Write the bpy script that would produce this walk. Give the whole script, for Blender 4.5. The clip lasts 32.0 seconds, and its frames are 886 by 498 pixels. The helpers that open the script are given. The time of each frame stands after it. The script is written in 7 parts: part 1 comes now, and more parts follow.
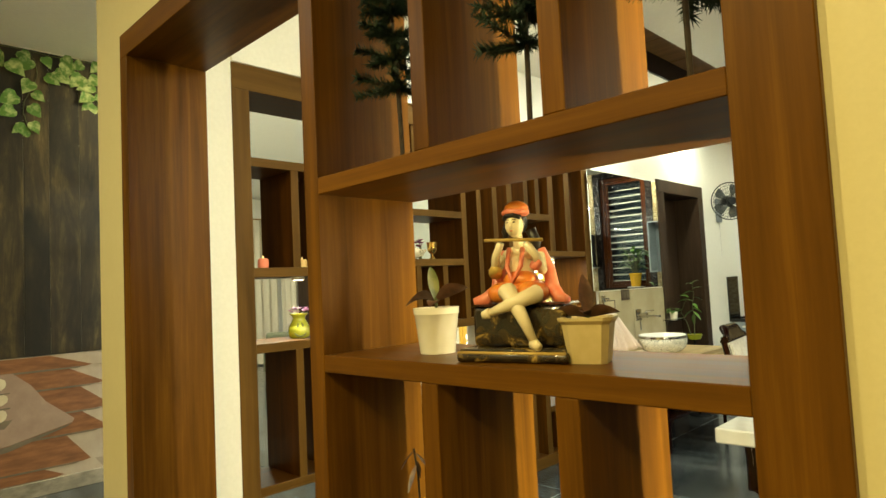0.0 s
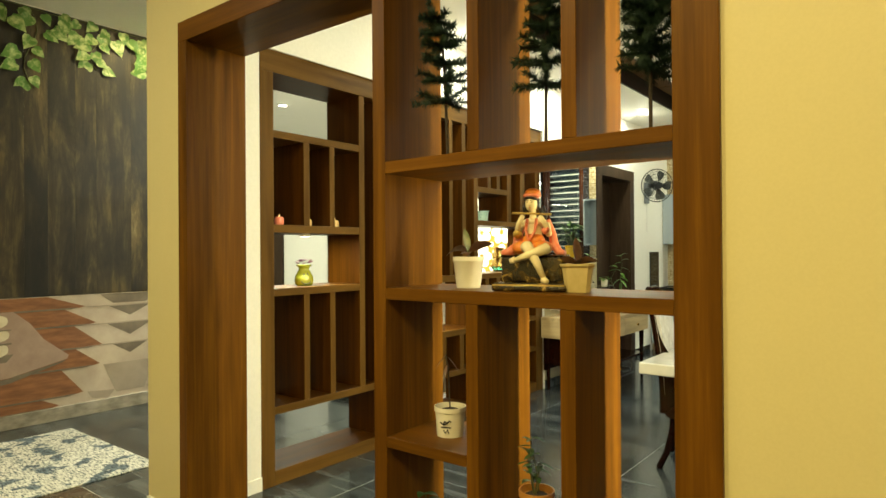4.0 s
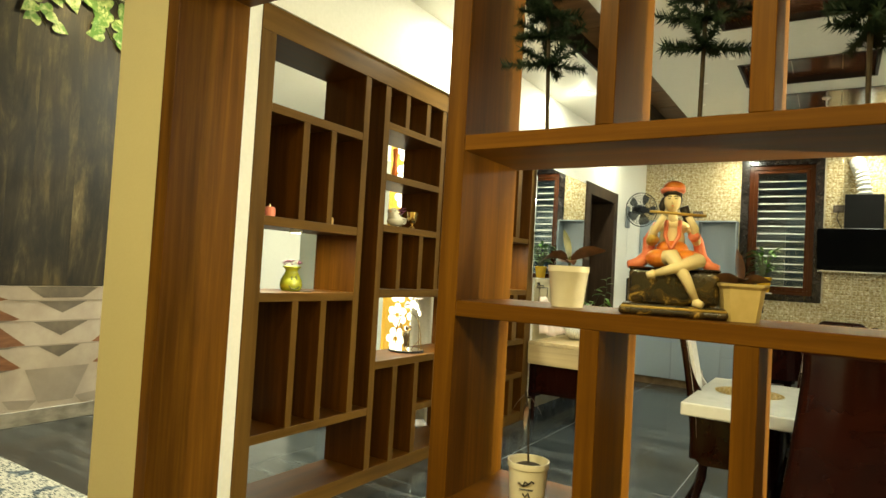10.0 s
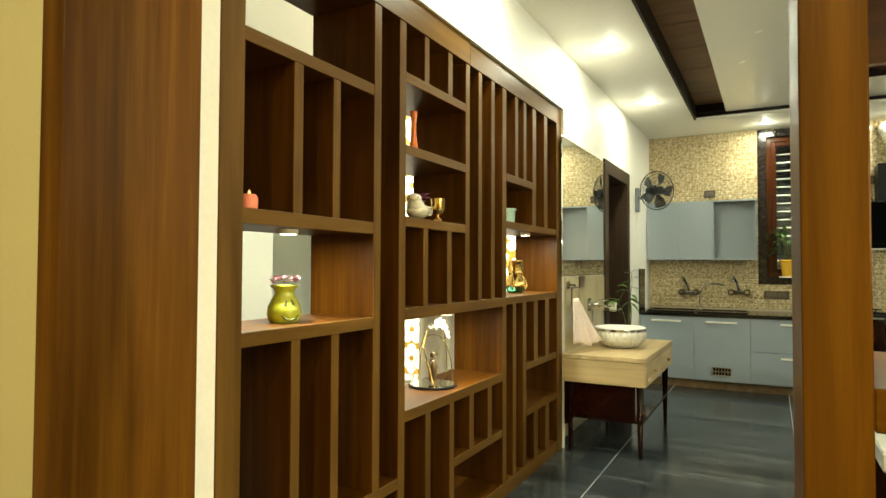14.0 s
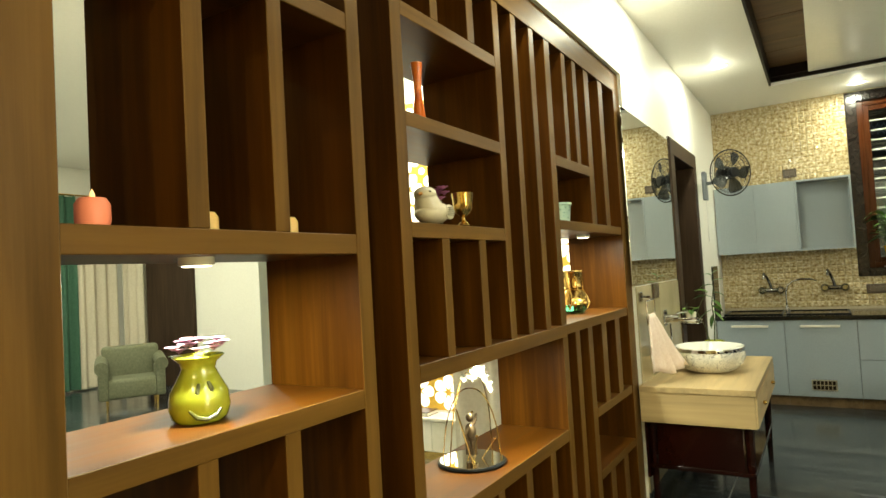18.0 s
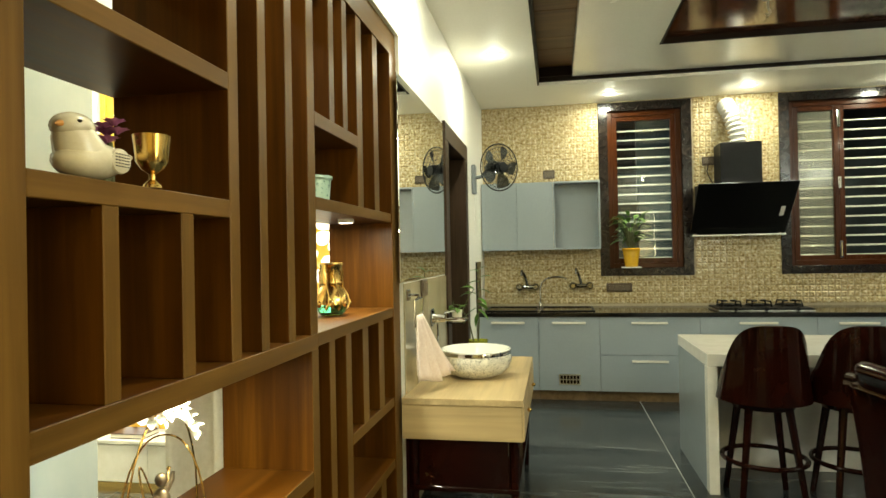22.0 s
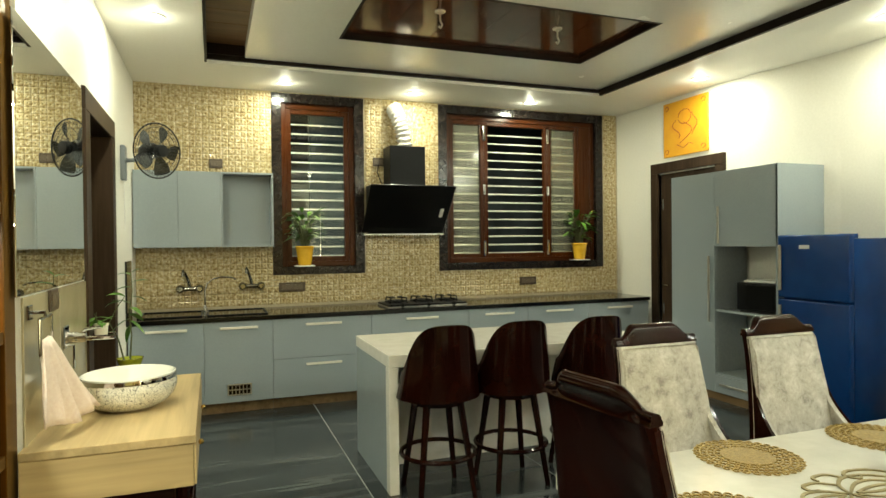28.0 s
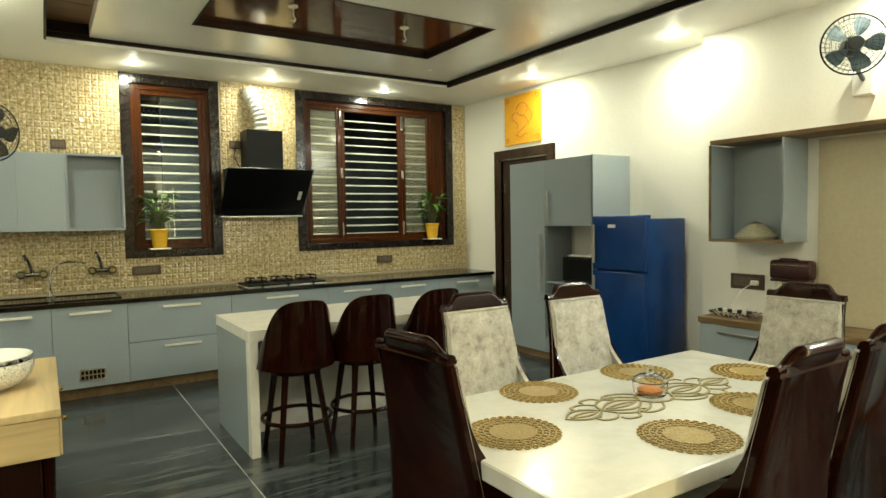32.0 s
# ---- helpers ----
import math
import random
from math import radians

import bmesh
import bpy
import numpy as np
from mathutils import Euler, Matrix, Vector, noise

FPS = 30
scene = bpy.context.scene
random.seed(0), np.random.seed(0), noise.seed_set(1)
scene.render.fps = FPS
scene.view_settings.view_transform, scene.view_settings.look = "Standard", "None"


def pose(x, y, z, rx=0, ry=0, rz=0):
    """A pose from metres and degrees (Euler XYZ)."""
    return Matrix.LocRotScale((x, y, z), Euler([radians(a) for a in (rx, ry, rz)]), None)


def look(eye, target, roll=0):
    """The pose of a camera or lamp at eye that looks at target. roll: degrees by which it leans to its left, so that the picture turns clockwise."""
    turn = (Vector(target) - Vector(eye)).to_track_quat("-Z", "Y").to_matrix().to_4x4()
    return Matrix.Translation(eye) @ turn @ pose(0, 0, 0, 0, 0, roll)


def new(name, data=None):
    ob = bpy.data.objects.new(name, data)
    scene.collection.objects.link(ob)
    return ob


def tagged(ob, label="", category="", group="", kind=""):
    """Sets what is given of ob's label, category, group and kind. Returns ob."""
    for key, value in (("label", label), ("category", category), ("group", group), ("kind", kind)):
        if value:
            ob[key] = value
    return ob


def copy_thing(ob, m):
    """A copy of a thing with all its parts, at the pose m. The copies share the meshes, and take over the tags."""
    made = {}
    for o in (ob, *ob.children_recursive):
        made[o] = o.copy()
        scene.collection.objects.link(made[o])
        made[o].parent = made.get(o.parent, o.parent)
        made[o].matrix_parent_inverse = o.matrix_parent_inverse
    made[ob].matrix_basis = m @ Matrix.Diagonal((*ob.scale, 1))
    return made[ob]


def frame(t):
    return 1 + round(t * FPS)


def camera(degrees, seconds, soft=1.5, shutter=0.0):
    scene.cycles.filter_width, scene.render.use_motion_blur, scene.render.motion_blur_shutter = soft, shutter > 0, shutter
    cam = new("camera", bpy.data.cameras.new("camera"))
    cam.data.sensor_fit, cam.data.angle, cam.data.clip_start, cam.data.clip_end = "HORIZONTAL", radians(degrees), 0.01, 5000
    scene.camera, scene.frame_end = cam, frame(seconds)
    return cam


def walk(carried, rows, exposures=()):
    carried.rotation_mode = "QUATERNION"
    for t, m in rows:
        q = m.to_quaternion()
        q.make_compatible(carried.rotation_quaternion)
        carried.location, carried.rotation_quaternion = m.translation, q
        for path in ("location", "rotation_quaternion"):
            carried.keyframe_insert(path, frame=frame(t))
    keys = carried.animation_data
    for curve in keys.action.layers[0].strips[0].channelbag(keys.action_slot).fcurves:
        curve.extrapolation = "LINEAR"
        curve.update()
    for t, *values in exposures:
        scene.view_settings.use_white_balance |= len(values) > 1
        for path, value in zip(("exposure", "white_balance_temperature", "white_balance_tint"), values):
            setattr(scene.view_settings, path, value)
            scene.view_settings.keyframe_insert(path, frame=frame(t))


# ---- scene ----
cam = camera(71.1, 32.0)
PATH = [
    (0, (0.333, -0.144, 1.451), (-1.062, 1.284, 1.572), -2.8),
    (0.5, (0.395, -0.208, 1.464), (-0.993, 1.23, 1.546), -4.1),
    (1, (0.431, -0.341, 1.448), (-0.913, 1.138, 1.533), -3.1),
    (1.5, (0.485, -0.419, 1.442), (-0.851, 1.067, 1.52), -2.8),
    (2, (0.53, -0.497, 1.442), (-0.808, 0.988, 1.509), -2.0),
    (3, (0.543, -0.719, 1.43), (-0.75, 0.805, 1.503), 0.2),
    (3.5, (0.548, -0.8, 1.427), (-0.713, 0.751, 1.473), -0.1),
    (4, (0.55, -0.888, 1.418), (-0.683, 0.687, 1.428), -0.4),
    (4.5, (0.555, -0.961, 1.415), (-0.655, 0.632, 1.407), -0.6),
    (6.5, (0.627, -1.131, 1.404), (-0.543, 0.491, 1.395), 0.1),
    (7, (0.571, -1.105, 1.404), (-0.601, 0.515, 1.397), 1.1),
    (7.5, (0.472, -1.064, 1.396), (-0.679, 0.571, 1.435), 1.4),
    (8, (0.365, -1.036, 1.394), (-0.75, 0.624, 1.445), 1.9),
    (8.5, (0.257, -0.978, 1.391), (-0.842, 0.692, 1.447), 2.4),
    (9, (0.132, -0.886, 1.38), (-0.955, 0.791, 1.436), 2.6),
    (9.5, (0.006, -0.798, 1.376), (-1.073, 0.885, 1.438), 2.2),
    (10, (-0.142, -0.702, 1.371), (-1.215, 0.985, 1.437), 3.3),
    (10.5, (-0.297, -0.629, 1.376), (-1.318, 1.089, 1.443), 3.1),
    (11, (-0.455, -0.564, 1.385), (-1.394, 1.201, 1.455), 2.3),
    (11.5, (-0.592, -0.486, 1.382), (-1.488, 1.302, 1.435), 2.0),
    (12, (-0.724, -0.376, 1.386), (-1.625, 1.409, 1.43), 1.7),
    (12.5, (-0.838, -0.275, 1.39), (-1.76, 1.499, 1.439), 1.2),
    (13, (-0.936, -0.173, 1.392), (-1.879, 1.59, 1.438), 0.9),
    (13.5, (-1.039, -0.068, 1.395), (-1.978, 1.697, 1.444), 0.6),
    (14, (-1.135, 0.04, 1.408), (-2.072, 1.806, 1.467), 0.2),
    (14.5, (-1.224, 0.151, 1.414), (-2.189, 1.902, 1.476), -1.1),
    (15, (-1.269, 0.293, 1.431), (-2.285, 2.015, 1.478), -1.9),
    (15.5, (-1.319, 0.432, 1.42), (-2.376, 2.128, 1.502), -2.3),
    (17.5, (-1.541, 0.864, 1.473), (-2.632, 2.539, 1.557), -3.5),
    (18, (-1.587, 0.945, 1.48), (-2.628, 2.651, 1.562), -3.3),
    (18.5, (-1.621, 1.036, 1.476), (-2.606, 2.775, 1.544), -3.2),
    (19, (-1.637, 1.137, 1.48), (-2.562, 2.909, 1.542), -2.8),
    (19.5, (-1.647, 1.242, 1.493), (-2.506, 3.047, 1.56), -2.1),
    (20, (-1.651, 1.327, 1.496), (-2.424, 3.171, 1.565), -1.3),
    (20.5, (-1.669, 1.401, 1.494), (-2.356, 3.279, 1.542), -0.8),
    (21, (-1.706, 1.475, 1.49), (-2.288, 3.388, 1.528), -0.6),
    (21.5, (-1.746, 1.541, 1.49), (-2.211, 3.486, 1.52), -0.9),
    (22, (-1.78, 1.591, 1.49), (-2.135, 3.559, 1.506), -1.1),
    (22.5, (-1.784, 1.63, 1.493), (-2.042, 3.614, 1.497), -1.1),
    (23, (-1.783, 1.692, 1.492), (-1.937, 3.686, 1.491), -1.2),
    (23.5, (-1.766, 1.751, 1.495), (-1.828, 3.75, 1.508), -1.5),
    (24, (-1.752, 1.816, 1.502), (-1.74, 3.816, 1.523), -1.1),
    (24.5, (-1.744, 1.862, 1.51), (-1.652, 3.86, 1.537), -0.7),
    (25, (-1.741, 1.896, 1.511), (-1.579, 3.889, 1.533), -0.5),
    (25.5, (-1.747, 1.919, 1.517), (-1.501, 3.903, 1.523), -0.4),
    (27.5, (-1.847, 1.979, 1.527), (-1.225, 3.879, 1.513), -0.5),
    (28, (-1.874, 1.959, 1.533), (-1.177, 3.834, 1.513), -0.6),
    (28.5, (-1.88, 1.93, 1.533), (-1.133, 3.785, 1.511), -0.8),
    (29, (-1.88, 1.88, 1.542), (-1.08, 3.713, 1.513), -0.9),
    (29.5, (-1.891, 1.813, 1.546), (-1.045, 3.625, 1.503), -1.0),
    (30, (-1.904, 1.759, 1.552), (-1.021, 3.552, 1.486), -0.7),
    (30.5, (-1.929, 1.705, 1.555), (-1.005, 3.477, 1.484), -0.5),
    (31, (-1.951, 1.642, 1.557), (-0.965, 3.381, 1.486), -0.7),
    (31.5, (-1.965, 1.576, 1.553), (-0.919, 3.278, 1.468), -0.9),
    (32, (-1.98, 1.509, 1.557), (-0.9, 3.19, 1.463), -1.0),
]
walk(cam, [(t, look(eye, target, roll)) for t, eye, target, roll in PATH])

# ---- night world and exposure ----
world = bpy.data.worlds.new("night")
scene.world = world
world.use_nodes = True
world.node_tree.nodes["Background"].inputs[0].default_value = (0.02, 0.03, 0.05, 1)
world.node_tree.nodes["Background"].inputs[1].default_value = 0.06
scene.view_settings.exposure = 0.0

WARM, NEUTRAL = (1.0, 0.83, 0.36), (0.98, 1.0, 0.74)
COOL = (0.93, 1.0, 0.86)
DOWN_POWER, FOYER_POWER, LIVING_POWER, TUBE_POWER, ADDED_STRIP_POWER = 18.4, 84.0, 80.0, 68.0, 40.0


def lamp(kind, place, power, colour, size=0.1, aim=None, spot=100, blend=0.6):
    data = bpy.data.lights.new("lamp", kind)
    data.energy, data.color = power, colour
    if kind == "AREA":
        data.shape, data.size = "DISK", size
    else:
        data.shadow_soft_size = size
    if kind == "SPOT":
        data.spot_size, data.spot_blend = radians(spot), blend
    ob = new("lamp", data)
    ob.matrix_world = look(place, aim or (place[0], place[1] + 0.0001, place[2] - 1))
    return ob


# ---- mesh helpers ----
def box(bm, x0, x1, y0, y1, z0, z1, bevel=0.0, seg=1):
    v = [bm.verts.new((x, y, z)) for z in (z0, z1) for y in (y0, y1) for x in (x0, x1)]
    fs = [bm.faces.new([v[i] for i in f]) for f in ((0, 2, 3, 1), (4, 5, 7, 6), (0, 1, 5, 4), (2, 6, 7, 3), (0, 4, 6, 2), (1, 3, 7, 5))]
    if bevel:
        es = list({e for f in fs for e in f.edges})
        bmesh.ops.bevel(bm, geom=es, offset=bevel, segments=seg, affect="EDGES", profile=0.5)
    return bm


def one_box(x0, x1, y0, y1, z0, z1, bevel=0.0, seg=1):
    return box(bmesh.new(), x0, x1, y0, y1, z0, z1, bevel, seg)


def ring_pts(c, u, w, r, seg):
    return [c + u * (r * math.cos(2 * math.pi * i / seg)) + w * (r * math.sin(2 * math.pi * i / seg)) for i in range(seg)]


def skin(bm, rings, caps=True, closed=False):
    loops = [[bm.verts.new(p) for p in r] for r in rings]
    n = len(loops[0])
    pairs = list(zip(loops, loops[1:])) + ([(loops[-1], loops[0])] if closed else [])
    for a, b in pairs:
        for i in range(n):
            j = (i + 1) % n
            bm.faces.new((a[i], a[j], b[j], b[i]))
    if caps and not closed:
        bm.faces.new(loops[0][::-1])
        bm.faces.new(loops[-1])
    return bm


def tube(bm, pts, r, seg=8, closed=False):
    pts = [Vector(p) for p in pts]
    radii = r if isinstance(r, (list, tuple)) else [r] * len(pts)
    rings, prev = [], None
    n = len(pts)
    for i, p in enumerate(pts):
        a = pts[(i - 1) % n] if (closed or i) else p
        b = pts[(i + 1) % n] if (closed or i < n - 1) else p
        d = (b - a).normalized()
        if prev is None:
            prev = d.orthogonal().normalized()
        u = (prev - d * prev.dot(d)).normalized()
        prev = u
        rings.append(ring_pts(p, u, d.cross(u), radii[i], seg))
    return skin(bm, rings, not closed, closed)


def lathe(bm, profile, seg=24, c=(0, 0, 0), sx=1.0, sy=1.0):
    """A turned shape: profile of (radius, height) from the bottom's middle to the top's middle."""
    cx, cy, cz = c
    loops = []
    for r, z in profile:
        if r < 1e-6:
            loops.append([bm.verts.new((cx, cy, cz + z))])
        else:
            loops.append([bm.verts.new((cx + sx * r * math.cos(2 * math.pi * i / seg), cy + sy * r * math.sin(2 * math.pi * i / seg), cz + z)) for i in range(seg)])
    for a, b in zip(loops, loops[1:]):
        for i in range(seg):
            j = (i + 1) % seg
            if len(a) == 1 and len(b) == 1:
                continue
            if len(a) == 1:
                bm.faces.new((a[0], b[j], b[i]))
            elif len(b) == 1:
                bm.faces.new((a[i], a[j], b[0]))
            else:
                bm.faces.new((a[i], a[j], b[j], b[i]))
    return bm


def ball(bm, c, rx, ry, rz, seg=16, rows=9):
    prof = [(math.sin(math.pi * k / rows), -math.cos(math.pi * k / rows)) for k in range(rows + 1)]
    cx, cy, cz = c
    b2 = bmesh.new()
    lathe(b2, [(0 if k in (0, rows) else r, z) for k, (r, z) in enumerate(prof)], seg)
    for v in b2.verts:
        v.co = Vector((cx + v.co.x * rx, cy + v.co.y * ry, cz + v.co.z * rz))
    me = bpy.data.meshes.new("tmp")
    b2.to_mesh(me)
    b2.free()
    bm.from_mesh(me)
    bpy.data.meshes.remove(me)
    return bm


def plate(bm, outline, z0, z1):
    """A flat plate from an outline of (x, y), between two heights."""
    return skin(bm, [[Vector((x, y, z0)) for x, y in outline], [Vector((x, y, z1)) for x, y in outline]])


def turned(bm, m):
    bmesh.ops.transform(bm, matrix=m, verts=bm.verts)
    return bm


def part(name, bm, material, parent=None, label="", smooth=False, angle=40):
    bmesh.ops.recalc_face_normals(bm, faces=bm.faces)
    me = bpy.data.meshes.new(name)
    if smooth:
        for f in bm.faces:
            f.smooth = True
        for e in bm.edges:
            if len(e.link_faces) == 2 and e.calc_face_angle() > radians(angle):
                e.smooth = False
    bm.to_mesh(me)
    bm.free()
    me.materials.append(material)
    ob = new(name, me)
    if parent is not None:
        ob.parent = parent
    if label:
        ob["label"] = label
    return ob


def thing(name, place, label, category, group="", turn=0.0):
    ob = new(name)
    ob.empty_display_size = 0.05
    ob.matrix_world = pose(*place, 0, 0, turn)
    return tagged(ob, label, category, group)


def solid(name, bm, material, label="", category="", kind="structure", smooth=False):
    return tagged(part(name, bm, material, None, "", smooth), label, category, "", kind)


# ---- materials ----
def base_mat(name, colour, rough=0.5, metal=0.0, spec=0.5, coat=0.0):
    m = bpy.data.materials.new(name)
    m.use_nodes = True
    b = m.node_tree.nodes["Principled BSDF"]
    b.inputs["Base Color"].default_value = (*colour, 1)
    b.inputs["Roughness"].default_value = rough
    b.inputs["Metallic"].default_value = metal
    b.inputs["Specular IOR Level"].default_value = spec
    b.inputs["Coat Weight"].default_value = coat
    b.inputs["Coat Roughness"].default_value = 0.08
    return m


def node(m, kind, **inputs):
    n = m.node_tree.nodes.new(kind)
    for key, value in inputs.items():
        n.inputs[key.replace("_", " ")].default_value = value
    return n


def link(m, a, b):
    m.node_tree.links.new(a, b)


def coords(m, scale=(1, 1, 1), vary=True):
    tc = node(m, "ShaderNodeTexCoord")
    mp = node(m, "ShaderNodeMapping")
    mp.inputs["Scale"].default_value = scale
    link(m, tc.outputs["Object"], mp.inputs["Vector"])
    if vary:
        oi = node(m, "ShaderNodeObjectInfo")
        mul = m.node_tree.nodes.new("ShaderNodeVectorMath")
        mul.operation = "MULTIPLY"
        mul.inputs[1].default_value = (7.3, 5.1, 9.7)
        link(m, oi.outputs["Random"], mul.inputs[0])
        link(m, mul.outputs[0], mp.inputs["Location"])
    return mp.outputs["Vector"]


def ramp(m, fac, stops):
    r = m.node_tree.nodes.new("ShaderNodeValToRGB")
    els = r.color_ramp.elements
    els[0].position, els[0].color = stops[0][0], (*stops[0][1], 1)
    els[1].position, els[1].color = stops[-1][0], (*stops[-1][1], 1)
    for p, c in stops[1:-1]:
        e = els.new(p)
        e.color = (*c, 1)
    link(m, fac, r.inputs["Fac"])
    return r.outputs["Color"]


def blend(m, fac, a, b, kind="MIX"):
    n = m.node_tree.nodes.new("ShaderNodeMix")
    n.data_type, n.blend_type = "RGBA", kind
    for sock, val in ((n.inputs["Factor"], fac), (n.inputs["A"], a), (n.inputs["B"], b)):
        if isinstance(val, (int, float)):
            sock.default_value = val
        elif isinstance(val, tuple):
            sock.default_value = (*val, 1)
        else:
            link(m, val, sock)
    return n.outputs["Result"]


def noise_tex(m, vec, scale, detail=4.0, rough=0.55, dist=0.0):
    n = node(m, "ShaderNodeTexNoise", Scale=scale, Detail=detail, Roughness=rough, Distortion=dist)
    link(m, vec, n.inputs["Vector"])
    return n.outputs["Fac"]


def bump(m, height, strength=0.2, dist=0.002):
    b = node(m, "ShaderNodeBump", Strength=strength, Distance=dist)
    link(m, height, b.inputs["Height"])
    link(m, b.outputs["Normal"], m.node_tree.nodes["Principled BSDF"].inputs["Normal"])


def set_colour(m, out):
    link(m, out, m.node_tree.nodes["Principled BSDF"].inputs["Base Color"])


def set_rough(m, fac, lo, hi):
    r = node(m, "ShaderNodeMapRange", To_Min=lo, To_Max=hi)
    link(m, fac, r.inputs["Value"])
    link(m, r.outputs["Result"], m.node_tree.nodes["Principled BSDF"].inputs["Roughness"])


def wood(name, axis, dark, mid, light, rough=(0.3, 0.5), fine=46.0, coat=0.0):
    """Veneer whose grain runs along one axis."""
    m = base_mat(name, mid, 0.4, coat=coat)
    k = [1.0, 1.0, 1.0]
    k["xyz".index(axis)] = 0.035
    v = coords(m, tuple(k))
    k2 = [1.0, 1.0, 1.0]
    k2["xyz".index(axis)] = 0.11
    v2 = coords(m, tuple(k2))
    fine_n = noise_tex(m, v, fine, 7, 0.68, 0.35)
    broad = noise_tex(m, v2, 9.0, 3, 0.5, 0.8)
    c1 = ramp(m, fine_n, [(0.28, dark), (0.5, mid), (0.74, light)])
    c2 = ramp(m, broad, [(0.3, tuple(a * 0.5 for a in mid)), (0.55, mid), (0.75, tuple(a * 1.4 for a in mid))])
    set_colour(m, blend(m, 0.55, c1, c2))
    m.node_tree.nodes["Principled BSDF"].inputs["Specular IOR Level"].default_value = 0.13
    set_rough(m, fine_n, *rough)
    bump(m, fine_n, 0.12, 0.0008)
    return m


def speckled(name, a, b, scale, rough=0.5, metal=0.0, detail=5.0, lo=0.35, hi=0.65, bump_s=0.0, spec=0.5, stretch=(1, 1, 1), coat=0.0):
    m = base_mat(name, a, rough, metal, spec, coat)
    f = noise_tex(m, coords(m, stretch), scale, detail, 0.6)
    set_colour(m, ramp(m, f, [(lo, a), (hi, b)]))
    g = noise_tex(m, coords(m, stretch), scale * 0.13, 2)
    set_rough(m, g, rough * 0.8, min(1.0, rough * 1.2))
    if bump_s:
        bump(m, f, bump_s, 0.002)
    return m


def glow(name, colour, strength):
    m = base_mat(name, colour, 0.5)
    b = m.node_tree.nodes["Principled BSDF"]
    b.inputs["Emission Color"].default_value = (*colour, 1)
    b.inputs["Emission Strength"].default_value = strength
    return m


def clear(name, colour=(1, 1, 1), rough=0.02, ior=1.45):
    m = base_mat(name, colour, rough)
    b = m.node_tree.nodes["Principled BSDF"]
    b.inputs["Transmission Weight"].default_value = 1.0
    b.inputs["IOR"].default_value = ior
    return m


TEAK = ((0.030, 0.0102, 0.0007), (0.120, 0.0470, 0.0032), (0.270, 0.120, 0.0092))
teak = {a: wood("teak_veneer_" + a, a, *TEAK, fine=22.0) for a in "xyz"}
# partition boards: darker, redder faces and paler fronts
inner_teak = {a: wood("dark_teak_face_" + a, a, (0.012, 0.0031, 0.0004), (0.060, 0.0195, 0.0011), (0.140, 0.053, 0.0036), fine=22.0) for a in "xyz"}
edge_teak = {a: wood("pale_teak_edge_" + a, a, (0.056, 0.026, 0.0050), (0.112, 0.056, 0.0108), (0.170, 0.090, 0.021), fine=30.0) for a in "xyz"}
mahogany = speckled("polished_mahogany", (0.0080, 0.0017, 0.0010), (0.017, 0.0034, 0.0017), 3, 0.10, spec=0.19, coat=0.05)
WIN = ((0.020, 0.0048, 0.0010), (0.052, 0.0135, 0.0026), (0.09, 0.026, 0.0055))
window_wood = wood("red_brown_window_wood", "z", *WIN, rough=(0.22, 0.34), coat=0.1)
window_wood_x = wood("red_brown_window_wood_x", "x", *WIN, rough=(0.22, 0.34), coat=0.1)
door_wood = wood("dark_brown_laminate", "z", (0.02, 0.012, 0.007), (0.045, 0.027, 0.016), (0.085, 0.052, 0.03), rough=(0.35, 0.5))
oak = wood("pale_oak_veneer", "y", (0.34, 0.24, 0.12), (0.47, 0.35, 0.18), (0.58, 0.45, 0.26), rough=(0.3, 0.45), fine=30)
ledge_wood = wood("brown_edge_veneer", "y", (0.12, 0.075, 0.035), (0.2, 0.13, 0.065), (0.28, 0.19, 0.1))
ceiling_wood = wood("dark_ceiling_plank", "y", (0.045, 0.011, 0.0035), (0.095, 0.027, 0.009), (0.15, 0.045, 0.016), rough=(0.1, 0.2), coat=0.6)
strip_wood = wood("brown_ceiling_strip", "x", (0.1, 0.05, 0.022), (0.19, 0.1, 0.045), (0.27, 0.15, 0.07))
cream = speckled("cream_wall_paint", (0.625, 0.545, 0.285), (0.645, 0.562, 0.298), 120, 0.5, bump_s=0.025)
white = speckled("white_wall_paint", (0.82, 0.80, 0.725), (0.86, 0.84, 0.765), 50, 0.6, bump_s=0.05)
ceiling_paint = speckled("ceiling_paint", (0.86, 0.84, 0.775), (0.89, 0.87, 0.805), 40, 0.5)
laminate = speckled("blue_grey_laminate", (0.30, 0.35, 0.385), (0.325, 0.375, 0.41), 90, 0.22, coat=0.35)
laminate_in = speckled("grey_carcass", (0.24, 0.27, 0.29), (0.28, 0.31, 0.33), 60, 0.5)
granite = speckled("black_granite", (0.003, 0.003, 0.003), (0.015, 0.015, 0.014), 240, 0.12, lo=0.5, hi=0.75)
quartz = speckled("white_quartz", (0.54, 0.53, 0.475), (0.61, 0.60, 0.545), 9, 0.18, lo=0.3, hi=0.6, coat=0.3)
island_quartz = speckled("bright_white_quartz", (0.76, 0.74, 0.67), (0.84, 0.82, 0.76), 9, 0.18, lo=0.3, hi=0.6, coat=0.3)
chrome = base_mat("chrome", (0.6, 0.6, 0.6), 0.07, 1.0)
tap_chrome = base_mat("dark_reflecting_chrome", (0.34, 0.34, 0.33), 0.1, 1.0)
steel = base_mat("brushed_steel", (0.6, 0.58, 0.53), 0.3, 1.0)
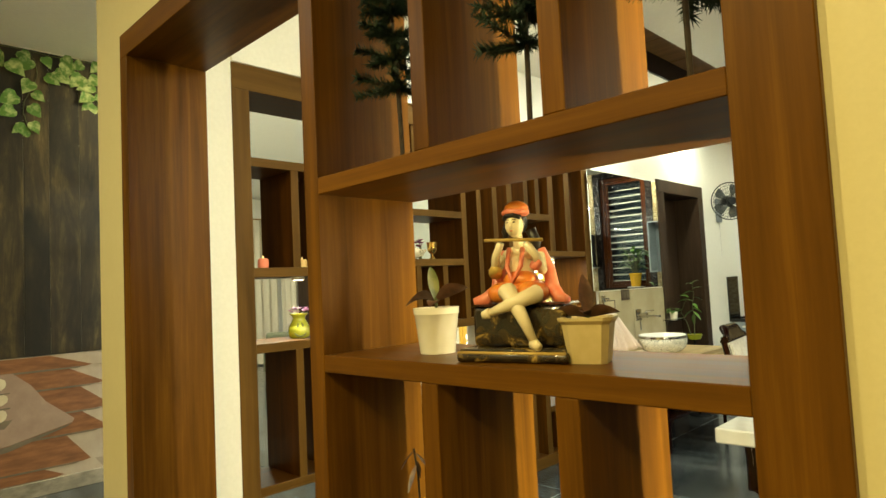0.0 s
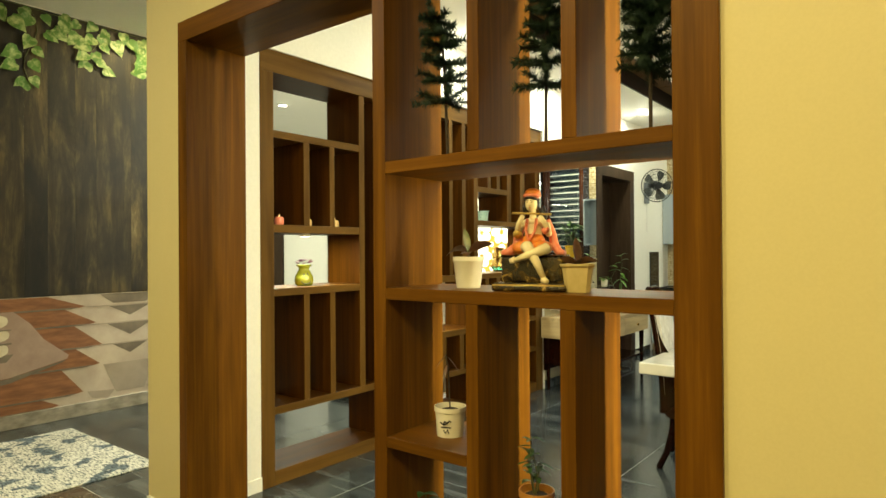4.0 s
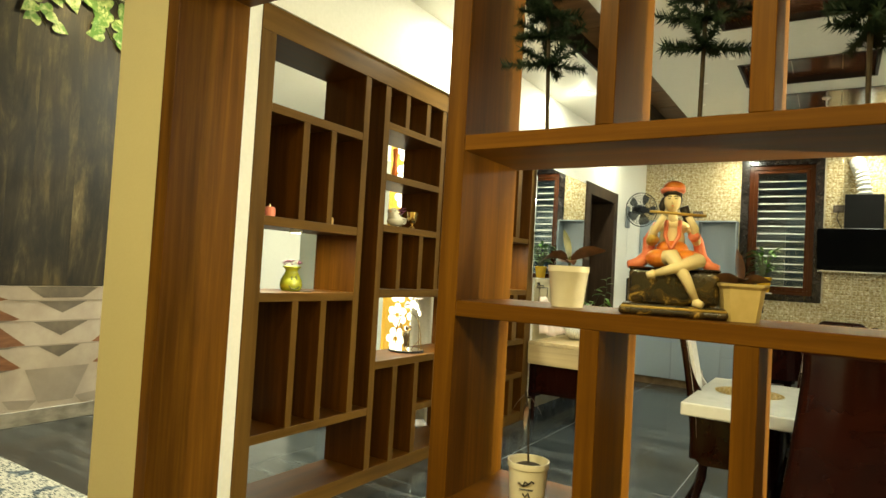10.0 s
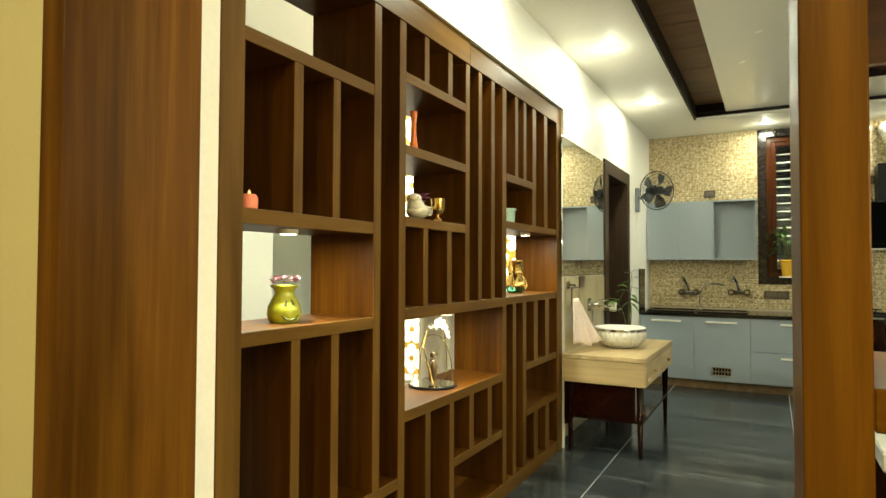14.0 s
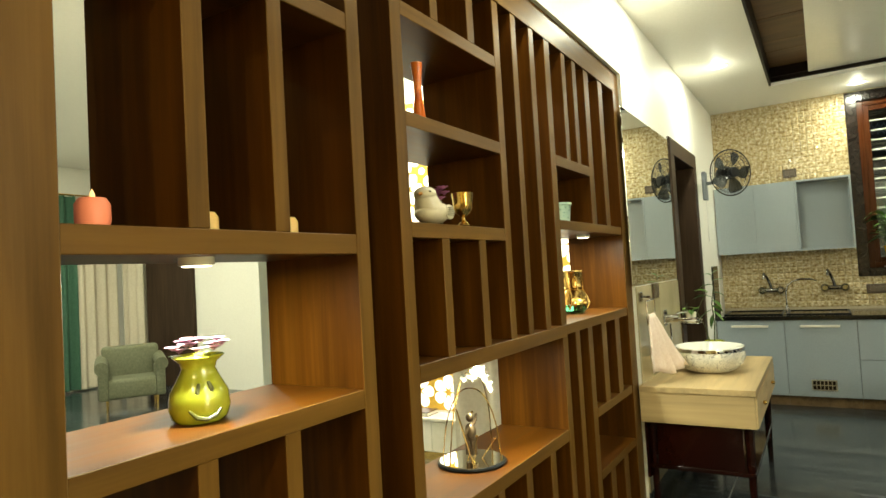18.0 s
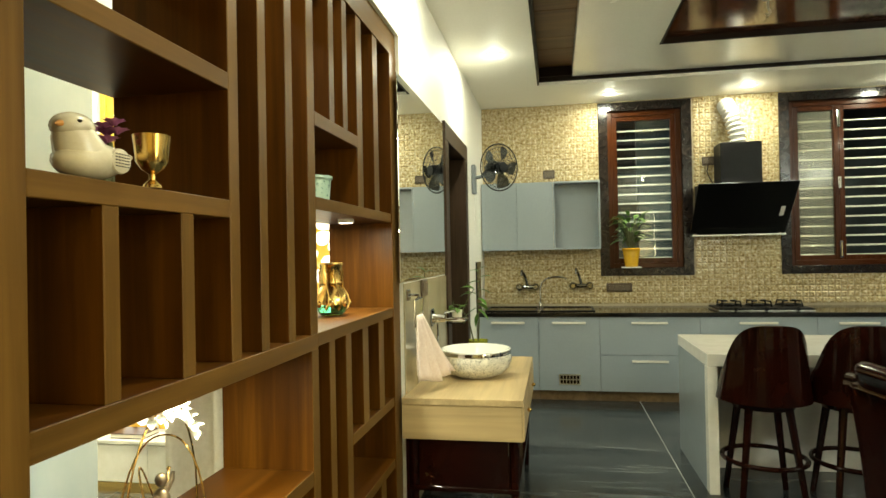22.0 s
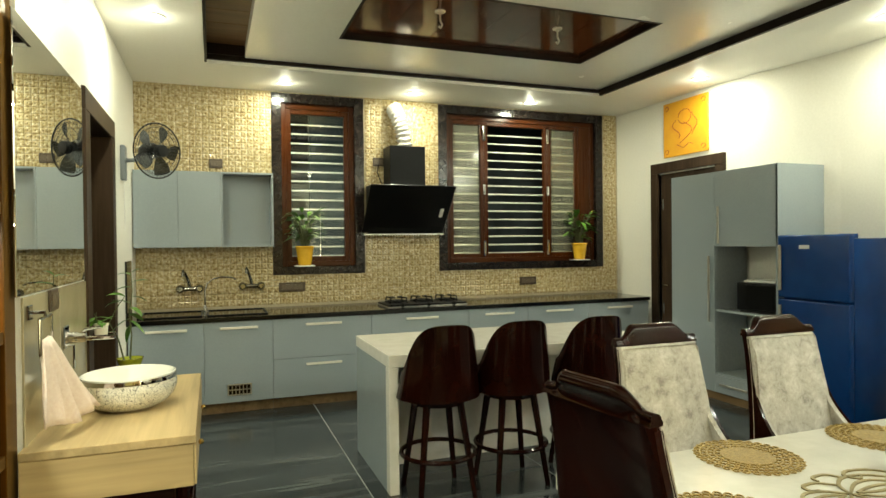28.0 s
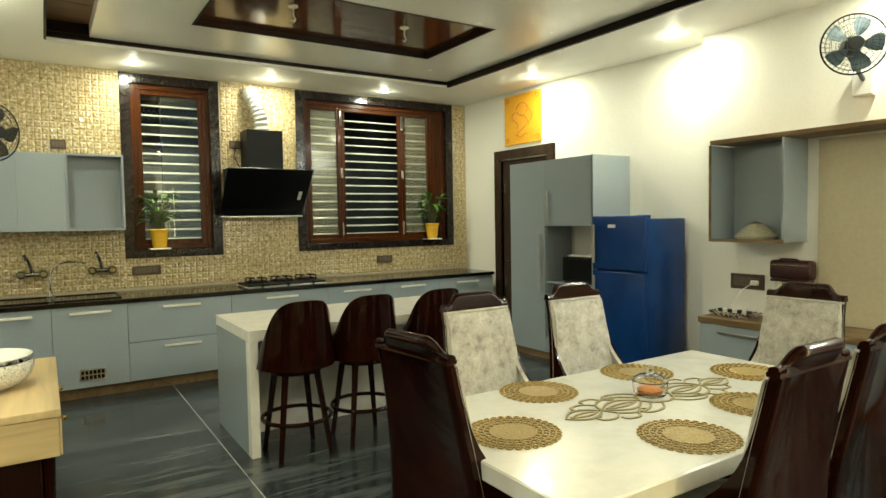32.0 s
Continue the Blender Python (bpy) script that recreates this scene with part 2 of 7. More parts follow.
handle_metal = base_mat("satin_handle_metal", (0.80, 0.77, 0.68), 0.45, 0.35)
gold = base_mat("gold_metal", (0.75, 0.5, 0.16), 0.2, 1.0)
black_glass = base_mat("black_glass", (0.003, 0.003, 0.003), 0.28, spec=0.2)
black_metal = speckled("black_enamel", (0.004, 0.004, 0.004), (0.008, 0.008, 0.008), 80, 0.4, spec=0.15)
fan_plastic = base_mat("dark_fan_plastic", (0.008, 0.009, 0.010), 0.35, spec=0.3)
grey_plastic = base_mat("grey_plastic", (0.16, 0.18, 0.2), 0.4)
white_plastic = base_mat("white_plastic", (0.75, 0.74, 0.7), 0.35)
switch_brown = speckled("brown_switch_plate", (0.06, 0.04, 0.025), (0.08, 0.055, 0.035), 50, 0.3)
mirror_mat = base_mat("mirror_silver", (0.86, 0.88, 0.86), 0.01, 1.0)
pane_glass = clear("window_glass", (0.9, 0.95, 0.95), 0.0, 1.45)
frosted = clear("frosted_glass", (0.74, 0.73, 0.60), 0.10, 1.3)
frosted.node_tree.nodes["Principled BSDF"].inputs["Transmission Weight"].default_value = 0.9
clear_glass = clear("clear_glass", (1, 1, 1), 0.0, 1.45)
black_edge = base_mat("black_ceiling_trim", (0.010, 0.0055, 0.0035), 0.4, spec=0.12)
lamp_face = glow("downlight_face", (1.0, 0.95, 0.82), 14.0)
lamp_face_warm = glow("warm_light_face", (1.0, 0.86, 0.55), 10.0)

# dark marble round the windows
marble = base_mat("dark_veined_marble", (0.02, 0.016, 0.014), 0.2, spec=0.35)
mv = coords(marble)
set_colour(marble, ramp(marble, noise_tex(marble, mv, 9, 8, 0.7, 1.5), [(0.3, (0.003, 0.0025, 0.0025)), (0.58, (0.017, 0.012, 0.010)), (0.78, (0.09, 0.068, 0.055))]))
# glazed beige relief tile
tile_mat = base_mat("glazed_beige_tile", (0.5, 0.4, 0.24), 0.2, coat=0.25)
tv = coords(tile_mat)
tcol = ramp(tile_mat, noise_tex(tile_mat, tv, 34, 5, 0.65), [(0.34, (0.25, 0.165, 0.065)), (0.46, (0.44, 0.34, 0.17)), (0.56, (0.57, 0.47, 0.28)), (0.66, (0.72, 0.64, 0.46))])
set_colour(tile_mat, tcol)
grout = speckled("beige_grout", (0.42, 0.35, 0.23), (0.48, 0.4, 0.27), 50, 0.7)
# dark streaked floor tile
floor_mat = base_mat("dark_streaked_floor_tile", (0.05, 0.055, 0.06), 0.16, spec=0.5)
fv = coords(floor_mat, (0.16, 1.4, 1))
f1 = noise_tex(floor_mat, fv, 6.0, 7, 0.62, 0.4)
set_colour(floor_mat, ramp(floor_mat, f1, [(0.30, (0.009, 0.012, 0.014)), (0.5, (0.034, 0.041, 0.045)), (0.72, (0.11, 0.12, 0.122))]))
set_rough(floor_mat, f1, 0.1, 0.24)
brown_floor = base_mat("brown_marble_floor_tile", (0.07, 0.05, 0.035), 0.18)
bv = coords(brown_floor, (0.5, 1, 1))
set_colour(brown_floor, ramp(brown_floor, noise_tex(brown_floor, bv, 3, 8, 0.65, 2.0), [(0.3, (0.03, 0.022, 0.016)), (0.5, (0.075, 0.058, 0.042)), (0.7, (0.16, 0.13, 0.1))]))
# chair fabric
velvet = base_mat("crushed_beige_velvet", (0.45, 0.4, 0.33), 0.7)
vv = coords(velvet)
vn = noise_tex(velvet, vv, 17, 10, 0.78, 0.3)
set_colour(velvet, ramp(velvet, vn, [(0.36, (0.22, 0.20, 0.17)), (0.46, (0.38, 0.355, 0.305)), (0.54, (0.44, 0.42, 0.37)), (0.64, (0.56, 0.54, 0.50))]))
velvet.node_tree.nodes["Principled BSDF"].inputs["Sheen Weight"].default_value = 0.4
bump(velvet, vn, 0.3, 0.004)

# ---- the plan ----
XL, XR, YK, ZC = -2.58, 3.02, 8.67, 3.138      # kitchen: side walls, far wall, lower ceiling
YF, YB = 0.815, 1.11                           # the wall with the opening, front and back
ZF = 3.50                                     # ceiling of foyer and living room

# walls
bm = one_box(-2.87, -2.51, YF, 0.96, 0, ZF)
box(bm, -2.51, 0.13, YF, 0.96, 2.61, ZF)
box(bm, 0.13, 0.575, YF, 0.96, 0, ZF)
box(bm, 0.575, 1.62, YF, 0.96, 2.42, ZF)
box(bm, 1.62, 3.32, YF, 0.96, 0, ZF)
solid("wall_south", bm, cream, "cream painted wall with a wide framed opening", "wall")
bm = one_box(-2.87, -2.51, 0.96, YB, 0, ZF)
box(bm, -2.51, 0.13, 0.96, YB, 2.61, ZF)
box(bm, 0.13, XR, 0.96, YB, 0, ZF)
box(bm, -2.87, -2.60, YB, 1.36, 0, ZF)
solid("wall_south_inner", bm, white, "white inner face of the wall with the opening", "wall")
bm = one_box(-2.93, XL, 1.36, 4.80, 2.66, ZF)
box(bm, -2.93, XL, 4.80, 6.20, 0, ZF)
box(bm, -2.93, XL, 6.20, 7.20, 2.40, ZF)
box(bm, -2.93, XL, 7.20, YK + 0.25, 0, ZF)
solid("wall_west", bm, white, "white painted wall above the partition and beside the door", "wall")
bm = one_box(XR, XR + 0.48, YB, 4.95, 0, ZF)
plate(bm, [(3.18, 4.95), (3.5, 4.95), (3.5, 6.98), (XR, 6.98), (3.18, 5.75)], 0, ZF)
box(bm, XR, XR + 0.2, 6.98, 7.87, 2.30, ZF)
box(bm, XR, XR + 0.2, 7.87, YK + 0.25, 0, ZF)
solid("wall_east", bm, white, "white painted wall behind the refrigerator", "wall")
W1, W2 = (-1.283, -0.304, 1.212, 3.123), (0.572, 2.788, 1.212, 3.123)
bm = bmesh.new()
for x0, x1, z0, z1 in ((XL, W1[0], 0, ZC + 0.3), (W1[1], W2[0], 0, ZC + 0.3), (W2[1], XR, 0, ZC + 0.3), (W1[0], W1[1], 0, W1[2]), (W1[0], W1[1], W1[3], ZC + 0.3),
                       (W2[0], W2[1], 0, W2[2]), (W2[0], W2[1], W2[3], ZC + 0.3)):
    box(bm, x0, x1, YK, YK + 0.22, z0, z1)
wall_north = solid("wall_north", bm, grout, "kitchen wall covered with beige glazed relief tiles", "wall")
# rooms beyond: foyer and living room
solid("wall_mural", one_box(-5.55, -5.33, -4.0, 2.62, 0, ZF), white, "wall that carries the printed mural", "wall")
bm = one_box(-11.8, -11.6, 2.4, 7.2, 0, ZF)
box(bm, -11.6, -5.55, 2.42, 2.62, 0, ZF)
solid("wall_living_west", bm, white, "white living room wall behind the curtains", "wall")
bm = one_box(-11.6, -2.93, 7.0, 7.2, 0, ZF)
box(bm, -5.3, -2.93, 5.36, 5.5, 0, ZF)
solid("wall_living_north", bm, white, "white living room wall beyond the partition", "wall")
bm = one_box(-5.55, 3.32, -4.2, -4.0, 0, ZF)
box(bm, 3.32, 3.5, -4.0, YB, 0, ZF)
solid("wall_foyer", bm, cream, "plain cream foyer wall", "wall")
# room behind the dark door
solid("wall_passage", one_box(-4.2, -4.1, 6.5, 7.6, 0, 2.6), white, "dim wall of the passage behind the door", "wall")

# ceilings
bm = one_box(-11.8, -2.93, -4.2, 7.2, ZF, ZF + 0.1)
box(bm, -2.93, 3.5, -4.2, YF, ZF, ZF + 0.1)
solid("ceiling_foyer", bm, ceiling_paint, "plain pale ceiling of foyer and living room", "ceiling")
TX0, TX1, TY0, TY1 = -1.92, 2.17, 1.75, 7.80
bm = one_box(XL, TX0, YB, YK, ZC, ZC + 0.4)
box(bm, TX1, XR, YB, YK, ZC, ZC + 0.4)
box(bm, XR, 3.4, 4.9, 7.0, ZC, ZC + 0.4)
box(bm, TX0, TX1, TY1, YK, ZC, ZC + 0.4)
box(bm, TX0, TX1, YB, TY0, ZC, ZC + 0.4)
box(bm, TX0, TX1, TY0, TY1, ZC + 0.55, ZC + 0.65)
solid("ceiling", bm, ceiling_paint, "white plaster ceiling with a stepped tray", "ceiling")
CX0, CX1 = -0.89, 1.385
COFFERS = [(CX0, CX1, 5.84, 6.98), (CX0, 0.10, 4.85, 5.52), (CX0, CX1, 2.6, 4.05)]
bm = one_box(-1.58, CX0, TY0 + 0.04, TY1 - 0.035, 3.2, 3.55)
box(bm, CX1, TX1 - 0.035, TY0 + 0.04, TY1 - 0.035, 3.2, 3.55)
for y0, y1 in ((TY0 + 0.04, 2.6), (4.05, 4.85), (5.52, 5.84), (6.98, TY1 - 0.035)):
    box(bm, CX0, CX1, y0, y1, 3.2, 3.55)
box(bm, 0.10, CX1, 4.85, 5.52, 3.2, 3.55)
solid("ceiling_panel", bm, speckled("satin_ceiling_panel", (0.85, 0.83, 0.765), (0.88, 0.86, 0.795), 40, 0.25), "white lowered ceiling panel round the dark coffers", "ceiling")
bm = one_box(TX0, TX1, TY1 - 0.03, TY1 - 0.001, 3.168, 3.21)
box(bm, TX1 - 0.03, TX1 - 0.001, TY0, TY1 - 0.03, ZC - 0.004, 3.21)
box(bm, TX0 + 0.001, TX0 + 0.02, TY0, TY1 - 0.03, ZC - 0.004, 3.53)
box(bm, TX0 + 0.02, -1.58, TY1 - 0.05, TY1 - 0.03, 3.21, 3.53)
for cx0, cx1, cy0, cy1 in COFFERS:
    for x0, x1, y0, y1 in ((cx0, cx0 + 0.02, cy0, cy1), (cx1 - 0.02, cx1, cy0, cy1), (cx0 + 0.02, cx1 - 0.02, cy1 - 0.02, cy1), (cx0 + 0.02, cx1 - 0.02, cy0, cy0 + 0.02)):
        box(bm, x0, x1, y0, y1, 3.197, 3.28)
solid("trim_ceiling", bm, black_edge, "black trim along the ceiling steps", "trim")
bm = bmesh.new()
y = TY0
while y < TY1 - 0.06:
    box(bm, TX0 + 0.021, -1.581, y + 0.003, min(y + 0.30, TY1 - 0.052), 3.30 + 0.002 * (int(y * 10) % 2), 3.35)
    y += 0.303
solid("ceiling_strip", bm, strip_wood, "brown wood plank strip in the ceiling recess", "ceiling")
bm = bmesh.new()
for cx0, cx1, cy0, cy1 in COFFERS:
    x = cx0 + 0.02
    while x < cx1 - 0.03:
        x1 = min(x + 0.36, cx1 - 0.021)
        box(bm, x + 0.002, x1 - 0.002, cy0 + 0.022, cy1 - 0.022, 3.245, 3.29)
        x = x1
solid("ceiling_coffer", bm, ceiling_wood, "glossy dark wood panels in the ceiling coffer", "ceiling")

# floors: the setting tiles are laid at the end
solid("floor", one_box(-11.8, 3.5, -4.2, 9.2, -0.25, -0.002), speckled("grey_joint", (0.27, 0.28, 0.27), (0.34, 0.35, 0.34), 60, 0.7), "grey bedding and joints under the floor tiles", "floor")

# ---- big openings and trims ----
# door in the left wall, open
door = thing("door_1", (XL, 6.7, 0), "dark brown door frame with an open doorway", "door")
door["kind"] = "structure"
for nm, y0, y1, z0, z1 in (("jamb", -0.62, -0.47, 0, 2.34), ("jamb", 0.42, 0.56, 0, 2.34), ("head", -0.62, 0.56, 2.34, 2.475)):
    part(nm, one_box(-0.33, 0.022, y0, y1, z0, z1, 0.004), door_wood, door)
leaf = part("leaf", one_box(-0.31, -0.27, -0.47, 0.42, 0.01, 2.338, 0.003), door_wood, door, "dark closed door leaf")
part("handle", tube(bmesh.new(), [(-0.27, 0.33, 1.02), (-0.22, 0.33, 1.02), (-0.22, 0.23, 1.02)], 0.009), chrome, leaf)
door = thing("door_2", (XR, 7.42, 0), "dark brown wooden door half hidden by the tall cabinet", "door")
door["kind"] = "structure"
for nm, y0, y1, z0, z1 in (("jamb", -0.55, -0.44, 0, 2.31), ("jamb", 0.45, 0.56, 0, 2.31), ("head", -0.55, 0.56, 2.31, 2.425)):
    part(nm, one_box(-0.03, 0.1, y0, y1, z0, z1, 0.004), door_wood, door)
leaf = part("leaf", one_box(0.03, 0.07, -0.44, 0.45, 0.01, 2.308, 0.003), door_wood, door)
part("handle", tube(bmesh.new(), [(0.03, 0.36, 1.02), (-0.03, 0.36, 1.02), (-0.03, 0.26, 1.02)], 0.009), chrome, leaf)
for z in (0.75, 1.95):
    part("bolt", tube(bmesh.new(), [(0.02, 0.40, z - 0.06), (0.02, 0.40, z + 0.06)], 0.008), chrome, leaf)
door = thing("door_3", (1.1, YF, 0), "dark brown wooden door and frame in the cream wall", "door")
door["kind"] = "structure"
for nm, x0, x1, z0, z1 in (("jamb", -0.525, -0.43, 0, 2.32), ("jamb", 0.43, 0.52, 0, 2.32), ("head", -0.525, 0.52, 2.32, 2.42)):
    part(nm, one_box(x0, x1, -0.02, 0.15, z0, z1, 0.004), door_wood, door)
part("leaf", one_box(-0.43, 0.43, 0.05, 0.09, 0.01, 2.318, 0.003), door_wood, door)

# skirtings
bm = one_box(XL, XL + 0.012, 4.80, 6.08, 0, 0.09, 0.002)
box(bm, XL, XL + 0.012, 7.27, 7.85, 0, 0.09, 0.002)
box(bm, XR - 0.012, XR, 1.11, 5.1, 0, 0.09, 0.002)
solid("baseboard", bm, floor_mat, "dark tile skirting along the wall", "baseboard")
bm = one_box(-2.60, -2.588, YB, 1.358, 0, 0.08)
box(bm, -2.87, -2.513, YF - 0.012, YF, 0, 0.08)
box(bm, 0.134, 0.573, YF - 0.012, YF, 0, 0.08)
solid("baseboard_foyer", bm, white, "white skirting on the cream wall", "baseboard")

# ---- teak shelf partition ----
PX, PD = -2.598, 0.335
shelf_wall = thing("display_partition", (PX, 3.07, 0), "tall teak display partition of open slots and shelves", "partition")


def two_toned(ob, material, front):
    """Gives the faces turned to the board's front a second, paler material."""
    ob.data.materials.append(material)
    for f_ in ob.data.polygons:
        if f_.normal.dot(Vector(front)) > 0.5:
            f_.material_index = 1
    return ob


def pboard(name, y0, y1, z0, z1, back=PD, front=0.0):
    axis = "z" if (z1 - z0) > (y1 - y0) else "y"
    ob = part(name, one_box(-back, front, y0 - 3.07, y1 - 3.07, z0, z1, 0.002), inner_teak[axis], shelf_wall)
    return two_toned(ob, edge_teak[axis], (1, 0, 0))


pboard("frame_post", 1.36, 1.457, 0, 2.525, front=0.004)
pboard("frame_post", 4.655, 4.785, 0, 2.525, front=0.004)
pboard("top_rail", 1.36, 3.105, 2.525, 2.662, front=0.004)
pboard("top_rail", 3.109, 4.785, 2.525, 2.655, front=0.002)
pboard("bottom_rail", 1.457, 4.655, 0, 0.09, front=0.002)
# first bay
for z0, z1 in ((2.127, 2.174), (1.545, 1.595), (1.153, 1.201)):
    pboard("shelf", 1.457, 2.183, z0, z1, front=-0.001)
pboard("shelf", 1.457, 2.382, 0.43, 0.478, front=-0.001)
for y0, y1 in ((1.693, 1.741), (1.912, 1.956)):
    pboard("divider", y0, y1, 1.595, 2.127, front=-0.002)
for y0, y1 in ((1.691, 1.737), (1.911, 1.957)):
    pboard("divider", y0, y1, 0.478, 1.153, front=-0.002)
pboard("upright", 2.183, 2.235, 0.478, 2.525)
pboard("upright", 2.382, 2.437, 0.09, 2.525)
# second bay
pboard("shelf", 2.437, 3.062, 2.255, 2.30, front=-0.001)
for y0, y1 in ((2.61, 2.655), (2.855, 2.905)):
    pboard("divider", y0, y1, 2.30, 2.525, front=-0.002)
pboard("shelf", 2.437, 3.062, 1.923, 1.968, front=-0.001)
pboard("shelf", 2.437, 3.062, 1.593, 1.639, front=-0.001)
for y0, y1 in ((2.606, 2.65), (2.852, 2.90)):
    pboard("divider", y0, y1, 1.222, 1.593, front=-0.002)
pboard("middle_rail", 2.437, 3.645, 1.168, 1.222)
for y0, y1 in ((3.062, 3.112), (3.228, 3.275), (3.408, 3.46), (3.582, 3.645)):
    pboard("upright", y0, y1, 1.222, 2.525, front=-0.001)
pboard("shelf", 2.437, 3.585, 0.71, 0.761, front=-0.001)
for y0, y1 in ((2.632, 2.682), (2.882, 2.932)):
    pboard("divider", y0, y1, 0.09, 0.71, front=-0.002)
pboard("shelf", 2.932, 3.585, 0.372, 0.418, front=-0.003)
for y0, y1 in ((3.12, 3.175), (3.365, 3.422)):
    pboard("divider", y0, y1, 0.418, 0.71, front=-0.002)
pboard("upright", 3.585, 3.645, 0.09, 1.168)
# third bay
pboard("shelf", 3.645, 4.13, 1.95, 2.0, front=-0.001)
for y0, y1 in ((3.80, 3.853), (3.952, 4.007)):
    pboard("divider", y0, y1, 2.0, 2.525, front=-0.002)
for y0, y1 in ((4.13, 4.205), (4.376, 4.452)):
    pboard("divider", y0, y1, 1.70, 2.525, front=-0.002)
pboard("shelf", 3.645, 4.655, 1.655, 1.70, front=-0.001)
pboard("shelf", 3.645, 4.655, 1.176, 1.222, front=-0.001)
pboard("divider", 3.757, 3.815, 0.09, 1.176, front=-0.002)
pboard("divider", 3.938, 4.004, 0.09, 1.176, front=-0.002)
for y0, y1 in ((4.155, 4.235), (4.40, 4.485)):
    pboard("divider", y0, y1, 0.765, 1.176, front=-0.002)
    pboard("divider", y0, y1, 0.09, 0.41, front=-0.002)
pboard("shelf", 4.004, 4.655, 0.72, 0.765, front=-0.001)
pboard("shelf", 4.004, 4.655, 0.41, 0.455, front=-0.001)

# ---- framed opening with the teak display unit ----
UY = 0.80
unit = thing("display_unit", (-0.5, UY, 0), "teak display unit built into the framed opening", "shelving unit")


def uboard(name, x0, x1, z0, z1, y0=0.0, y1=0.345, owner=None):
    axis = "z" if (z1 - z0) > (x1 - x0) else "x"
    if owner:
        return part(name, one_box(x0 + 0.5, x1 + 0.5, y0, y1, z0, z1, 0.002), teak[axis], owner)
    return part(name, one_box(x0 + 0.5, x1 + 0.5, y0, y1, z0, z1, 0.002), teak[axis], unit)


casing = thing("opening_frame", (-0.5, UY, 0), "teak casing round the wide opening", "door frame")
uboard("jamb", -2.512, -2.432, 0, 2.513, -0.002, 0.35, casing)
uboard("head", -2.512, 0.132, 2.513, 2.618, -0.002, 0.35, casing)
uboard("jamb", 0.012, 0.132, 0, 2.513, -0.002, 0.35, casing)
uboard("upright", -1.108, -1.045, 0, 2.513)
uboard("shelf", -1.045, 0.012, 1.712, 1.757, 0.001)
uboard("shelf", -1.045, 0.012, 1.242, 1.287, 0.001)
for x0, x1 in ((-0.668, -0.62), (-0.318, -0.268)):
    uboard("divider", x0, x1, 1.757, 2.513, 0.002, 0.343)
for x0, x1 in ((-0.68, -0.63), (-0.328, -0.277)):
    uboard("divider", x0, x1, 0.05, 1.242, 0.002, 0.343)
uboard("shelf", -1.045, -0.68, 0.692, 0.733, 0.001)
uboard("shelf", -0.63, -0.328, 0.455, 0.5, 0.001)
uboard("bottom_board", -1.045, 0.012, 0, 0.05, 0.001)

# ---- kitchen windows ----
def window(name, x0, x1, z0, z1, sashes, label):
    w = thing(name, ((x0 + x1) / 2, YK, z0), label, "window")
    w["kind"] = "structure"
    h, hw, b = z1 - z0, (x1 - x0) / 2, 0.10
    for nm, a0, a1, c0, c1 in (("surround", -hw, -hw + b, 0, h), ("surround", hw - b, hw, 0, h), ("surround", -hw + b, hw - b, 0, b * 0.85), ("surround", -hw + b, hw - b, h - b * 0.95, h)):
        part(nm, one_box(a0, a1, -0.024, 0.14, c0, c1, 0.003), marble, w, "dark marble surround")
    ix0, ix1, iz0, iz1 = -hw + b, hw - b, b * 0.85, h - b * 0.95
    f = 0.055
    for nm, a0, a1, c0, c1, mt in (("outer_frame", ix0, ix0 + f, iz0, iz1, window_wood), ("outer_frame", ix1 - f, ix1, iz0, iz1, window_wood),
                                   ("outer_frame", ix0 + f, ix1 - f, iz0, iz0 + f, window_wood_x), ("outer_frame", ix0 + f, ix1 - f, iz1 - f, iz1, window_wood_x)):
        part(nm, one_box(a0, a1, 0.03, 0.12, c0, c1, 0.004), mt, w)
    for a0, a1, kind in sashes:
        s = part("sash", bmesh.new(), window_wood, w)
        g = 0.05
        bm = bmesh.new()
        if kind == "open":
            pass
        else:
            for q in ((a0, a0 + g, iz0 + f, iz1 - f), (a1 - g, a1, iz0 + f, iz1 - f), (a0 + g, a1 - g, iz0 + f, iz0 + f + g), (a0 + g, a1 - g, iz1 - f - g, iz1 - f)):
                box(bm, q[0], q[1], 0.045, 0.095, q[2], q[3], 0.004)
        bpy.data.meshes.remove(s.data)
        s = part("sash", bm, window_wood, w) if bm.verts else None
        p0, p1, q0, q1 = a0 + g, a1 - g, iz0 + f + g, iz1 - f - g
        if kind == "frosted":
            part("pane", one_box(p0, p1, 0.066, 0.072, q0, q1), frosted, s, "frosted glass pane").visible_shadow = False
        elif kind == "glass":
            part("pane", one_box(p0, p1, 0.066, 0.070, q0, q1), pane_glass, s).visible_shadow = False
        elif kind == "louvre":
            part("pane", one_box(p0, p1, 0.098, 0.102, q0, q1), pane_glass, s).visible_shadow = False
    # louvre blades of glass and their metal grille behind
    step = 0.102
    n = int((iz1 - iz0 - 2 * f) / step)
    for i in range(n):
        z = iz0 + f + 0.05 + i * step
        bm = one_box(-(ix1 - ix0) / 2 + f, (ix1 - ix0) / 2 - f, -0.003, 0.003, -0.012, 0.012, 0.001)
        turned(bm, Matrix.Translation((0, 0.155, z)) @ Matrix.Rotation(radians(-35), 4, "X"))
        part("louvre", bm, louvre_mat, w, "tilted grey louvre blade")
    return w


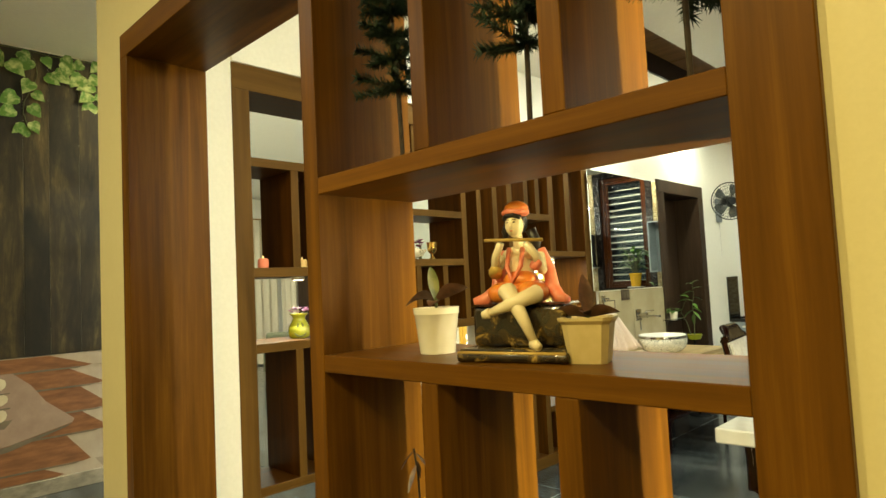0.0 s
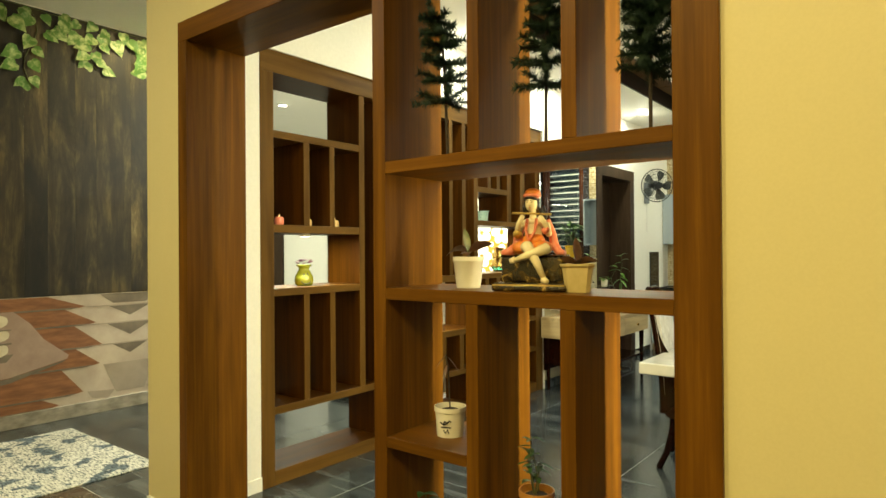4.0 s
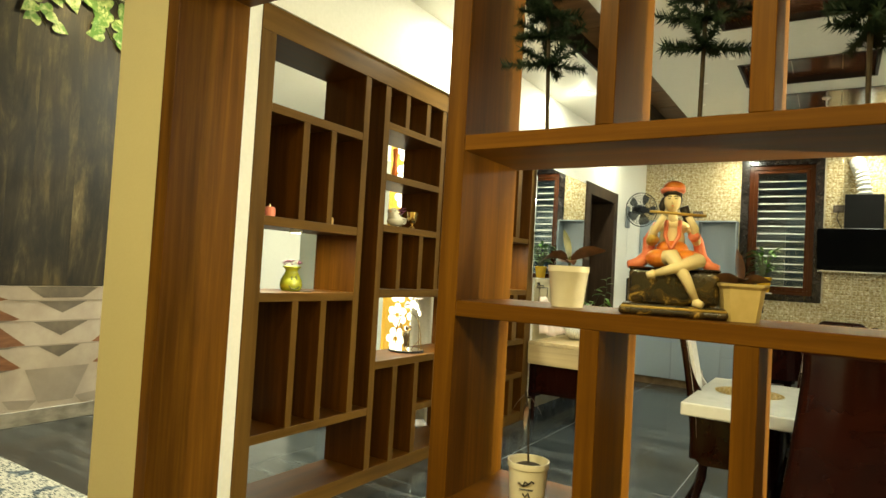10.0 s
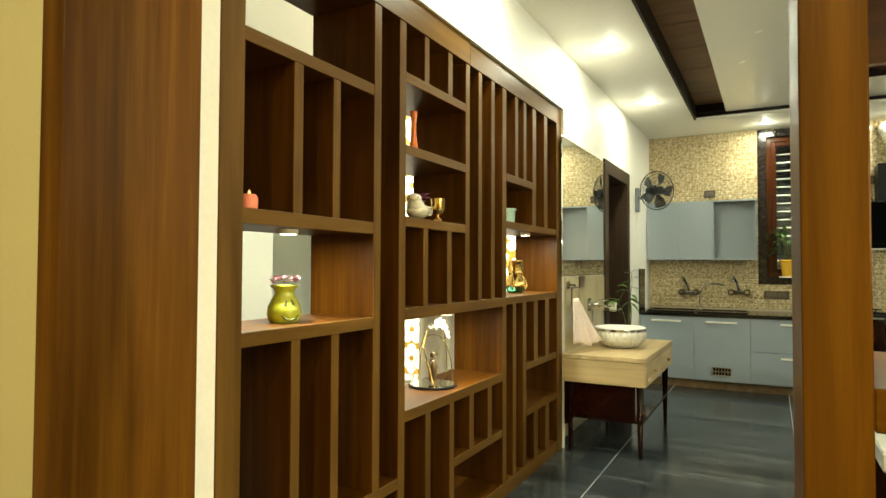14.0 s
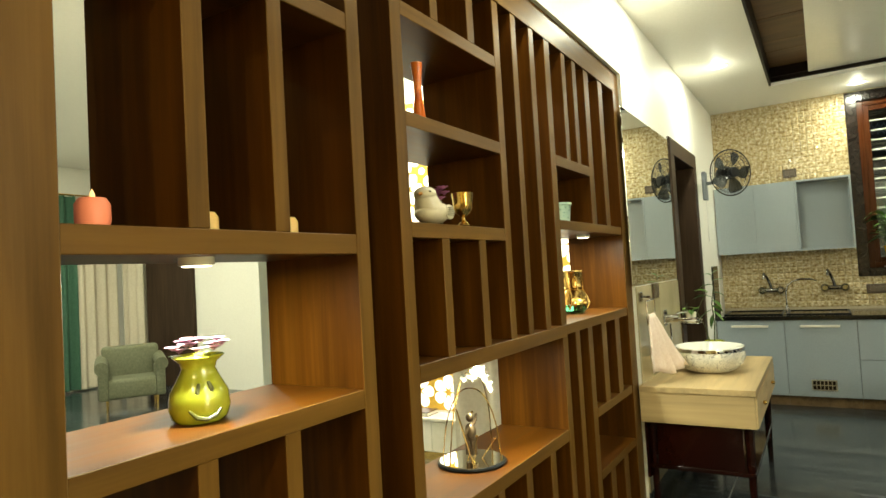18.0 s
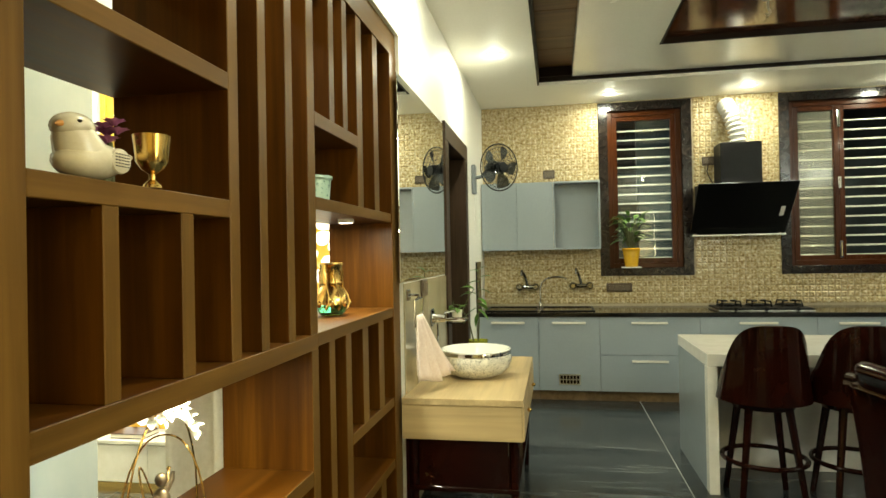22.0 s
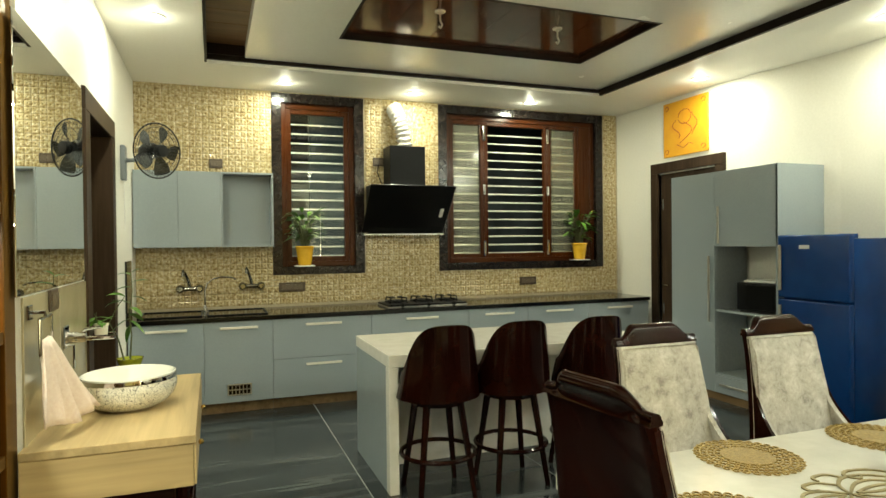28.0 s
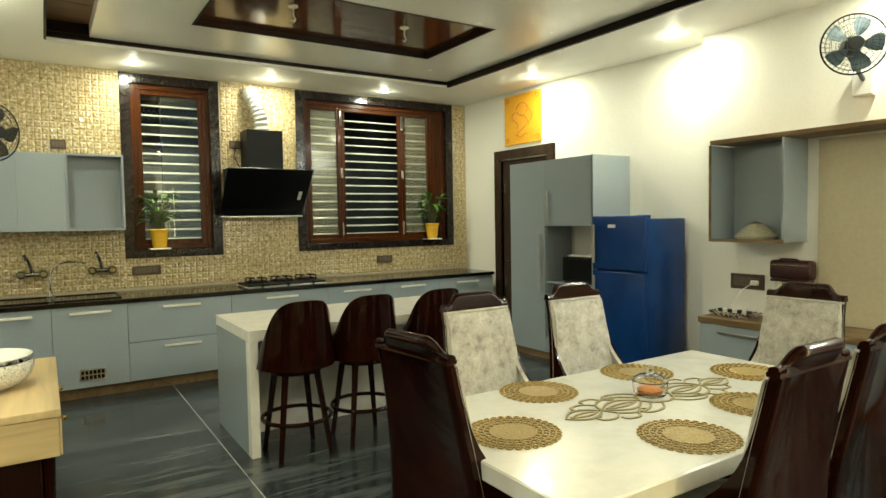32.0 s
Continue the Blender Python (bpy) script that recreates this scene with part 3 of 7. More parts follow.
louvre_mat = speckled("glass_louvre_blade", (0.34, 0.35, 0.30), (0.46, 0.47, 0.41), 12, 0.15)
hw1 = (W1[1] - W1[0]) / 2
window("window_1", *W1, [(-hw1 + 0.155, hw1 - 0.155, "louvre")], "louvred window in red-brown wood with a dark marble surround")
hw2 = (W2[1] - W2[0]) / 2
i0, i1 = -hw2 + 0.155, hw2 - 0.155
w2_ob = window("window_2", *W2, [(i0, -0.51, "frosted"), (-0.51, 0.35, "unglazed"), (0.35, 0.79, "frosted")], "wide wooden window with louvres and frosted side sashes")
part("mullion", one_box(0.792, i1, 0.04, 0.1, 0.14, W2[3] - W2[2] - 0.15, 0.003), window_wood, w2_ob, "fixed wooden post")
for x_ in (-0.51, 0.35):
    for z_ in (0.25, 0.95, 1.62):
        h_ = 0.09 if z_ != 0.95 else 0.06
        bm = one_box(x_ - 0.016, x_ + 0.016, 0.033, 0.044, z_ - h_, z_ + h_, 0.003)
        tube(bm, [(x_, 0.026, z_ - h_ * 0.8), (x_, 0.026, z_ + h_ * 0.8)], 0.008, 8)
        part("tower_bolt", bm, chrome, w2_ob, "chrome tower bolt")
solid("backdrop", one_box(-3.2, 3.6, 9.6, 9.62, 0.0, 4.0), speckled("night_outside", (0.004, 0.006, 0.008), (0.02, 0.03, 0.035), 3, 0.8), "dark night outside the windows", "backdrop")
# the neighbouring house beyond the small window, its dim light put in as emission
far_wall_glow = glow("glowing_far_wall", (0.10, 0.11, 0.09), 0.15)
far_teal_glow = glow("glowing_far_shutter", (0.012, 0.03, 0.035), 0.2)
solid("backdrop_wall", one_box(-1.15, -0.78, 9.5, 9.59, 1.1, 2.25), far_wall_glow, "pale wall of the next house at night", "backdrop")
solid("backdrop_shutter", one_box(-0.77, -0.2, 9.5, 9.59, 1.1, 3.1), far_teal_glow, "dark teal shutter of the next house", "backdrop")
net = bmesh.new()
for zz in (2.33, 2.78):
    for i in range(24):
        x_ = -1.45 + 0.055 * i
        for a, b in ((0, 0.055), (0.055, 0)):
            tube(net, [(x_, 9.48, zz + a * 2.2), (x_ + 0.055, 9.48, zz + b * 2.2)], 0.003, 4)
solid("backdrop_lattice", net, glow("glowing_lattice", (0.06, 0.08, 0.09), 0.6), "diamond lattice on the next house", "backdrop")

# ================= kitchen run =================
YFR = 7.90                                   # fronts of the base units
def bar_handle(owner, x, z, length, y=0.0, mat=None):
    bm = one_box(x - length / 2, x + length / 2, y - 0.034, y - 0.022, z - 0.011, z + 0.011, 0.003)
    for s in (-1, 1):
        box(bm, x + s * (length / 2 - 0.03) - 0.006, x + s * (length / 2 - 0.03) + 0.006, y - 0.024, y, z - 0.006, z + 0.006)
    return part("handle", bm, mat or handle_metal, owner, "brushed steel bar handle")


def base_unit(x0, x1, fronts, label):
    """fronts: (name, x0, x1, z0, z1) in the unit's own share of its width."""
    c, hw = (x0 + x1) / 2, (x1 - x0) / 2
    u = thing("base_cabinet", (c, YFR, 0), label, "kitchen cabinet", "base units under the black worktop")
    part("body", one_box(-hw + 0.001, hw - 0.001, 0.022, 0.75, 0.10, 0.838, 0.001), laminate_in, u)
    part("plinth", one_box(-hw + 0.001, hw - 0.001, 0.05, 0.07, 0, 0.10), ledge_wood, u, "brown plinth board")
    for nm, a, b, z0, z1 in fronts:
        f = part(nm, one_box(-hw + a * 2 * hw + 0.002, -hw + b * 2 * hw - 0.002, 0.0, 0.02, z0, z1, 0.0015), laminate, u)
        bar_handle(f, -hw + (a + b) * hw, z1 - 0.055, min(0.34, (b - a) * 2 * hw * 0.55))
    return u


two = [("drawer", 0, 1, 0.466, 0.835), ("drawer", 0, 1, 0.102, 0.46)]
base_unit(XL + 0.01, -1.957, [("door", 0, 1, 0.102, 0.835)], "blue-grey base cabinet with a plain door under the sink")
u = base_unit(-1.957, -1.359, [("door", 0, 1, 0.102, 0.835)], "blue-grey base cabinet with a vented door under the sink")
vent = part("vent_grille", one_box(-0.105, 0.105, -0.004, 0.0, 0.165, 0.265, 0.001), steel, u, "small steel vent grille")
for i in range(6):
    for j in range(2):
        part("slot", one_box(-0.093 + 0.032 * i, -0.069 + 0.032 * i, -0.0055, -0.004, 0.175 + 0.045 * j, 0.21 + 0.045 * j), black_edge, vent)
base_unit(-1.359, -0.42, two, "blue-grey drawer cabinet with two wide drawers")
base_unit(-0.42, 0.616, two, "blue-grey drawer cabinet below the gas stove")
base_unit(0.616, 1.305, two, "blue-grey drawer cabinet with two drawers")
base_unit(1.305, 2.063, two, "blue-grey drawer cabinet with two drawers")
base_unit(2.063, 2.885, two, "blue-grey drawer cabinet at the end of the worktop")
top = thing("worktop", (0.15, 8.28, 0.84), "polished black granite kitchen worktop", "worktop")
part("slab", one_box(-2.73, 2.75, -0.40, 0.388, 0, 0.04, 0.004), granite, top)
side = part("side_splash", one_box(-2.73, -2.715, -0.40, -0.05, 0.04, 0.56, 0.002), granite, top, "upright black granite end splash")
sink = thing("sink", (-1.95, 8.27, 0.88), "black double sink set in the granite worktop", "sink")
bm = bmesh.new()
for a, b in ((-0.56, -0.02), (0.02, 0.56)):
    for q in ((a, b, -0.25, -0.235), (a, b, 0.235, 0.25), (a, a + 0.015, -0.235, 0.235), (b - 0.015, b, -0.235, 0.235)):
        box(bm, *q, -0.0, 0.012, 0.002)
part("rim", bm, black_metal, sink)
part("bowl", one_box(-0.545, 0.545, -0.235, 0.235, 0.0005, 0.003), granite, sink, "dark sink bowl")


def wall_tap(x, z):
    t = thing("wall_tap", (x, YK - 0.012, z), "chrome two-handle wall mixer tap with a swan neck", "tap", "wall taps over the sink")
    for s in (-1, 1):
        part("flange", turned(lathe(bmesh.new(), [(0, 0), (0.04, 0), (0.037, 0.014), (0.018, 0.022), (0, 0.022)], 16), Matrix.Translation((s * 0.09, 0, 0)) @ Matrix.Rotation(radians(90), 4, "X")), tap_chrome, t, smooth=True)
        k = part("knob", turned(lathe(bmesh.new(), [(0, 0), (0.03, 0), (0.042, 0.012), (0.038, 0.05), (0.024, 0.064), (0, 0.064)], 12), Matrix.Translation((s * 0.09, -0.02, 0)) @ Matrix.Rotation(radians(90 if s > 0 else 90), 4, "X")), tap_chrome, t, smooth=True)
    part("body", tube(bmesh.new(), [(-0.09, -0.045, 0), (0.09, -0.045, 0)], 0.023, 12), tap_chrome, t, smooth=True)
    pts = [(0, -0.04, 0.01), (-0.01, -0.045, 0.07), (-0.035, -0.06, 0.14), (-0.05, -0.09, 0.175), (-0.055, -0.13, 0.185), (-0.057, -0.16, 0.165), (-0.058, -0.165, 0.13)]
    part("spout", tube(bmesh.new(), pts, 0.015, 10), tap_chrome, t, smooth=True)
    return t


tap = wall_tap(-2.09, 1.10)
copy_thing(tap, pose(-1.5, YK - 0.012, 1.11))
goose = thing("purifier_tap", (-1.95, 8.54, 0.88), "slim chrome swan-neck water tap beside the sink", "tap")
part("base", lathe(bmesh.new(), [(0, 0), (0.02, 0), (0.018, 0.05), (0.01, 0.06), (0, 0.06)], 14), chrome, goose, smooth=True)
part("neck", tube(bmesh.new(), [(0, 0, 0.05), (0, 0, 0.2), (0.02, 0, 0.27), (0.07, -0.01, 0.315), (0.15, -0.03, 0.335), (0.25, -0.05, 0.33), (0.29, -0.055, 0.31)], 0.008, 8), chrome, goose, smooth=True)


rocker_brown = speckled("brown_rocker", (0.10, 0.075, 0.05), (0.13, 0.10, 0.07), 50, 0.3)


def switch_plate(x, y, z, w, h, n, axis="y", lab="brown modular switch plate with several rockers"):
    s = thing("switch_plate", (x, y, z), lab, "switch", "", 0 if axis == "y" else 90)
    part("plate", one_box(-w / 2, w / 2, -0.012, 0, -h / 2, h / 2, 0.004), switch_brown, s)
    for i in range(n):
        a = -w / 2 + w * (0.1 + 0.8 * i / n)
        part("rocker", one_box(a + 0.002, a + w * 0.8 / n - 0.002, -0.017, -0.012, -h * 0.28, h * 0.28, 0.001), rocker_brown, s)
    return s


YT = YK - 0.012
switch_plate(-1.09, YT, 1.085, 0.275, 0.095, 4)
switch_plate(1.71, YT, 1.065, 0.225, 0.095, 3)
switch_plate(-0.14, YT, 2.435, 0.125, 0.095, 2, lab="brown socket plate beside the chimney hood")
switch_plate(-1.83, YT, 2.36, 0.13, 0.095, 2, lab="brown socket plate above the wall cabinet")
switch_plate(XL + 0.012, 5.255, 1.29, 0.15, 0.10, 2, axis="x", lab="brown switch plate beside the mirror")
switch_plate(XR, 4.52, 0.99, 0.30, 0.13, 3, axis="x", lab="brown socket plate over the sideboard").rotation_euler = (0, 0, radians(-90))

# gas stove
stove = thing("gas_stove", (0.21, 8.22, 0.88), "three burner gas stove with black pan supports", "stove")
part("tray", one_box(-0.43, 0.43, -0.21, 0.21, 0.010, 0.03, 0.006), black_metal, stove, "black stove tray")
part("rim", one_box(-0.435, 0.435, -0.215, 0.215, 0.001, 0.0095, 0.003), steel, stove, "thin steel rim")
for bx_ in (-0.28, 0.0, 0.28):
    b = part("burner", lathe(bmesh.new(), [(0, 0.03), (0.05, 0.03), (0.05, 0.045), (0.035, 0.055), (0, 0.055)], 14, (bx_, 0.02, 0)), black_metal, stove, smooth=True)
    bm = bmesh.new()
    tube(bm, [(bx_ + 0.11 * math.cos(a), 0.02 + 0.11 * math.sin(a), 0.045) for a in [2 * math.pi * k / 16 for k in range(16)]], 0.009, 6, True)
    for k in range(4):
        a = math.pi * k / 2 + 0.785
        tube(bm, [(bx_ + 0.13 * math.cos(a), 0.02 + 0.13 * math.sin(a), 0.03), (bx_ + 0.12 * math.cos(a), 0.02 + 0.12 * math.sin(a), 0.085), (bx_ + 0.03 * math.cos(a), 0.02 + 0.03 * math.sin(a), 0.085)], 0.008, 6)
    part("pan_support", bm, black_metal, stove)
    part("knob", turned(lathe(bmesh.new(), [(0, 0), (0.02, 0), (0.018, 0.02), (0, 0.02)], 12), Matrix.Translation((bx_, -0.21, 0.02)) @ Matrix.Rotation(radians(90), 4, "X")), black_metal, stove, smooth=True)

# chimney hood
hood = thing("chimney_hood", (0.12, YK - 0.012, 1.6), "slanted black glass kitchen chimney hood", "range hood")
bm = bmesh.new()
prof = [(0.0, 0.04), (-0.10, 0.04), (-0.16, 0.10), (-0.44, 0.49), (-0.40, 0.535), (-0.27, 0.56), (0.0, 0.56)]
skin(bm, [[Vector((x, y, z)) for y, z in prof] for x in (-0.40, 0.40)])
part("canopy", bm, black_metal, hood)
tilt = Matrix.Translation((-0.012, -0.325, 0.295)) @ Matrix.Rotation(radians(42), 4, "X")
glass = part("front_glass", turned(one_box(-0.467, 0.467, -0.006, 0.006, -0.325, 0.325, 0.003), tilt), black_glass, hood, "slanted black glass front panel")
part("energy_label", turned(one_box(0.36, 0.40, -0.010, -0.0065, -0.10, 0.02, 0.001), tilt), white_plastic, glass)
part("lip", one_box(-0.467, 0.455, -0.14, -0.02, 0.022, 0.04, 0.004), steel, hood, "thin steel bottom lip")
part("chimney", one_box(-0.20, 0.20, -0.27, 0.0, 0.561, 0.985, 0.004), black_metal, hood)
bm = bmesh.new()
c0 = [(0.01, -0.13, 0.985), (0.0, -0.13, 1.10), (-0.02, -0.12, 1.20), (-0.045, -0.105, 1.29), (-0.07, -0.08, 1.37), (-0.08, -0.01, 1.44)]
pts = []
for a, b in zip(c0, c0[1:]):
    for k in range(4):
        pts.append(Vector(a).lerp(Vector(b), k / 4))
tube(bm, pts, [0.09 if i % 2 else 0.058 for i in range(len(pts))], 16)
part("duct", bm, speckled("dull_foil", (0.62, 0.61, 0.57), (0.72, 0.71, 0.67), 30, 0.4, metal=0.3), hood, "ribbed pale foil duct")
part("cord", tube(bmesh.new(), [(-0.26, -0.02, 0.80), (-0.28, -0.03, 0.72), (-0.25, -0.03, 0.64), (-0.22, -0.04, 0.58)], 0.005, 6), black_metal, hood)

# wall cabinet over the sink
wc = thing("wall_cabinet", (-1.93, 8.42, 1.512), "blue-grey wall cabinet with one open compartment", "kitchen cabinet")
part("body", one_box(-0.64, -0.005 + 0.14, 0.02, YT - 8.42, 0, 0.74, 0.001), laminate_in, wc)
for a, b in ((-0.64, -0.252), (-0.25, 0.138)):
    part("door", one_box(a, b, 0, 0.019, 0.001, 0.739, 0.0015), laminate, wc)
for nm, q in (("side_panel", (0.14, 0.158, 0, YT - 8.42, 0, 0.74)), ("side_panel", (0.62, 0.638, 0, YT - 8.42, 0, 0.74)), ("top_panel", (0.158, 0.62, 0, YT - 8.42, 0.722, 0.74)),
              ("bottom_panel", (0.158, 0.62, 0, YT - 8.42, 0, 0.018)), ("back_panel", (0.158, 0.62, YT - 8.432, YT - 8.42, 0.018, 0.722))):
    part(nm, one_box(*q, 0.001), laminate, wc)


# ================= potted plants =================
leaf_green = speckled("fresh_green_leaf", (0.05, 0.15, 0.018), (0.15, 0.31, 0.05), 25, 0.35)
leaf_dark = speckled("dark_green_leaf", (0.012, 0.04, 0.01), (0.04, 0.10, 0.025), 25, 0.4)
leaf_purple = speckled("bronze_purple_leaf", (0.05, 0.022, 0.012), (0.13, 0.06, 0.03), 30, 0.4)
needle_mat = speckled("fir_needle_green", (0.004, 0.018, 0.010), (0.016, 0.045, 0.022), 40, 0.6)
stem_mat = speckled("plant_stem", (0.06, 0.07, 0.025), (0.10, 0.11, 0.04), 30, 0.6)
bark_mat = speckled("dark_twig", (0.025, 0.017, 0.01), (0.05, 0.035, 0.02), 60, 0.8)
soil_mat = speckled("potting_soil", (0.012, 0.009, 0.006), (0.035, 0.025, 0.017), 120, 0.95, bump_s=0.6)
yellow_glaze = speckled("yellow_glaze", (0.72, 0.40, 0.02), (0.78, 0.46, 0.03), 12, 0.25, coat=0.4)
white_glaze = speckled("white_ceramic", (0.74, 0.70, 0.58), (0.79, 0.75, 0.64), 20, 0.25, coat=0.3)
orange_glaze = speckled("orange_brown_pot", (0.42, 0.18, 0.03), (0.50, 0.23, 0.045), 20, 0.45)


def leaf(bm, base, aim, length, width, droop=0.3, n=5, twist=0.0):
    """A folded, bowed leaf blade."""
    base, d = Vector(base), Vector(aim).normalized()
    sidev = d.cross(Vector((0, 0, 1)))
    sidev = sidev.normalized() if sidev.length > 1e-3 else Vector((1, 0, 0))
    sidev = sidev * math.cos(twist) + sidev.cross(d) * math.sin(twist)
    rows = []
    for i in range(n + 1):
        t = i / n
        c = base + d * (length * t) + Vector((0, 0, -droop * length * t * t))
        wd = width * math.sin(math.pi * min(0.98, 0.06 + 0.92 * t)) ** 0.8 * 0.5
        up = sidev.cross(d).normalized() * (wd * 0.25)
        rows.append([bm.verts.new(c - sidev * wd + up), bm.verts.new(c), bm.verts.new(c + sidev * wd + up)])
    for a, b in zip(rows, rows[1:]):
        for i in range(2):
            bm.faces.new((a[i], a[i + 1], b[i + 1], b[i]))


def pot(owner, profile, mat, label="", seg=22, soil=None, mid=True):
    p = part("pot", lathe(bmesh.new(), profile, seg), mat, owner, label, True)
    if soil:
        part("soil", lathe(bmesh.new(), [(0, soil[1] - 0.01), (soil[0], soil[1] - 0.012), (soil[0] * 0.6, soil[1]), (0, soil[1] + 0.004)], 14), soil_mat, owner)
    return p


def sill_plant(x, seed):
    rnd = random.Random(seed)
    p = thing("potted_plant", (x, 8.62, W1[2] + 0.088), "leafy green plant in a yellow ribbed pot on a saucer", "plant", "yellow pots on the window sills")
    p.location.z = W1[2] + 0.0865
    prof = [(0, 0.012), (0.062, 0.012)]
    for k in range(8):
        prof += [(0.065 + 0.003 * k, 0.02 + 0.022 * k), (0.070 + 0.003 * k, 0.031 + 0.022 * k)]
    prof += [(0.098, 0.205), (0.094, 0.215), (0.084, 0.21), (0.08, 0.17), (0, 0.17)]
    pot(p, prof, yellow_glaze, "yellow ribbed pot", 24, (0.08, 0.19))
    part("saucer", one_box(-0.1, 0.1, -0.09, 0.09, 0, 0.012, 0.004), white_plastic, p, "white saucer")
    bm, bs = bmesh.new(), bmesh.new()
    for k in range(60):
        a, r = rnd.uniform(0, 6.283), rnd.uniform(0.0, 0.05)
        h = rnd.uniform(0.10, 0.46)
        tip = Vector((math.cos(a) * (r + 0.05 + 0.16 * (h - 0.1)), math.sin(a) * (r + 0.05) * 0.6, 0.19 + h * 0.85))
        b0 = Vector((math.cos(a) * r * 0.6, math.sin(a) * r * 0.6, 0.19))
        tube(bs, [b0, (b0 + tip) / 2 + Vector((0, 0, 0.03)), tip], 0.0035, 5)
        d = Vector((math.cos(a), math.sin(a) * 0.7, rnd.uniform(-0.1, 0.9)))
        leaf(bm, tip, d, rnd.uniform(0.11, 0.17), rnd.uniform(0.04, 0.06), rnd.uniform(0.2, 0.6))
    part("stem", bs, stem_mat, p)["kind"] = "stuff"
    part("foliage", bm, leaf_green, p, smooth=True)["kind"] = "stuff"
    return p


sill_plant(-0.96, 3)
sill_plant(2.42, 8)


# ================= wall fans =================
def wall_fan(place, face, label, mat_ring, blade_mat, r=0.21, arm=None):
    """face: the way the fan blows; arm: the point on the wall, relative to the hub."""
    f = thing("wall_fan", place, label, "fan", "wall fans")
    m = Vector(face).normalized().to_track_quat("Z", "Y").to_matrix().to_4x4()
    for nm, zz in (("front_grille", 0.055), ("rear_grille", -0.055)):
        bm = bmesh.new()
        tube(bm, [(r * math.cos(a), r * math.sin(a), 0.0) for a in [2 * math.pi * k / 40 for k in range(40)]], 0.006, 6, True)
        for rr in (0.3, 0.5, 0.7, 0.86):
            tube(bm, [(r * rr * math.cos(a), r * rr * math.sin(a), zz * (1 - rr * rr)) for a in [2 * math.pi * k / 32 for k in range(32)]], 0.0016, 4, True)
        for k in range(36):
            a = 2 * math.pi * k / 36
            pts = [(r * q * math.cos(a + 0.25 * (1 - q)), r * q * math.sin(a + 0.25 * (1 - q)), zz * (1 - q * q)) for q in (0.22, 0.5, 0.75, 1.0)]
            tube(bm, pts, 0.0013, 3)
        part(nm, turned(bm, m), mat_ring, f)
    part("hub", turned(lathe(bmesh.new(), [(0, 0.07), (0.045, 0.068), (0.05, 0.05), (0.05, 0.02), (0, 0.02)], 20), m), fan_plastic, f, smooth=True)
    for k in range(5):
        a = 2 * math.pi * k / 5
        bm = bmesh.new()
        rows = []
        for i in range(6):
            q = 0.2 + 0.7 * i / 5
            w0 = 0.16 + 0.24 * math.sin(math.pi * i / 6)
            rows.append([Vector((r * q * math.cos(a + s * w0), r * q * math.sin(a + s * w0), s * 0.022)) for s in (-1, -0.3, 0.4, 1)])
        loops = [[bm.verts.new(p) for p in row] for row in rows]
        for u_, v_ in zip(loops, loops[1:]):
            for i in range(3):
                bm.faces.new((u_[i], u_[i + 1], v_[i + 1], v_[i]))
        part("blade", turned(bm, m), blade_mat, f, smooth=True)
    part("motor", turned(lathe(bmesh.new(), [(0, -0.16), (0.05, -0.155), (0.065, -0.12), (0.065, -0.06), (0.05, -0.02), (0, -0.02)], 18), m), fan_plastic, f, smooth=True)
    back = m @ Vector((0, 0, -0.12))
    part("arm", tube(bmesh.new(), [back, back + Vector((0, 0, -0.06)), Vector(arm) * 0.9 + Vector((0, 0, -0.02)), Vector(arm)], 0.017, 10), grey_plastic, f, smooth=True)
    return f


smoke = base_mat("smoky_fan_blade", (0.05, 0.055, 0.055), 0.2)
smoke.node_tree.nodes["Principled BSDF"].inputs["Transmission Weight"].default_value = 0.35
blue_smoke = base_mat("pale_blue_fan_blade", (0.10, 0.15, 0.18), 0.3)
f1 = wall_fan((-2.27, 7.32, 2.28), (0.95, -1.0, -0.1), "black wall fan with smoky blades on a grey bracket", fan_plastic, smoke, 0.215, (-0.28, 0.42, -0.02))
part("bracket", one_box(-0.31, -0.27, 0.36, 0.47, -0.2, 0.09, 0.008), grey_plastic, f1, "grey control box")
part("pull_cord", tube(bmesh.new(), [(-0.285, 0.4, -0.2), (-0.285, 0.4, -0.62)], 0.003, 5), white_plastic, f1)
f2 = wall_fan((2.70, 3.58, 2.70), (-1.0, -0.75, -0.10), "wall fan with pale blue blades on a white bracket", fan_plastic, blue_smoke, 0.20, (0.3, 0.06, -0.20))
part("bracket", one_box(0.26, 0.32, -0.01, 0.13, -0.31, -0.13, 0.01), white_plastic, f2, "white control box")

# ================= island and stools =================
isl = thing("kitchen_island", (0.07, 6.03, 0), "kitchen island with a white quartz top and waterfall end", "kitchen island")
IX0, IX1, IY0, IY1 = -0.955, 0.965, -0.45, 0.463
part("top", one_box(IX0, IX1, IY0, IY1, 0.775, 0.852, 0.003), island_quartz, isl, "white quartz top")
part("waterfall_end", one_box(IX0, IX0 + 0.06, IY0, IY0 + 0.075, 0, 0.774, 0.003), island_quartz, isl, "white quartz waterfall edge")
part("waterfall_end", one_box(IX1 - 0.06, IX1, IY0, IY0 + 0.075, 0, 0.774, 0.003), island_quartz, isl, "white quartz waterfall edge")
for a, b in ((IX0, IX0 + 0.035), (IX1 - 0.035, IX1)):
    part("side_panel", one_box(a, b, IY0 + 0.078, IY1 - 0.01, 0, 0.774, 0.002), laminate, isl, "blue-grey side panel")
part("back_panel", one_box(IX0 + 0.035, IX1 - 0.035, 0.05, 0.453, 0.001, 0.774, 0.002), island_quartz, isl, "white panel under the overhang")


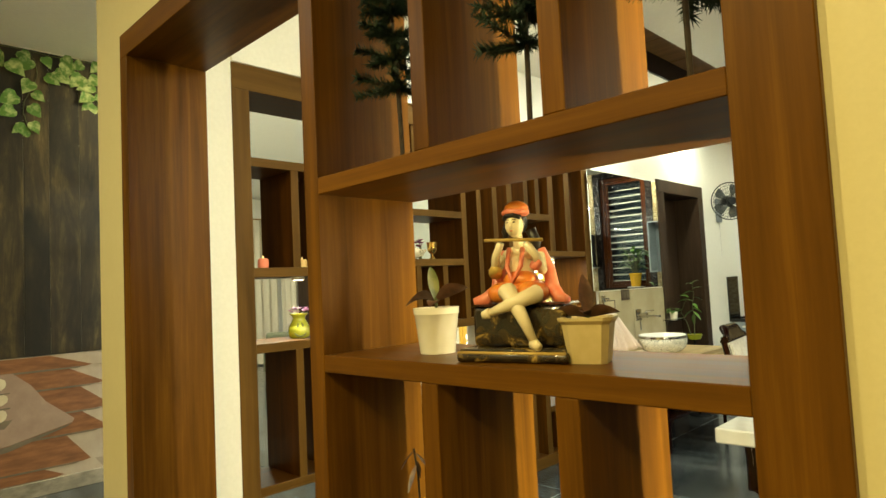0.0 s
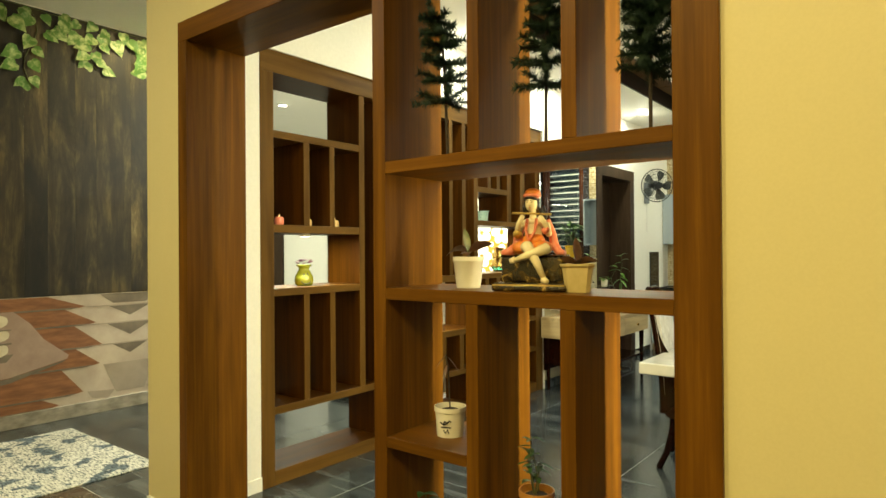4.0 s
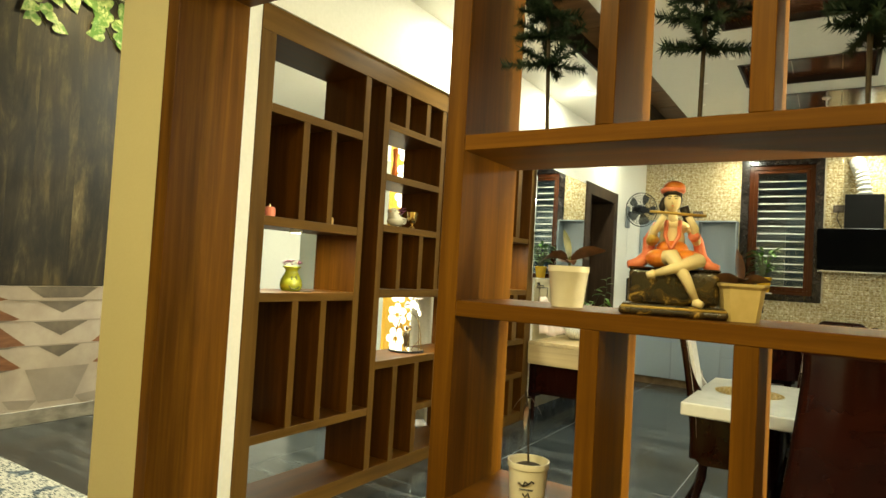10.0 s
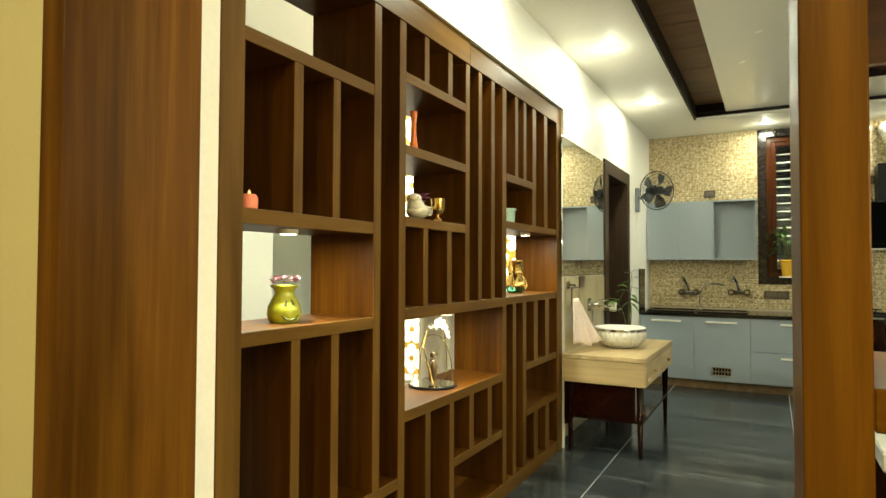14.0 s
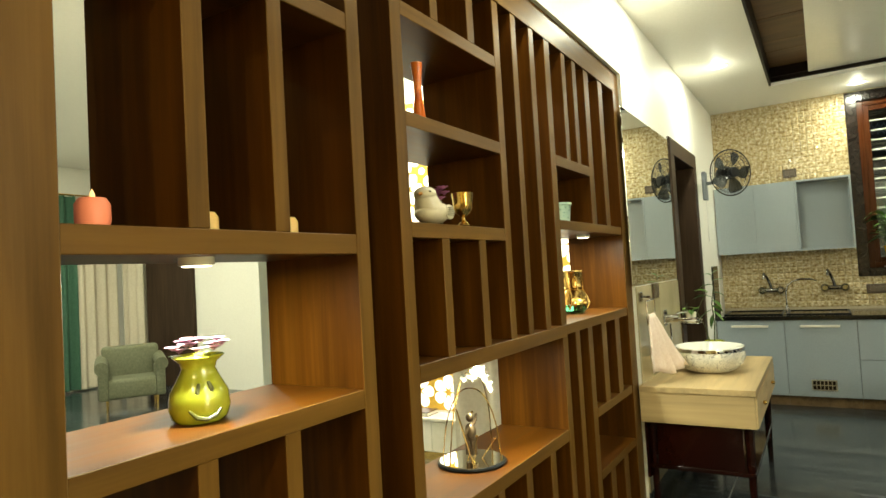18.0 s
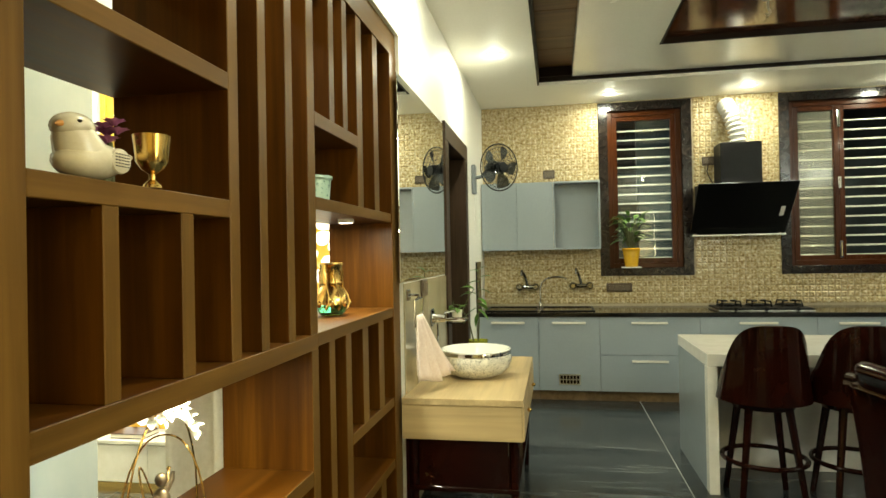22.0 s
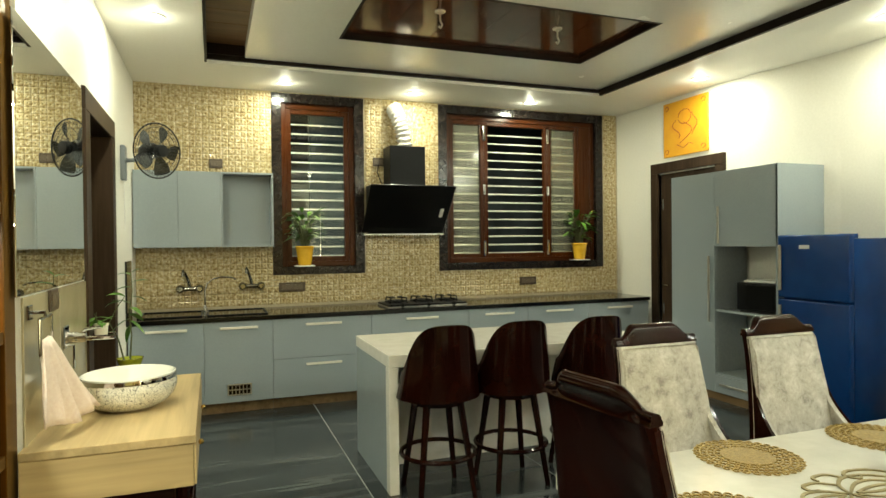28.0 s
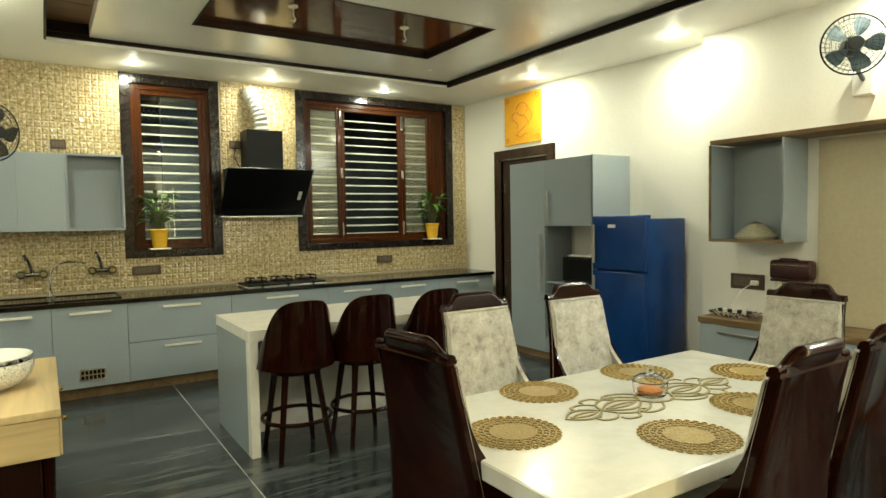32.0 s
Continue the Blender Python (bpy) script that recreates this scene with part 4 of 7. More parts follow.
def bar_stool():
    s = thing("bar_stool", (-0.585, 5.55, 0), "dark mahogany bar stool with a curved shell back", "bar stool", "bar stools at the island")
    # shell: a bent, tapering sheet with thickness
    bm = bmesh.new()
    n, hgt = 28, 8
    def sheet(off):
        rows = []
        for j in range(hgt + 1):
            v = j / hgt
            row = []
            for i in range(n + 1):
                u = i / n * 2 - 1
                a = u * 1.62
                top = 0.392 * (0.26 + 0.74 * (0.5 + 0.5 * math.cos(math.pi * min(1.0, abs(u) ** 1.9))))
                z = 0.60 + v * (0.06 + top)
                r = 0.262 - off - 0.03 * v
                row.append(Vector((r * math.sin(a), -r * math.cos(a) * 0.95 - 0.02 * v, z)))
            rows.append(row)
        return rows
    A, B = sheet(0), sheet(0.022)
    va = [[bm.verts.new(p) for p in r] for r in A]
    vb = [[bm.verts.new(p) for p in r] for r in B]
    for g, flip in ((va, 1), (vb, -1)):
        for j in range(hgt):
            for i in range(n):
                q = (g[j][i], g[j][i + 1], g[j + 1][i + 1], g[j + 1][i])
                bm.faces.new(q[::flip])
    for i in range(n):
        bm.faces.new((va[hgt][i], va[hgt][i + 1], vb[hgt][i + 1], vb[hgt][i]))
        bm.faces.new((vb[0][i], vb[0][i + 1], va[0][i + 1], va[0][i]))
    for j in range(hgt):
        bm.faces.new((vb[j][0], va[j][0], va[j + 1][0], vb[j + 1][0]))
        bm.faces.new((va[j][n], vb[j][n], vb[j + 1][n], va[j + 1][n]))
    part("shell_back", bm, mahogany, s, smooth=True)
    part("seat", lathe(bmesh.new(), [(0, 0.60), (0.19, 0.60), (0.205, 0.62), (0.205, 0.66), (0.18, 0.69), (0, 0.695)], 28), mahogany, s, smooth=True)
    part("apron", lathe(bmesh.new(), [(0, 0.555), (0.17, 0.555), (0.18, 0.6), (0, 0.6)], 24), mahogany, s, smooth=True)
    for k in range(4):
        a = math.pi / 4 + k * math.pi / 2
        part("leg", tube(bmesh.new(), [(0.245 * math.cos(a), 0.245 * math.sin(a), 0), (0.15 * math.cos(a), 0.15 * math.sin(a), 0.58)], [0.017, 0.024], 8), mahogany, s, smooth=True)
    part("foot_ring", tube(bmesh.new(), [(0.228 * math.cos(a), 0.228 * math.sin(a), 0.25) for a in [2 * math.pi * k / 32 for k in range(32)]], 0.014, 8, True), mahogany, s, smooth=True)
    return s


st = bar_stool()
copy_thing(st, pose(-0.085, 5.555, 0))
copy_thing(st, pose(0.48, 5.555, 0))

# ================= dining table and chairs =================
tb = thing("dining_table", (0.21, 3.24, 0), "dining table with a thick white marble top", "table")
part("top", one_box(-1.01, 1.01, -0.545, 0.545, 0.695, 0.762, 0.006), quartz, tb, "thick white marble top")
for sx in (-0.62, 0.62):
    bm = bmesh.new()
    rings = []
    for z, w, d in ((0.0, 0.10, 0.28), (0.06, 0.10, 0.28), (0.12, 0.07, 0.2), (0.35, 0.06, 0.14), (0.6, 0.09, 0.24), (0.694, 0.12, 0.34)):
        rings.append([Vector((sx + w * math.cos(a), d * math.sin(a), z)) for a in [2 * math.pi * k / 16 for k in range(16)]])
    skin(bm, rings)
    part("pedestal", bm, mahogany, tb, "dark turned pedestal", True)
part("stretcher", one_box(-0.56, 0.56, -0.04, 0.04, 0.2, 0.28, 0.01), mahogany, tb)


def dining_chair(place, turn):
    """Faces +y before it is turned."""
    c = thing("dining_chair", place, "carved mahogany dining chair with beige velvet upholstery", "chair", "chairs round the dining table", turn)
    def back_y(z):
        return -0.245 - 0.115 * max(0.0, (z - 0.45) / 0.68) ** 1.4
    def half(z):
        return 0.203 + 0.06 * max(0.0, (0.98 - z) / 0.5) ** 1.2
    # back: polished outer panel, hollowed between raised edges
    bm = bmesh.new()
    rings = []
    for k in range(11):
        z = 0.36 + 0.678 * k / 10
        w, y = half(z), back_y(z)
        rings.append([Vector((-w, y, z)), Vector((w, y, z)), Vector((w, y - 0.026, z)), Vector((w * 0.9, y - 0.036, z)), Vector((w * 0.8, y - 0.026, z)),
                      Vector((0, y - 0.02, z)), Vector((-w * 0.8, y - 0.026, z)), Vector((-w * 0.9, y - 0.036, z)), Vector((-w, y - 0.026, z))])
    skin(bm, rings)
    part("back_shield", bm, mahogany, c, smooth=True, angle=70)
    # crest: low shoulders rising to a rolled middle that ends in two small scrolls
    bm = bmesh.new()
    rings = []
    def ease(q):
        q = min(1.0, max(0.0, q))
        return q * q * (3 - 2 * q)
    for i in range(49):
        u = i / 48 * 2 - 1
        rise, fat = ease((0.84 - abs(u)) / 0.36), ease((0.80 - abs(u)) / 0.34)
        rad = 0.010 + 0.011 * fat + 0.002 * ease((abs(u) - 0.88) / 0.1)
        top = 1.066 + 0.049 * rise
        y, yc, zc = back_y(1.06) - 0.006, -0.004 - 0.022 * fat, top - rad
        sec = [(0.020, 1.035), (0.021, 1.046)]
        sec += [(yc + (rad + 0.008 * (1 - k / 11)) * math.cos(q), zc + rad * math.sin(q)) for k, q in enumerate([-0.25 + 4.3 * j / 11 for j in range(12)])]
        sec += [(-0.021, 1.048), (-0.022, 1.035)]
        rings.append([Vector((u * 0.207, y + p, q)) for p, q in sec])
    skin(bm, rings)
    part("crest_rail", bm, mahogany, c, "carved crest rail", True, 75)
    bm = bmesh.new()
    rings = []
    for k in range(9):
        z = 0.47 + 0.565 * k / 8
        w = half(z) + 0.003
        y = back_y(z)
        e = 0.012 if k in (0, 8) else 0.028
        rings.append([Vector((-w, y + 0.002, z)), Vector((-w * 0.93, y + e, z)), Vector((w * 0.93, y + e, z)), Vector((w, y + 0.002, z))])
    skin(bm, rings)
    pad = part("back_pad", bm, velvet, c, "crushed beige velvet back pad", True)
    edge = [Vector(((half(z) - 0.006) * sx, back_y(z) + 0.018, z)) for sx, zs in ((-1, (0.5, 0.6, 0.7, 0.8, 0.9, 1.012)), (1, (1.012, 0.9, 0.8, 0.7, 0.6, 0.5))) for z in zs]
    edge[5:7] = [edge[5], Vector((edge[5].x * 0.93, edge[5].y, 1.028)), Vector((edge[6].x * 0.93, edge[6].y, 1.028)), edge[6]]
    part("piping", tube(bmesh.new(), edge, 0.0035, 6), velvet, pad, "thin velvet piping", True)
    # wings: side boards that sweep from the narrow top down to the front of the seat
    def front_y(z):
        if z < 0.46:
            return 0.205
        return back_y(z) + 0.008 + 0.46 * max(0.0, (0.93 - z) / 0.47) ** 3.0
    for sx in (-1, 1):
        rings = []
        for k in range(19):
            z = 0.335 + 0.69 * k / 18
            x0, x1 = sx * (half(z) - 0.014), sx * (half(z) + 0.002)
            cut = 0.05 * max(0.0, (0.39 - z) / 0.055) ** 2
            rings.append([Vector((x0, back_y(z) - 0.02 + cut, z)), Vector((x1, back_y(z) - 0.02 + cut, z)), Vector((x1, front_y(z) - cut, z)), Vector((x0, front_y(z) - cut, z))])
        bm = skin(bmesh.new(), rings)
        bmesh.ops.recalc_face_normals(bm, faces=bm.faces)
        wing = part("wing", bm, mahogany, c, "curved dark wooden side board", True, 30)
        rings = []
        for k in range(12):
            z = 0.48 + 0.40 * k / 11
            x0, x1 = sx * (half(z) - 0.034), sx * (half(z) - 0.015)
            rings.append([Vector((x0, back_y(z), z)), Vector((x1, back_y(z), z)), Vector((x1, front_y(z) - 0.001, z)), Vector((x0, front_y(z) - 0.008, z))])
        bm = skin(bmesh.new(), rings)
        bmesh.ops.recalc_face_normals(bm, faces=bm.faces)
        part("lining", bm, velvet, wing, "beige velvet lining", True, 40)
    part("seat_frame", one_box(-0.225, 0.225, -0.225, 0.225, 0.37, 0.43, 0.012, 2), mahogany, c)
    bm = one_box(-0.255, 0.255, -0.22, 0.225, 0.431, 0.495, 0.03, 3)
    part("seat", bm, velvet, c, "beige velvet seat pad", True)
    for sx in (-1, 1):
        pts = [(sx * 0.19, 0.19, 0.37), (sx * 0.205, 0.205, 0.28), (sx * 0.19, 0.19, 0.12), (sx * 0.205, 0.215, 0.0)]
        part("front_leg", tube(bmesh.new(), pts, [0.03, 0.028, 0.018, 0.022], 10), mahogany, c, smooth=True)
        pts = [(sx * 0.185, -0.2, 0.43), (sx * 0.185, -0.21, 0.25), (sx * 0.19, -0.25, 0.1), (sx * 0.195, -0.30, 0.0)]
        part("rear_leg", tube(bmesh.new(), pts, [0.026, 0.024, 0.02, 0.02], 10), mahogany, c, smooth=True)
    return c


ch = dining_chair((-0.10, 3.785, 0), 180)
ch.scale = (1, 1, 1.055)
for x, y, tn in ((0.605, 3.785, 180), (-0.575, 3.40, -83), (1.18, 3.29, 90), (-0.05, 2.82, 0), (0.54, 2.84, 0)):
    copy_thing(ch, pose(x, y, 0, 0, 0, tn))

# ================= tall unit, refrigerator, sideboard =================
tc = thing("tall_cabinet", (2.617, 6.545, 0), "tall blue-grey cabinet with an open oven niche", "kitchen cabinet")
D, DS = XR - 2.615 - 0.002, 3.165 - 2.615
part("plinth", one_box(0.03, D, -0.65, 0.64, 0, 0.08), ledge_wood, tc)
part("body", one_box(0.021, D, 0.062, 0.645, 0.08, 2.18, 0.001), laminate_in, tc)
part("side_panel", one_box(0.0, DS, -0.65, -0.63, 0.08, 2.182, 0.001), laminate, tc)
part("top_box", one_box(0.021, DS - 0.02, -0.63, 0.06, 1.47, 2.18, 0.001), laminate_in, tc)
part("back_panel", one_box(DS - 0.02, DS, -0.63, 0.06, 0.08, 1.47), laminate_in, tc)
for z in (0.245, 0.85):
    part("niche_shelf", one_box(0.021, DS - 0.02, -0.63, 0.06, z, z + 0.02, 0.001), laminate, tc)
part("base_box", one_box(0.021, D - 0.02, -0.63, 0.06, 0.08, 0.245, 0.001), laminate_in, tc)
d1 = part("door", one_box(0, 0.02, 0.062, 0.645, 0.082, 2.18, 0.0015), laminate, tc)
part("handle", one_box(-0.03, -0.018, 0.10, 0.122, 0.75, 1.38, 0.003), steel, d1, "long steel handle")
d2 = part("door", one_box(0, 0.02, -0.648, 0.06, 1.472, 2.18, 0.0015), laminate, tc)
part("handle", one_box(-0.03, -0.018, -0.02, 0.002, 1.50, 1.85, 0.003), steel, d2, "steel handle")
d3 = part("drawer", one_box(0, 0.02, -0.648, 0.06, 0.082, 0.243, 0.0015), laminate, tc)
part("handle", one_box(-0.03, -0.018, -0.34, -0.02, 0.155, 0.177, 0.003), steel, d3)
oven = thing("countertop_oven", (2.86, 6.2, 0.871), "black countertop oven with a white cloth in the cabinet niche", "oven")
part("body", one_box(-0.17, 0.2, -0.22, 0.21, 0.012, 0.27, 0.012, 2), black_metal, oven, smooth=True)
part("front", one_box(-0.178, -0.17, -0.2, 0.1, 0.03, 0.25, 0.003), black_glass, oven, "dark oven glass")
part("cloth", one_box(-0.15, 0.17, -0.19, 0.15, 0.271, 0.292, 0.01, 2), white_plastic, oven, "folded white cloth")
for s in (-1, 1):
    part("foot", one_box(-0.15, 0.18, s * 0.17 - 0.015, s * 0.17 + 0.015, 0, 0.012), black_metal, oven)

blue = base_mat("glossy_blue_enamel", (0.006, 0.05, 0.24), 0.25, spec=0.3, coat=0.1)
bvn = noise_tex(blue, coords(blue), 4, 2)
set_colour(blue, ramp(blue, bvn, [(0.3, (0.0015, 0.030, 0.15)), (0.7, (0.003, 0.042, 0.19))]))
fr = thing("refrigerator", (2.513, 5.495, 0), "deep blue two-door refrigerator", "refrigerator")
part("body", one_box(0.06, 0.60, -0.30, 0.31, 0.04, 1.535, 0.012, 2), blue, fr, smooth=True)
for nm, z0, z1 in (("freezer_door", 1.055, 1.566), ("main_door", 0.06, 1.045)):
    d = part(nm, one_box(0, 0.058, -0.305, 0.315, z0, z1, 0.014, 3), blue, fr, smooth=True)
    part("handle", one_box(-0.03, -0.012, 0.262, 0.288, z0 + 0.06 if nm == "freezer_door" else z1 - 0.40, z1 - 0.08 if nm == "freezer_door" else z1 - 0.05, 0.005), steel, d, "long steel handle")
part("badge", one_box(-0.004, 0, 0.02, 0.11, 1.455, 1.485, 0.001), white_plastic, fr, "small plain badge")
part("hinge_cover", one_box(0.03, 0.12, -0.29, -0.2, 1.536, 1.57, 0.004), blue, fr)
for sy in (-0.25, 0.25):
    part("foot", one_box(0.08, 0.45, sy - 0.02, sy + 0.02, 0, 0.04), black_metal, fr)

sb = thing("sideboard", (2.62, 3.35, 0), "low blue-grey sideboard with a brown wood top", "sideboard")
part("top", one_box(-0.015, XR - 2.622, -1.5, 1.36, 0.665, 0.715, 0.003), ledge_wood, sb, "brown wood top")
part("body", one_box(0.021, XR - 2.622, -1.49, 1.35, 0.08, 0.664, 0.001), laminate_in, sb)
part("plinth", one_box(0.05, XR - 2.63, -1.48, 1.34, 0, 0.08), ledge_wood, sb)
for k in range(4):
    a = 1.35 - 0.71 * k
    d = part("drawer", one_box(0, 0.02, a - 0.706, a - 0.002, 0.385, 0.66, 0.0015), laminate, sb)
    part("handle", one_box(-0.03, -0.018, a - 0.53, a - 0.18, 0.59, 0.612, 0.003), steel, d, "steel bar handle")
    part("drawer", one_box(0, 0.02, a - 0.706, a - 0.002, 0.085, 0.38, 0.0015), laminate, sb)
ledge = thing("wall_ledge", (2.68, 3.07, 2.135), "long brown-edged ledge on the wall above the sideboard", "shelf")
part("board", one_box(0, XR - 2.682, -1.6, 1.58, 0, 0.035, 0.002), ledge_wood, ledge)
ob_ = thing("open_wall_box", (2.68, 4.345, 1.34), "open blue-grey wall box under the ledge", "cabinet")
W = XR - 2.682
for nm, q in (("side_panel", (0, W, 0.292, 0.31, 0, 0.79)), ("side_panel", (0, W, -0.31, -0.292, 0, 0.79)), ("bottom_panel", (0, W, -0.292, 0.292, 0, 0.02)), ("back_panel", (W - 0.015, W, -0.292, 0.292, 0.02, 0.79))):
    part(nm, one_box(*q, 0.001), laminate, ob_)
part("edge", one_box(-0.006, 0, -0.312, 0.312, -0.002, 0.022, 0.001), ledge_wood, ob_, "brown front edge")
part("edge", one_box(-0.006, 0, 0.29, 0.312, 0.022, 0.792, 0.001), ledge_wood, ob_, "brown front edge")
beige_panel = speckled("beige_wall_panel", (0.52, 0.45, 0.3), (0.56, 0.49, 0.34), 30, 0.45)
pnl = thing("wall_panel", (XR, 2.65, 0.72), "beige panel on the wall under the ledge", "wall panel")
part("sheet", one_box(-0.014, -0.002, -1.2, 1.30, 0, 1.398, 0.001), beige_panel, pnl)

# yellow picture over the door
pic = thing("wall_picture", (XR, 7.42, 2.475), "orange-yellow wall picture with thin red line drawing", "picture")
canvas = speckled("orange_yellow_canvas", (0.80, 0.36, 0.008), (0.84, 0.42, 0.012), 8, 0.5)
red_ink = base_mat("red_ink", (0.45, 0.07, 0.02), 0.6)
part("canvas", one_box(-0.02, -0.002, -0.34, 0.34, 0, 0.61, 0.003), canvas, pic)
rnd = random.Random(5)
bm = bmesh.new()
def stroke(pts):
    tube(bm, [(-0.0215, y, z) for y, z in pts], 0.004, 4)
stroke([(0.10 * math.cos(a), 0.42 + 0.08 * math.sin(a)) for a in [k * 0.5 for k in range(13)]])
stroke([(0.02 - 0.13 * math.sin(k * 0.45), 0.36 - 0.028 * k) for k in range(9)])
stroke([(0.13 + 0.06 * math.sin(k * 0.8), 0.40 - 0.03 * k) for k in range(8)])
stroke([(-0.15 + 0.04 * math.cos(k * 0.9), 0.45 - 0.035 * k) for k in range(8)])
stroke([(-0.12 + 0.03 * k, 0.10 + 0.02 * math.sin(k)) for k in range(9)])
for cy, cz in ((0.28, 0.55), (-0.28, 0.55), (0.28, 0.06), (-0.28, 0.06)):
    stroke([(cy + 0.03 * math.cos(k * 0.9), cz + 0.025 * math.sin(k * 0.9)) for k in range(7)])
part("line_drawing", bm, red_ink, pic)

# ================= vanity corner =================
van = thing("washbasin_cabinet", (-2.58, 5.39, 0), "pale oak washbasin cabinet on dark legs", "vanity")
oak_x = wood("pale_oak_end_veneer", "x", (0.36, 0.26, 0.13), (0.45, 0.335, 0.17), (0.54, 0.415, 0.235), rough=(0.3, 0.45), fine=26)
part("drawer_box", one_box(0.001, 0.622, -0.662, 0.66, 0.535, 0.712, 0.002), oak_x, van)
# two dark sheets added to darken the space under the drawers
part("back_board", one_box(0.012, 0.028, -0.635, 0.63, 0.2, 0.533, 0.002), mahogany, van, "added dark sheet at the back under the drawers")
part("end_board", one_box(0.08, 0.545, -0.632, -0.618, 0.286, 0.533, 0.002), mahogany, van, "added dark sheet at the end under the drawers")
part("top", one_box(0.001, 0.63, -0.667, 0.665, 0.713, 0.747, 0.002), oak, van)
for a, b in ((-0.66, -0.016), (-0.012, 0.658)):
    d = part("drawer", one_box(0.623, 0.632, a, b, 0.54, 0.708, 0.001), oak, van)
    part("knob", ball(bmesh.new(), (0.645, (a + b) / 2, 0.62), 0.013, 0.013, 0.013, 12, 7), gold, d, smooth=True)
for y in (-0.60, 0.60):
    for x in (0.05, 0.575):
        part("leg", tube(bmesh.new(), [(x, y, 0), (x, y, 0.534)], [0.016, 0.028], 8), mahogany, van, smooth=True)
part("lower_shelf", one_box(0.03, 0.60, -0.635, 0.63, 0.26, 0.285, 0.003), mahogany, van, "dark lower shelf")
floral = base_mat("floral_ceramic", (0.75, 0.72, 0.62), 0.12, coat=0.5)
fvv = coords(floral)
vine = ramp(floral, noise_tex(floral, fvv, 34, 3, 0.5, 3.4), [(0.475, (0, 0, 0)), (0.492, (1, 1, 1)), (0.512, (1, 1, 1)), (0.53, (0, 0, 0))])
bloom = node(floral, "ShaderNodeTexVoronoi", Scale=52.0)
link(floral, fvv, bloom.inputs["Vector"])
petal = ramp(floral, bloom.outputs["Distance"], [(0.15, (1, 1, 1)), (0.24, (0, 0, 0))])
drawn = blend(floral, 1.0, vine, petal, "LIGHTEN")
set_colour(floral, ramp(floral, drawn, [(0.0, (0.80, 0.78, 0.68)), (0.45, (0.45, 0.45, 0.38)), (0.9, (0.12, 0.13, 0.12))]))
basin_white = speckled("bright_basin_glaze", (0.82, 0.82, 0.77), (0.86, 0.86, 0.81), 8, 0.12, coat=0.4)
basin = thing("washbasin", (-2.265, 5.335, 0.748), "round ceramic washbasin with a dark floral pattern", "washbasin")
R = 0.216
part("bowl", lathe(bmesh.new(), [(0, 0), (0.10, 0), (0.135, 0.006), (0.175, 0.03), (0.203, 0.062), (R, 0.098), (R + 0.001, 0.120), (R - 0.004, 0.140)], 48), floral, basin, "floral patterned outside", True)
part("inside", lathe(bmesh.new(), [(R - 0.006, 0.160), (R - 0.004, 0.166), (R - 0.010, 0.168), (R - 0.022, 0.150), (R - 0.03, 0.12), (0.13, 0.045), (0.03, 0.03), (0, 0.03)], 48), basin_white, basin, "white glazed inside", True)
part("band", lathe(bmesh.new(), [(R - 0.006, 0.138), (R - 0.001, 0.139), (R - 0.001, 0.150), (R - 0.003, 0.160), (R - 0.008, 0.160)], 48), chrome, basin, "silver rim band", True)
# mirror with splashback under it
mir = thing("wall_mirror", (XL, 5.40, 1.342), "large frameless wall mirror above the washbasin", "mirror")
part("glass", one_box(0.002, 0.012, -0.69, 0.685, 0, 1.10, 0.004), mirror_mat, mir)
sp = thing("splashback", (XL, 5.40, 0.09), "polished beige tile splashback under the mirror", "splashback")
splash_mat = speckled("polished_beige_tile", (0.42, 0.36, 0.22), (0.50, 0.44, 0.29), 4, 0.1, coat=0.4)
for a, b in ((-0.60, 0.015), (0.018, 0.68)):
    for z0, z1 in ((0, 0.60), (0.603, 1.245)):
        part("tile", one_box(0.001, 0.010, a, b, z0, z1, 0.001), splash_mat, sp)
bt = thing("basin_tap", (XL + 0.012, 5.49, 1.08), "chrome wall-mounted basin tap with a long spout", "tap")
part("flange", one_box(0, 0.012, -0.05, 0.05, -0.05, 0.06, 0.004), chrome, bt)
part("barrel", tube(bmesh.new(), [(0.012, 0, 0), (0.095, 0, 0)], [0.028, 0.024], 16), chrome, bt, smooth=True)
part("spout", one_box(0.07, 0.225, -0.018, 0.018, -0.016, 0.004, 0.005, 2), chrome, bt)
part("lever", tube(bmesh.new(), [(0.07, 0, 0.02), (0.09, 0, 0.04), (0.16, 0, 0.048)], [0.012, 0.010, 0.007], 8), chrome, bt, smooth=True)
part("drain_pipe", tube(bmesh.new(), [(0.01, -0.06, -0.03), (0.05, -0.06, -0.03), (0.05, -0.06, -0.14)], 0.007, 8), chrome, bt, smooth=True)
cs = thing("corner_shelf", (XL + 0.012, 6.15, 0.985), "small chrome wall shelf with a glass plate", "shelf")
part("plate", one_box(0.0, 0.13, -0.13, 0.10, 0, 0.008, 0.002), clear_glass, cs)
part("rail", tube(bmesh.new(), [(0.0, -0.13, 0.02), (0.13, -0.13, 0.02), (0.13, 0.1, 0.02), (0.0, 0.1, 0.02)], 0.005, 6), chrome, cs)
hook = thing("towel_ring", (XL + 0.012, 4.85, 1.271), "square chrome towel holder", "towel holder")
part("rose", one_box(0, 0.012, -0.03, 0.03, -0.03, 0.03, 0.003), chrome, hook)
part("arm", tube(bmesh.new(), [(0.01, 0, 0), (0.06, 0, 0), (0.06, 0, -0.02)], 0.008, 8), chrome, hook)
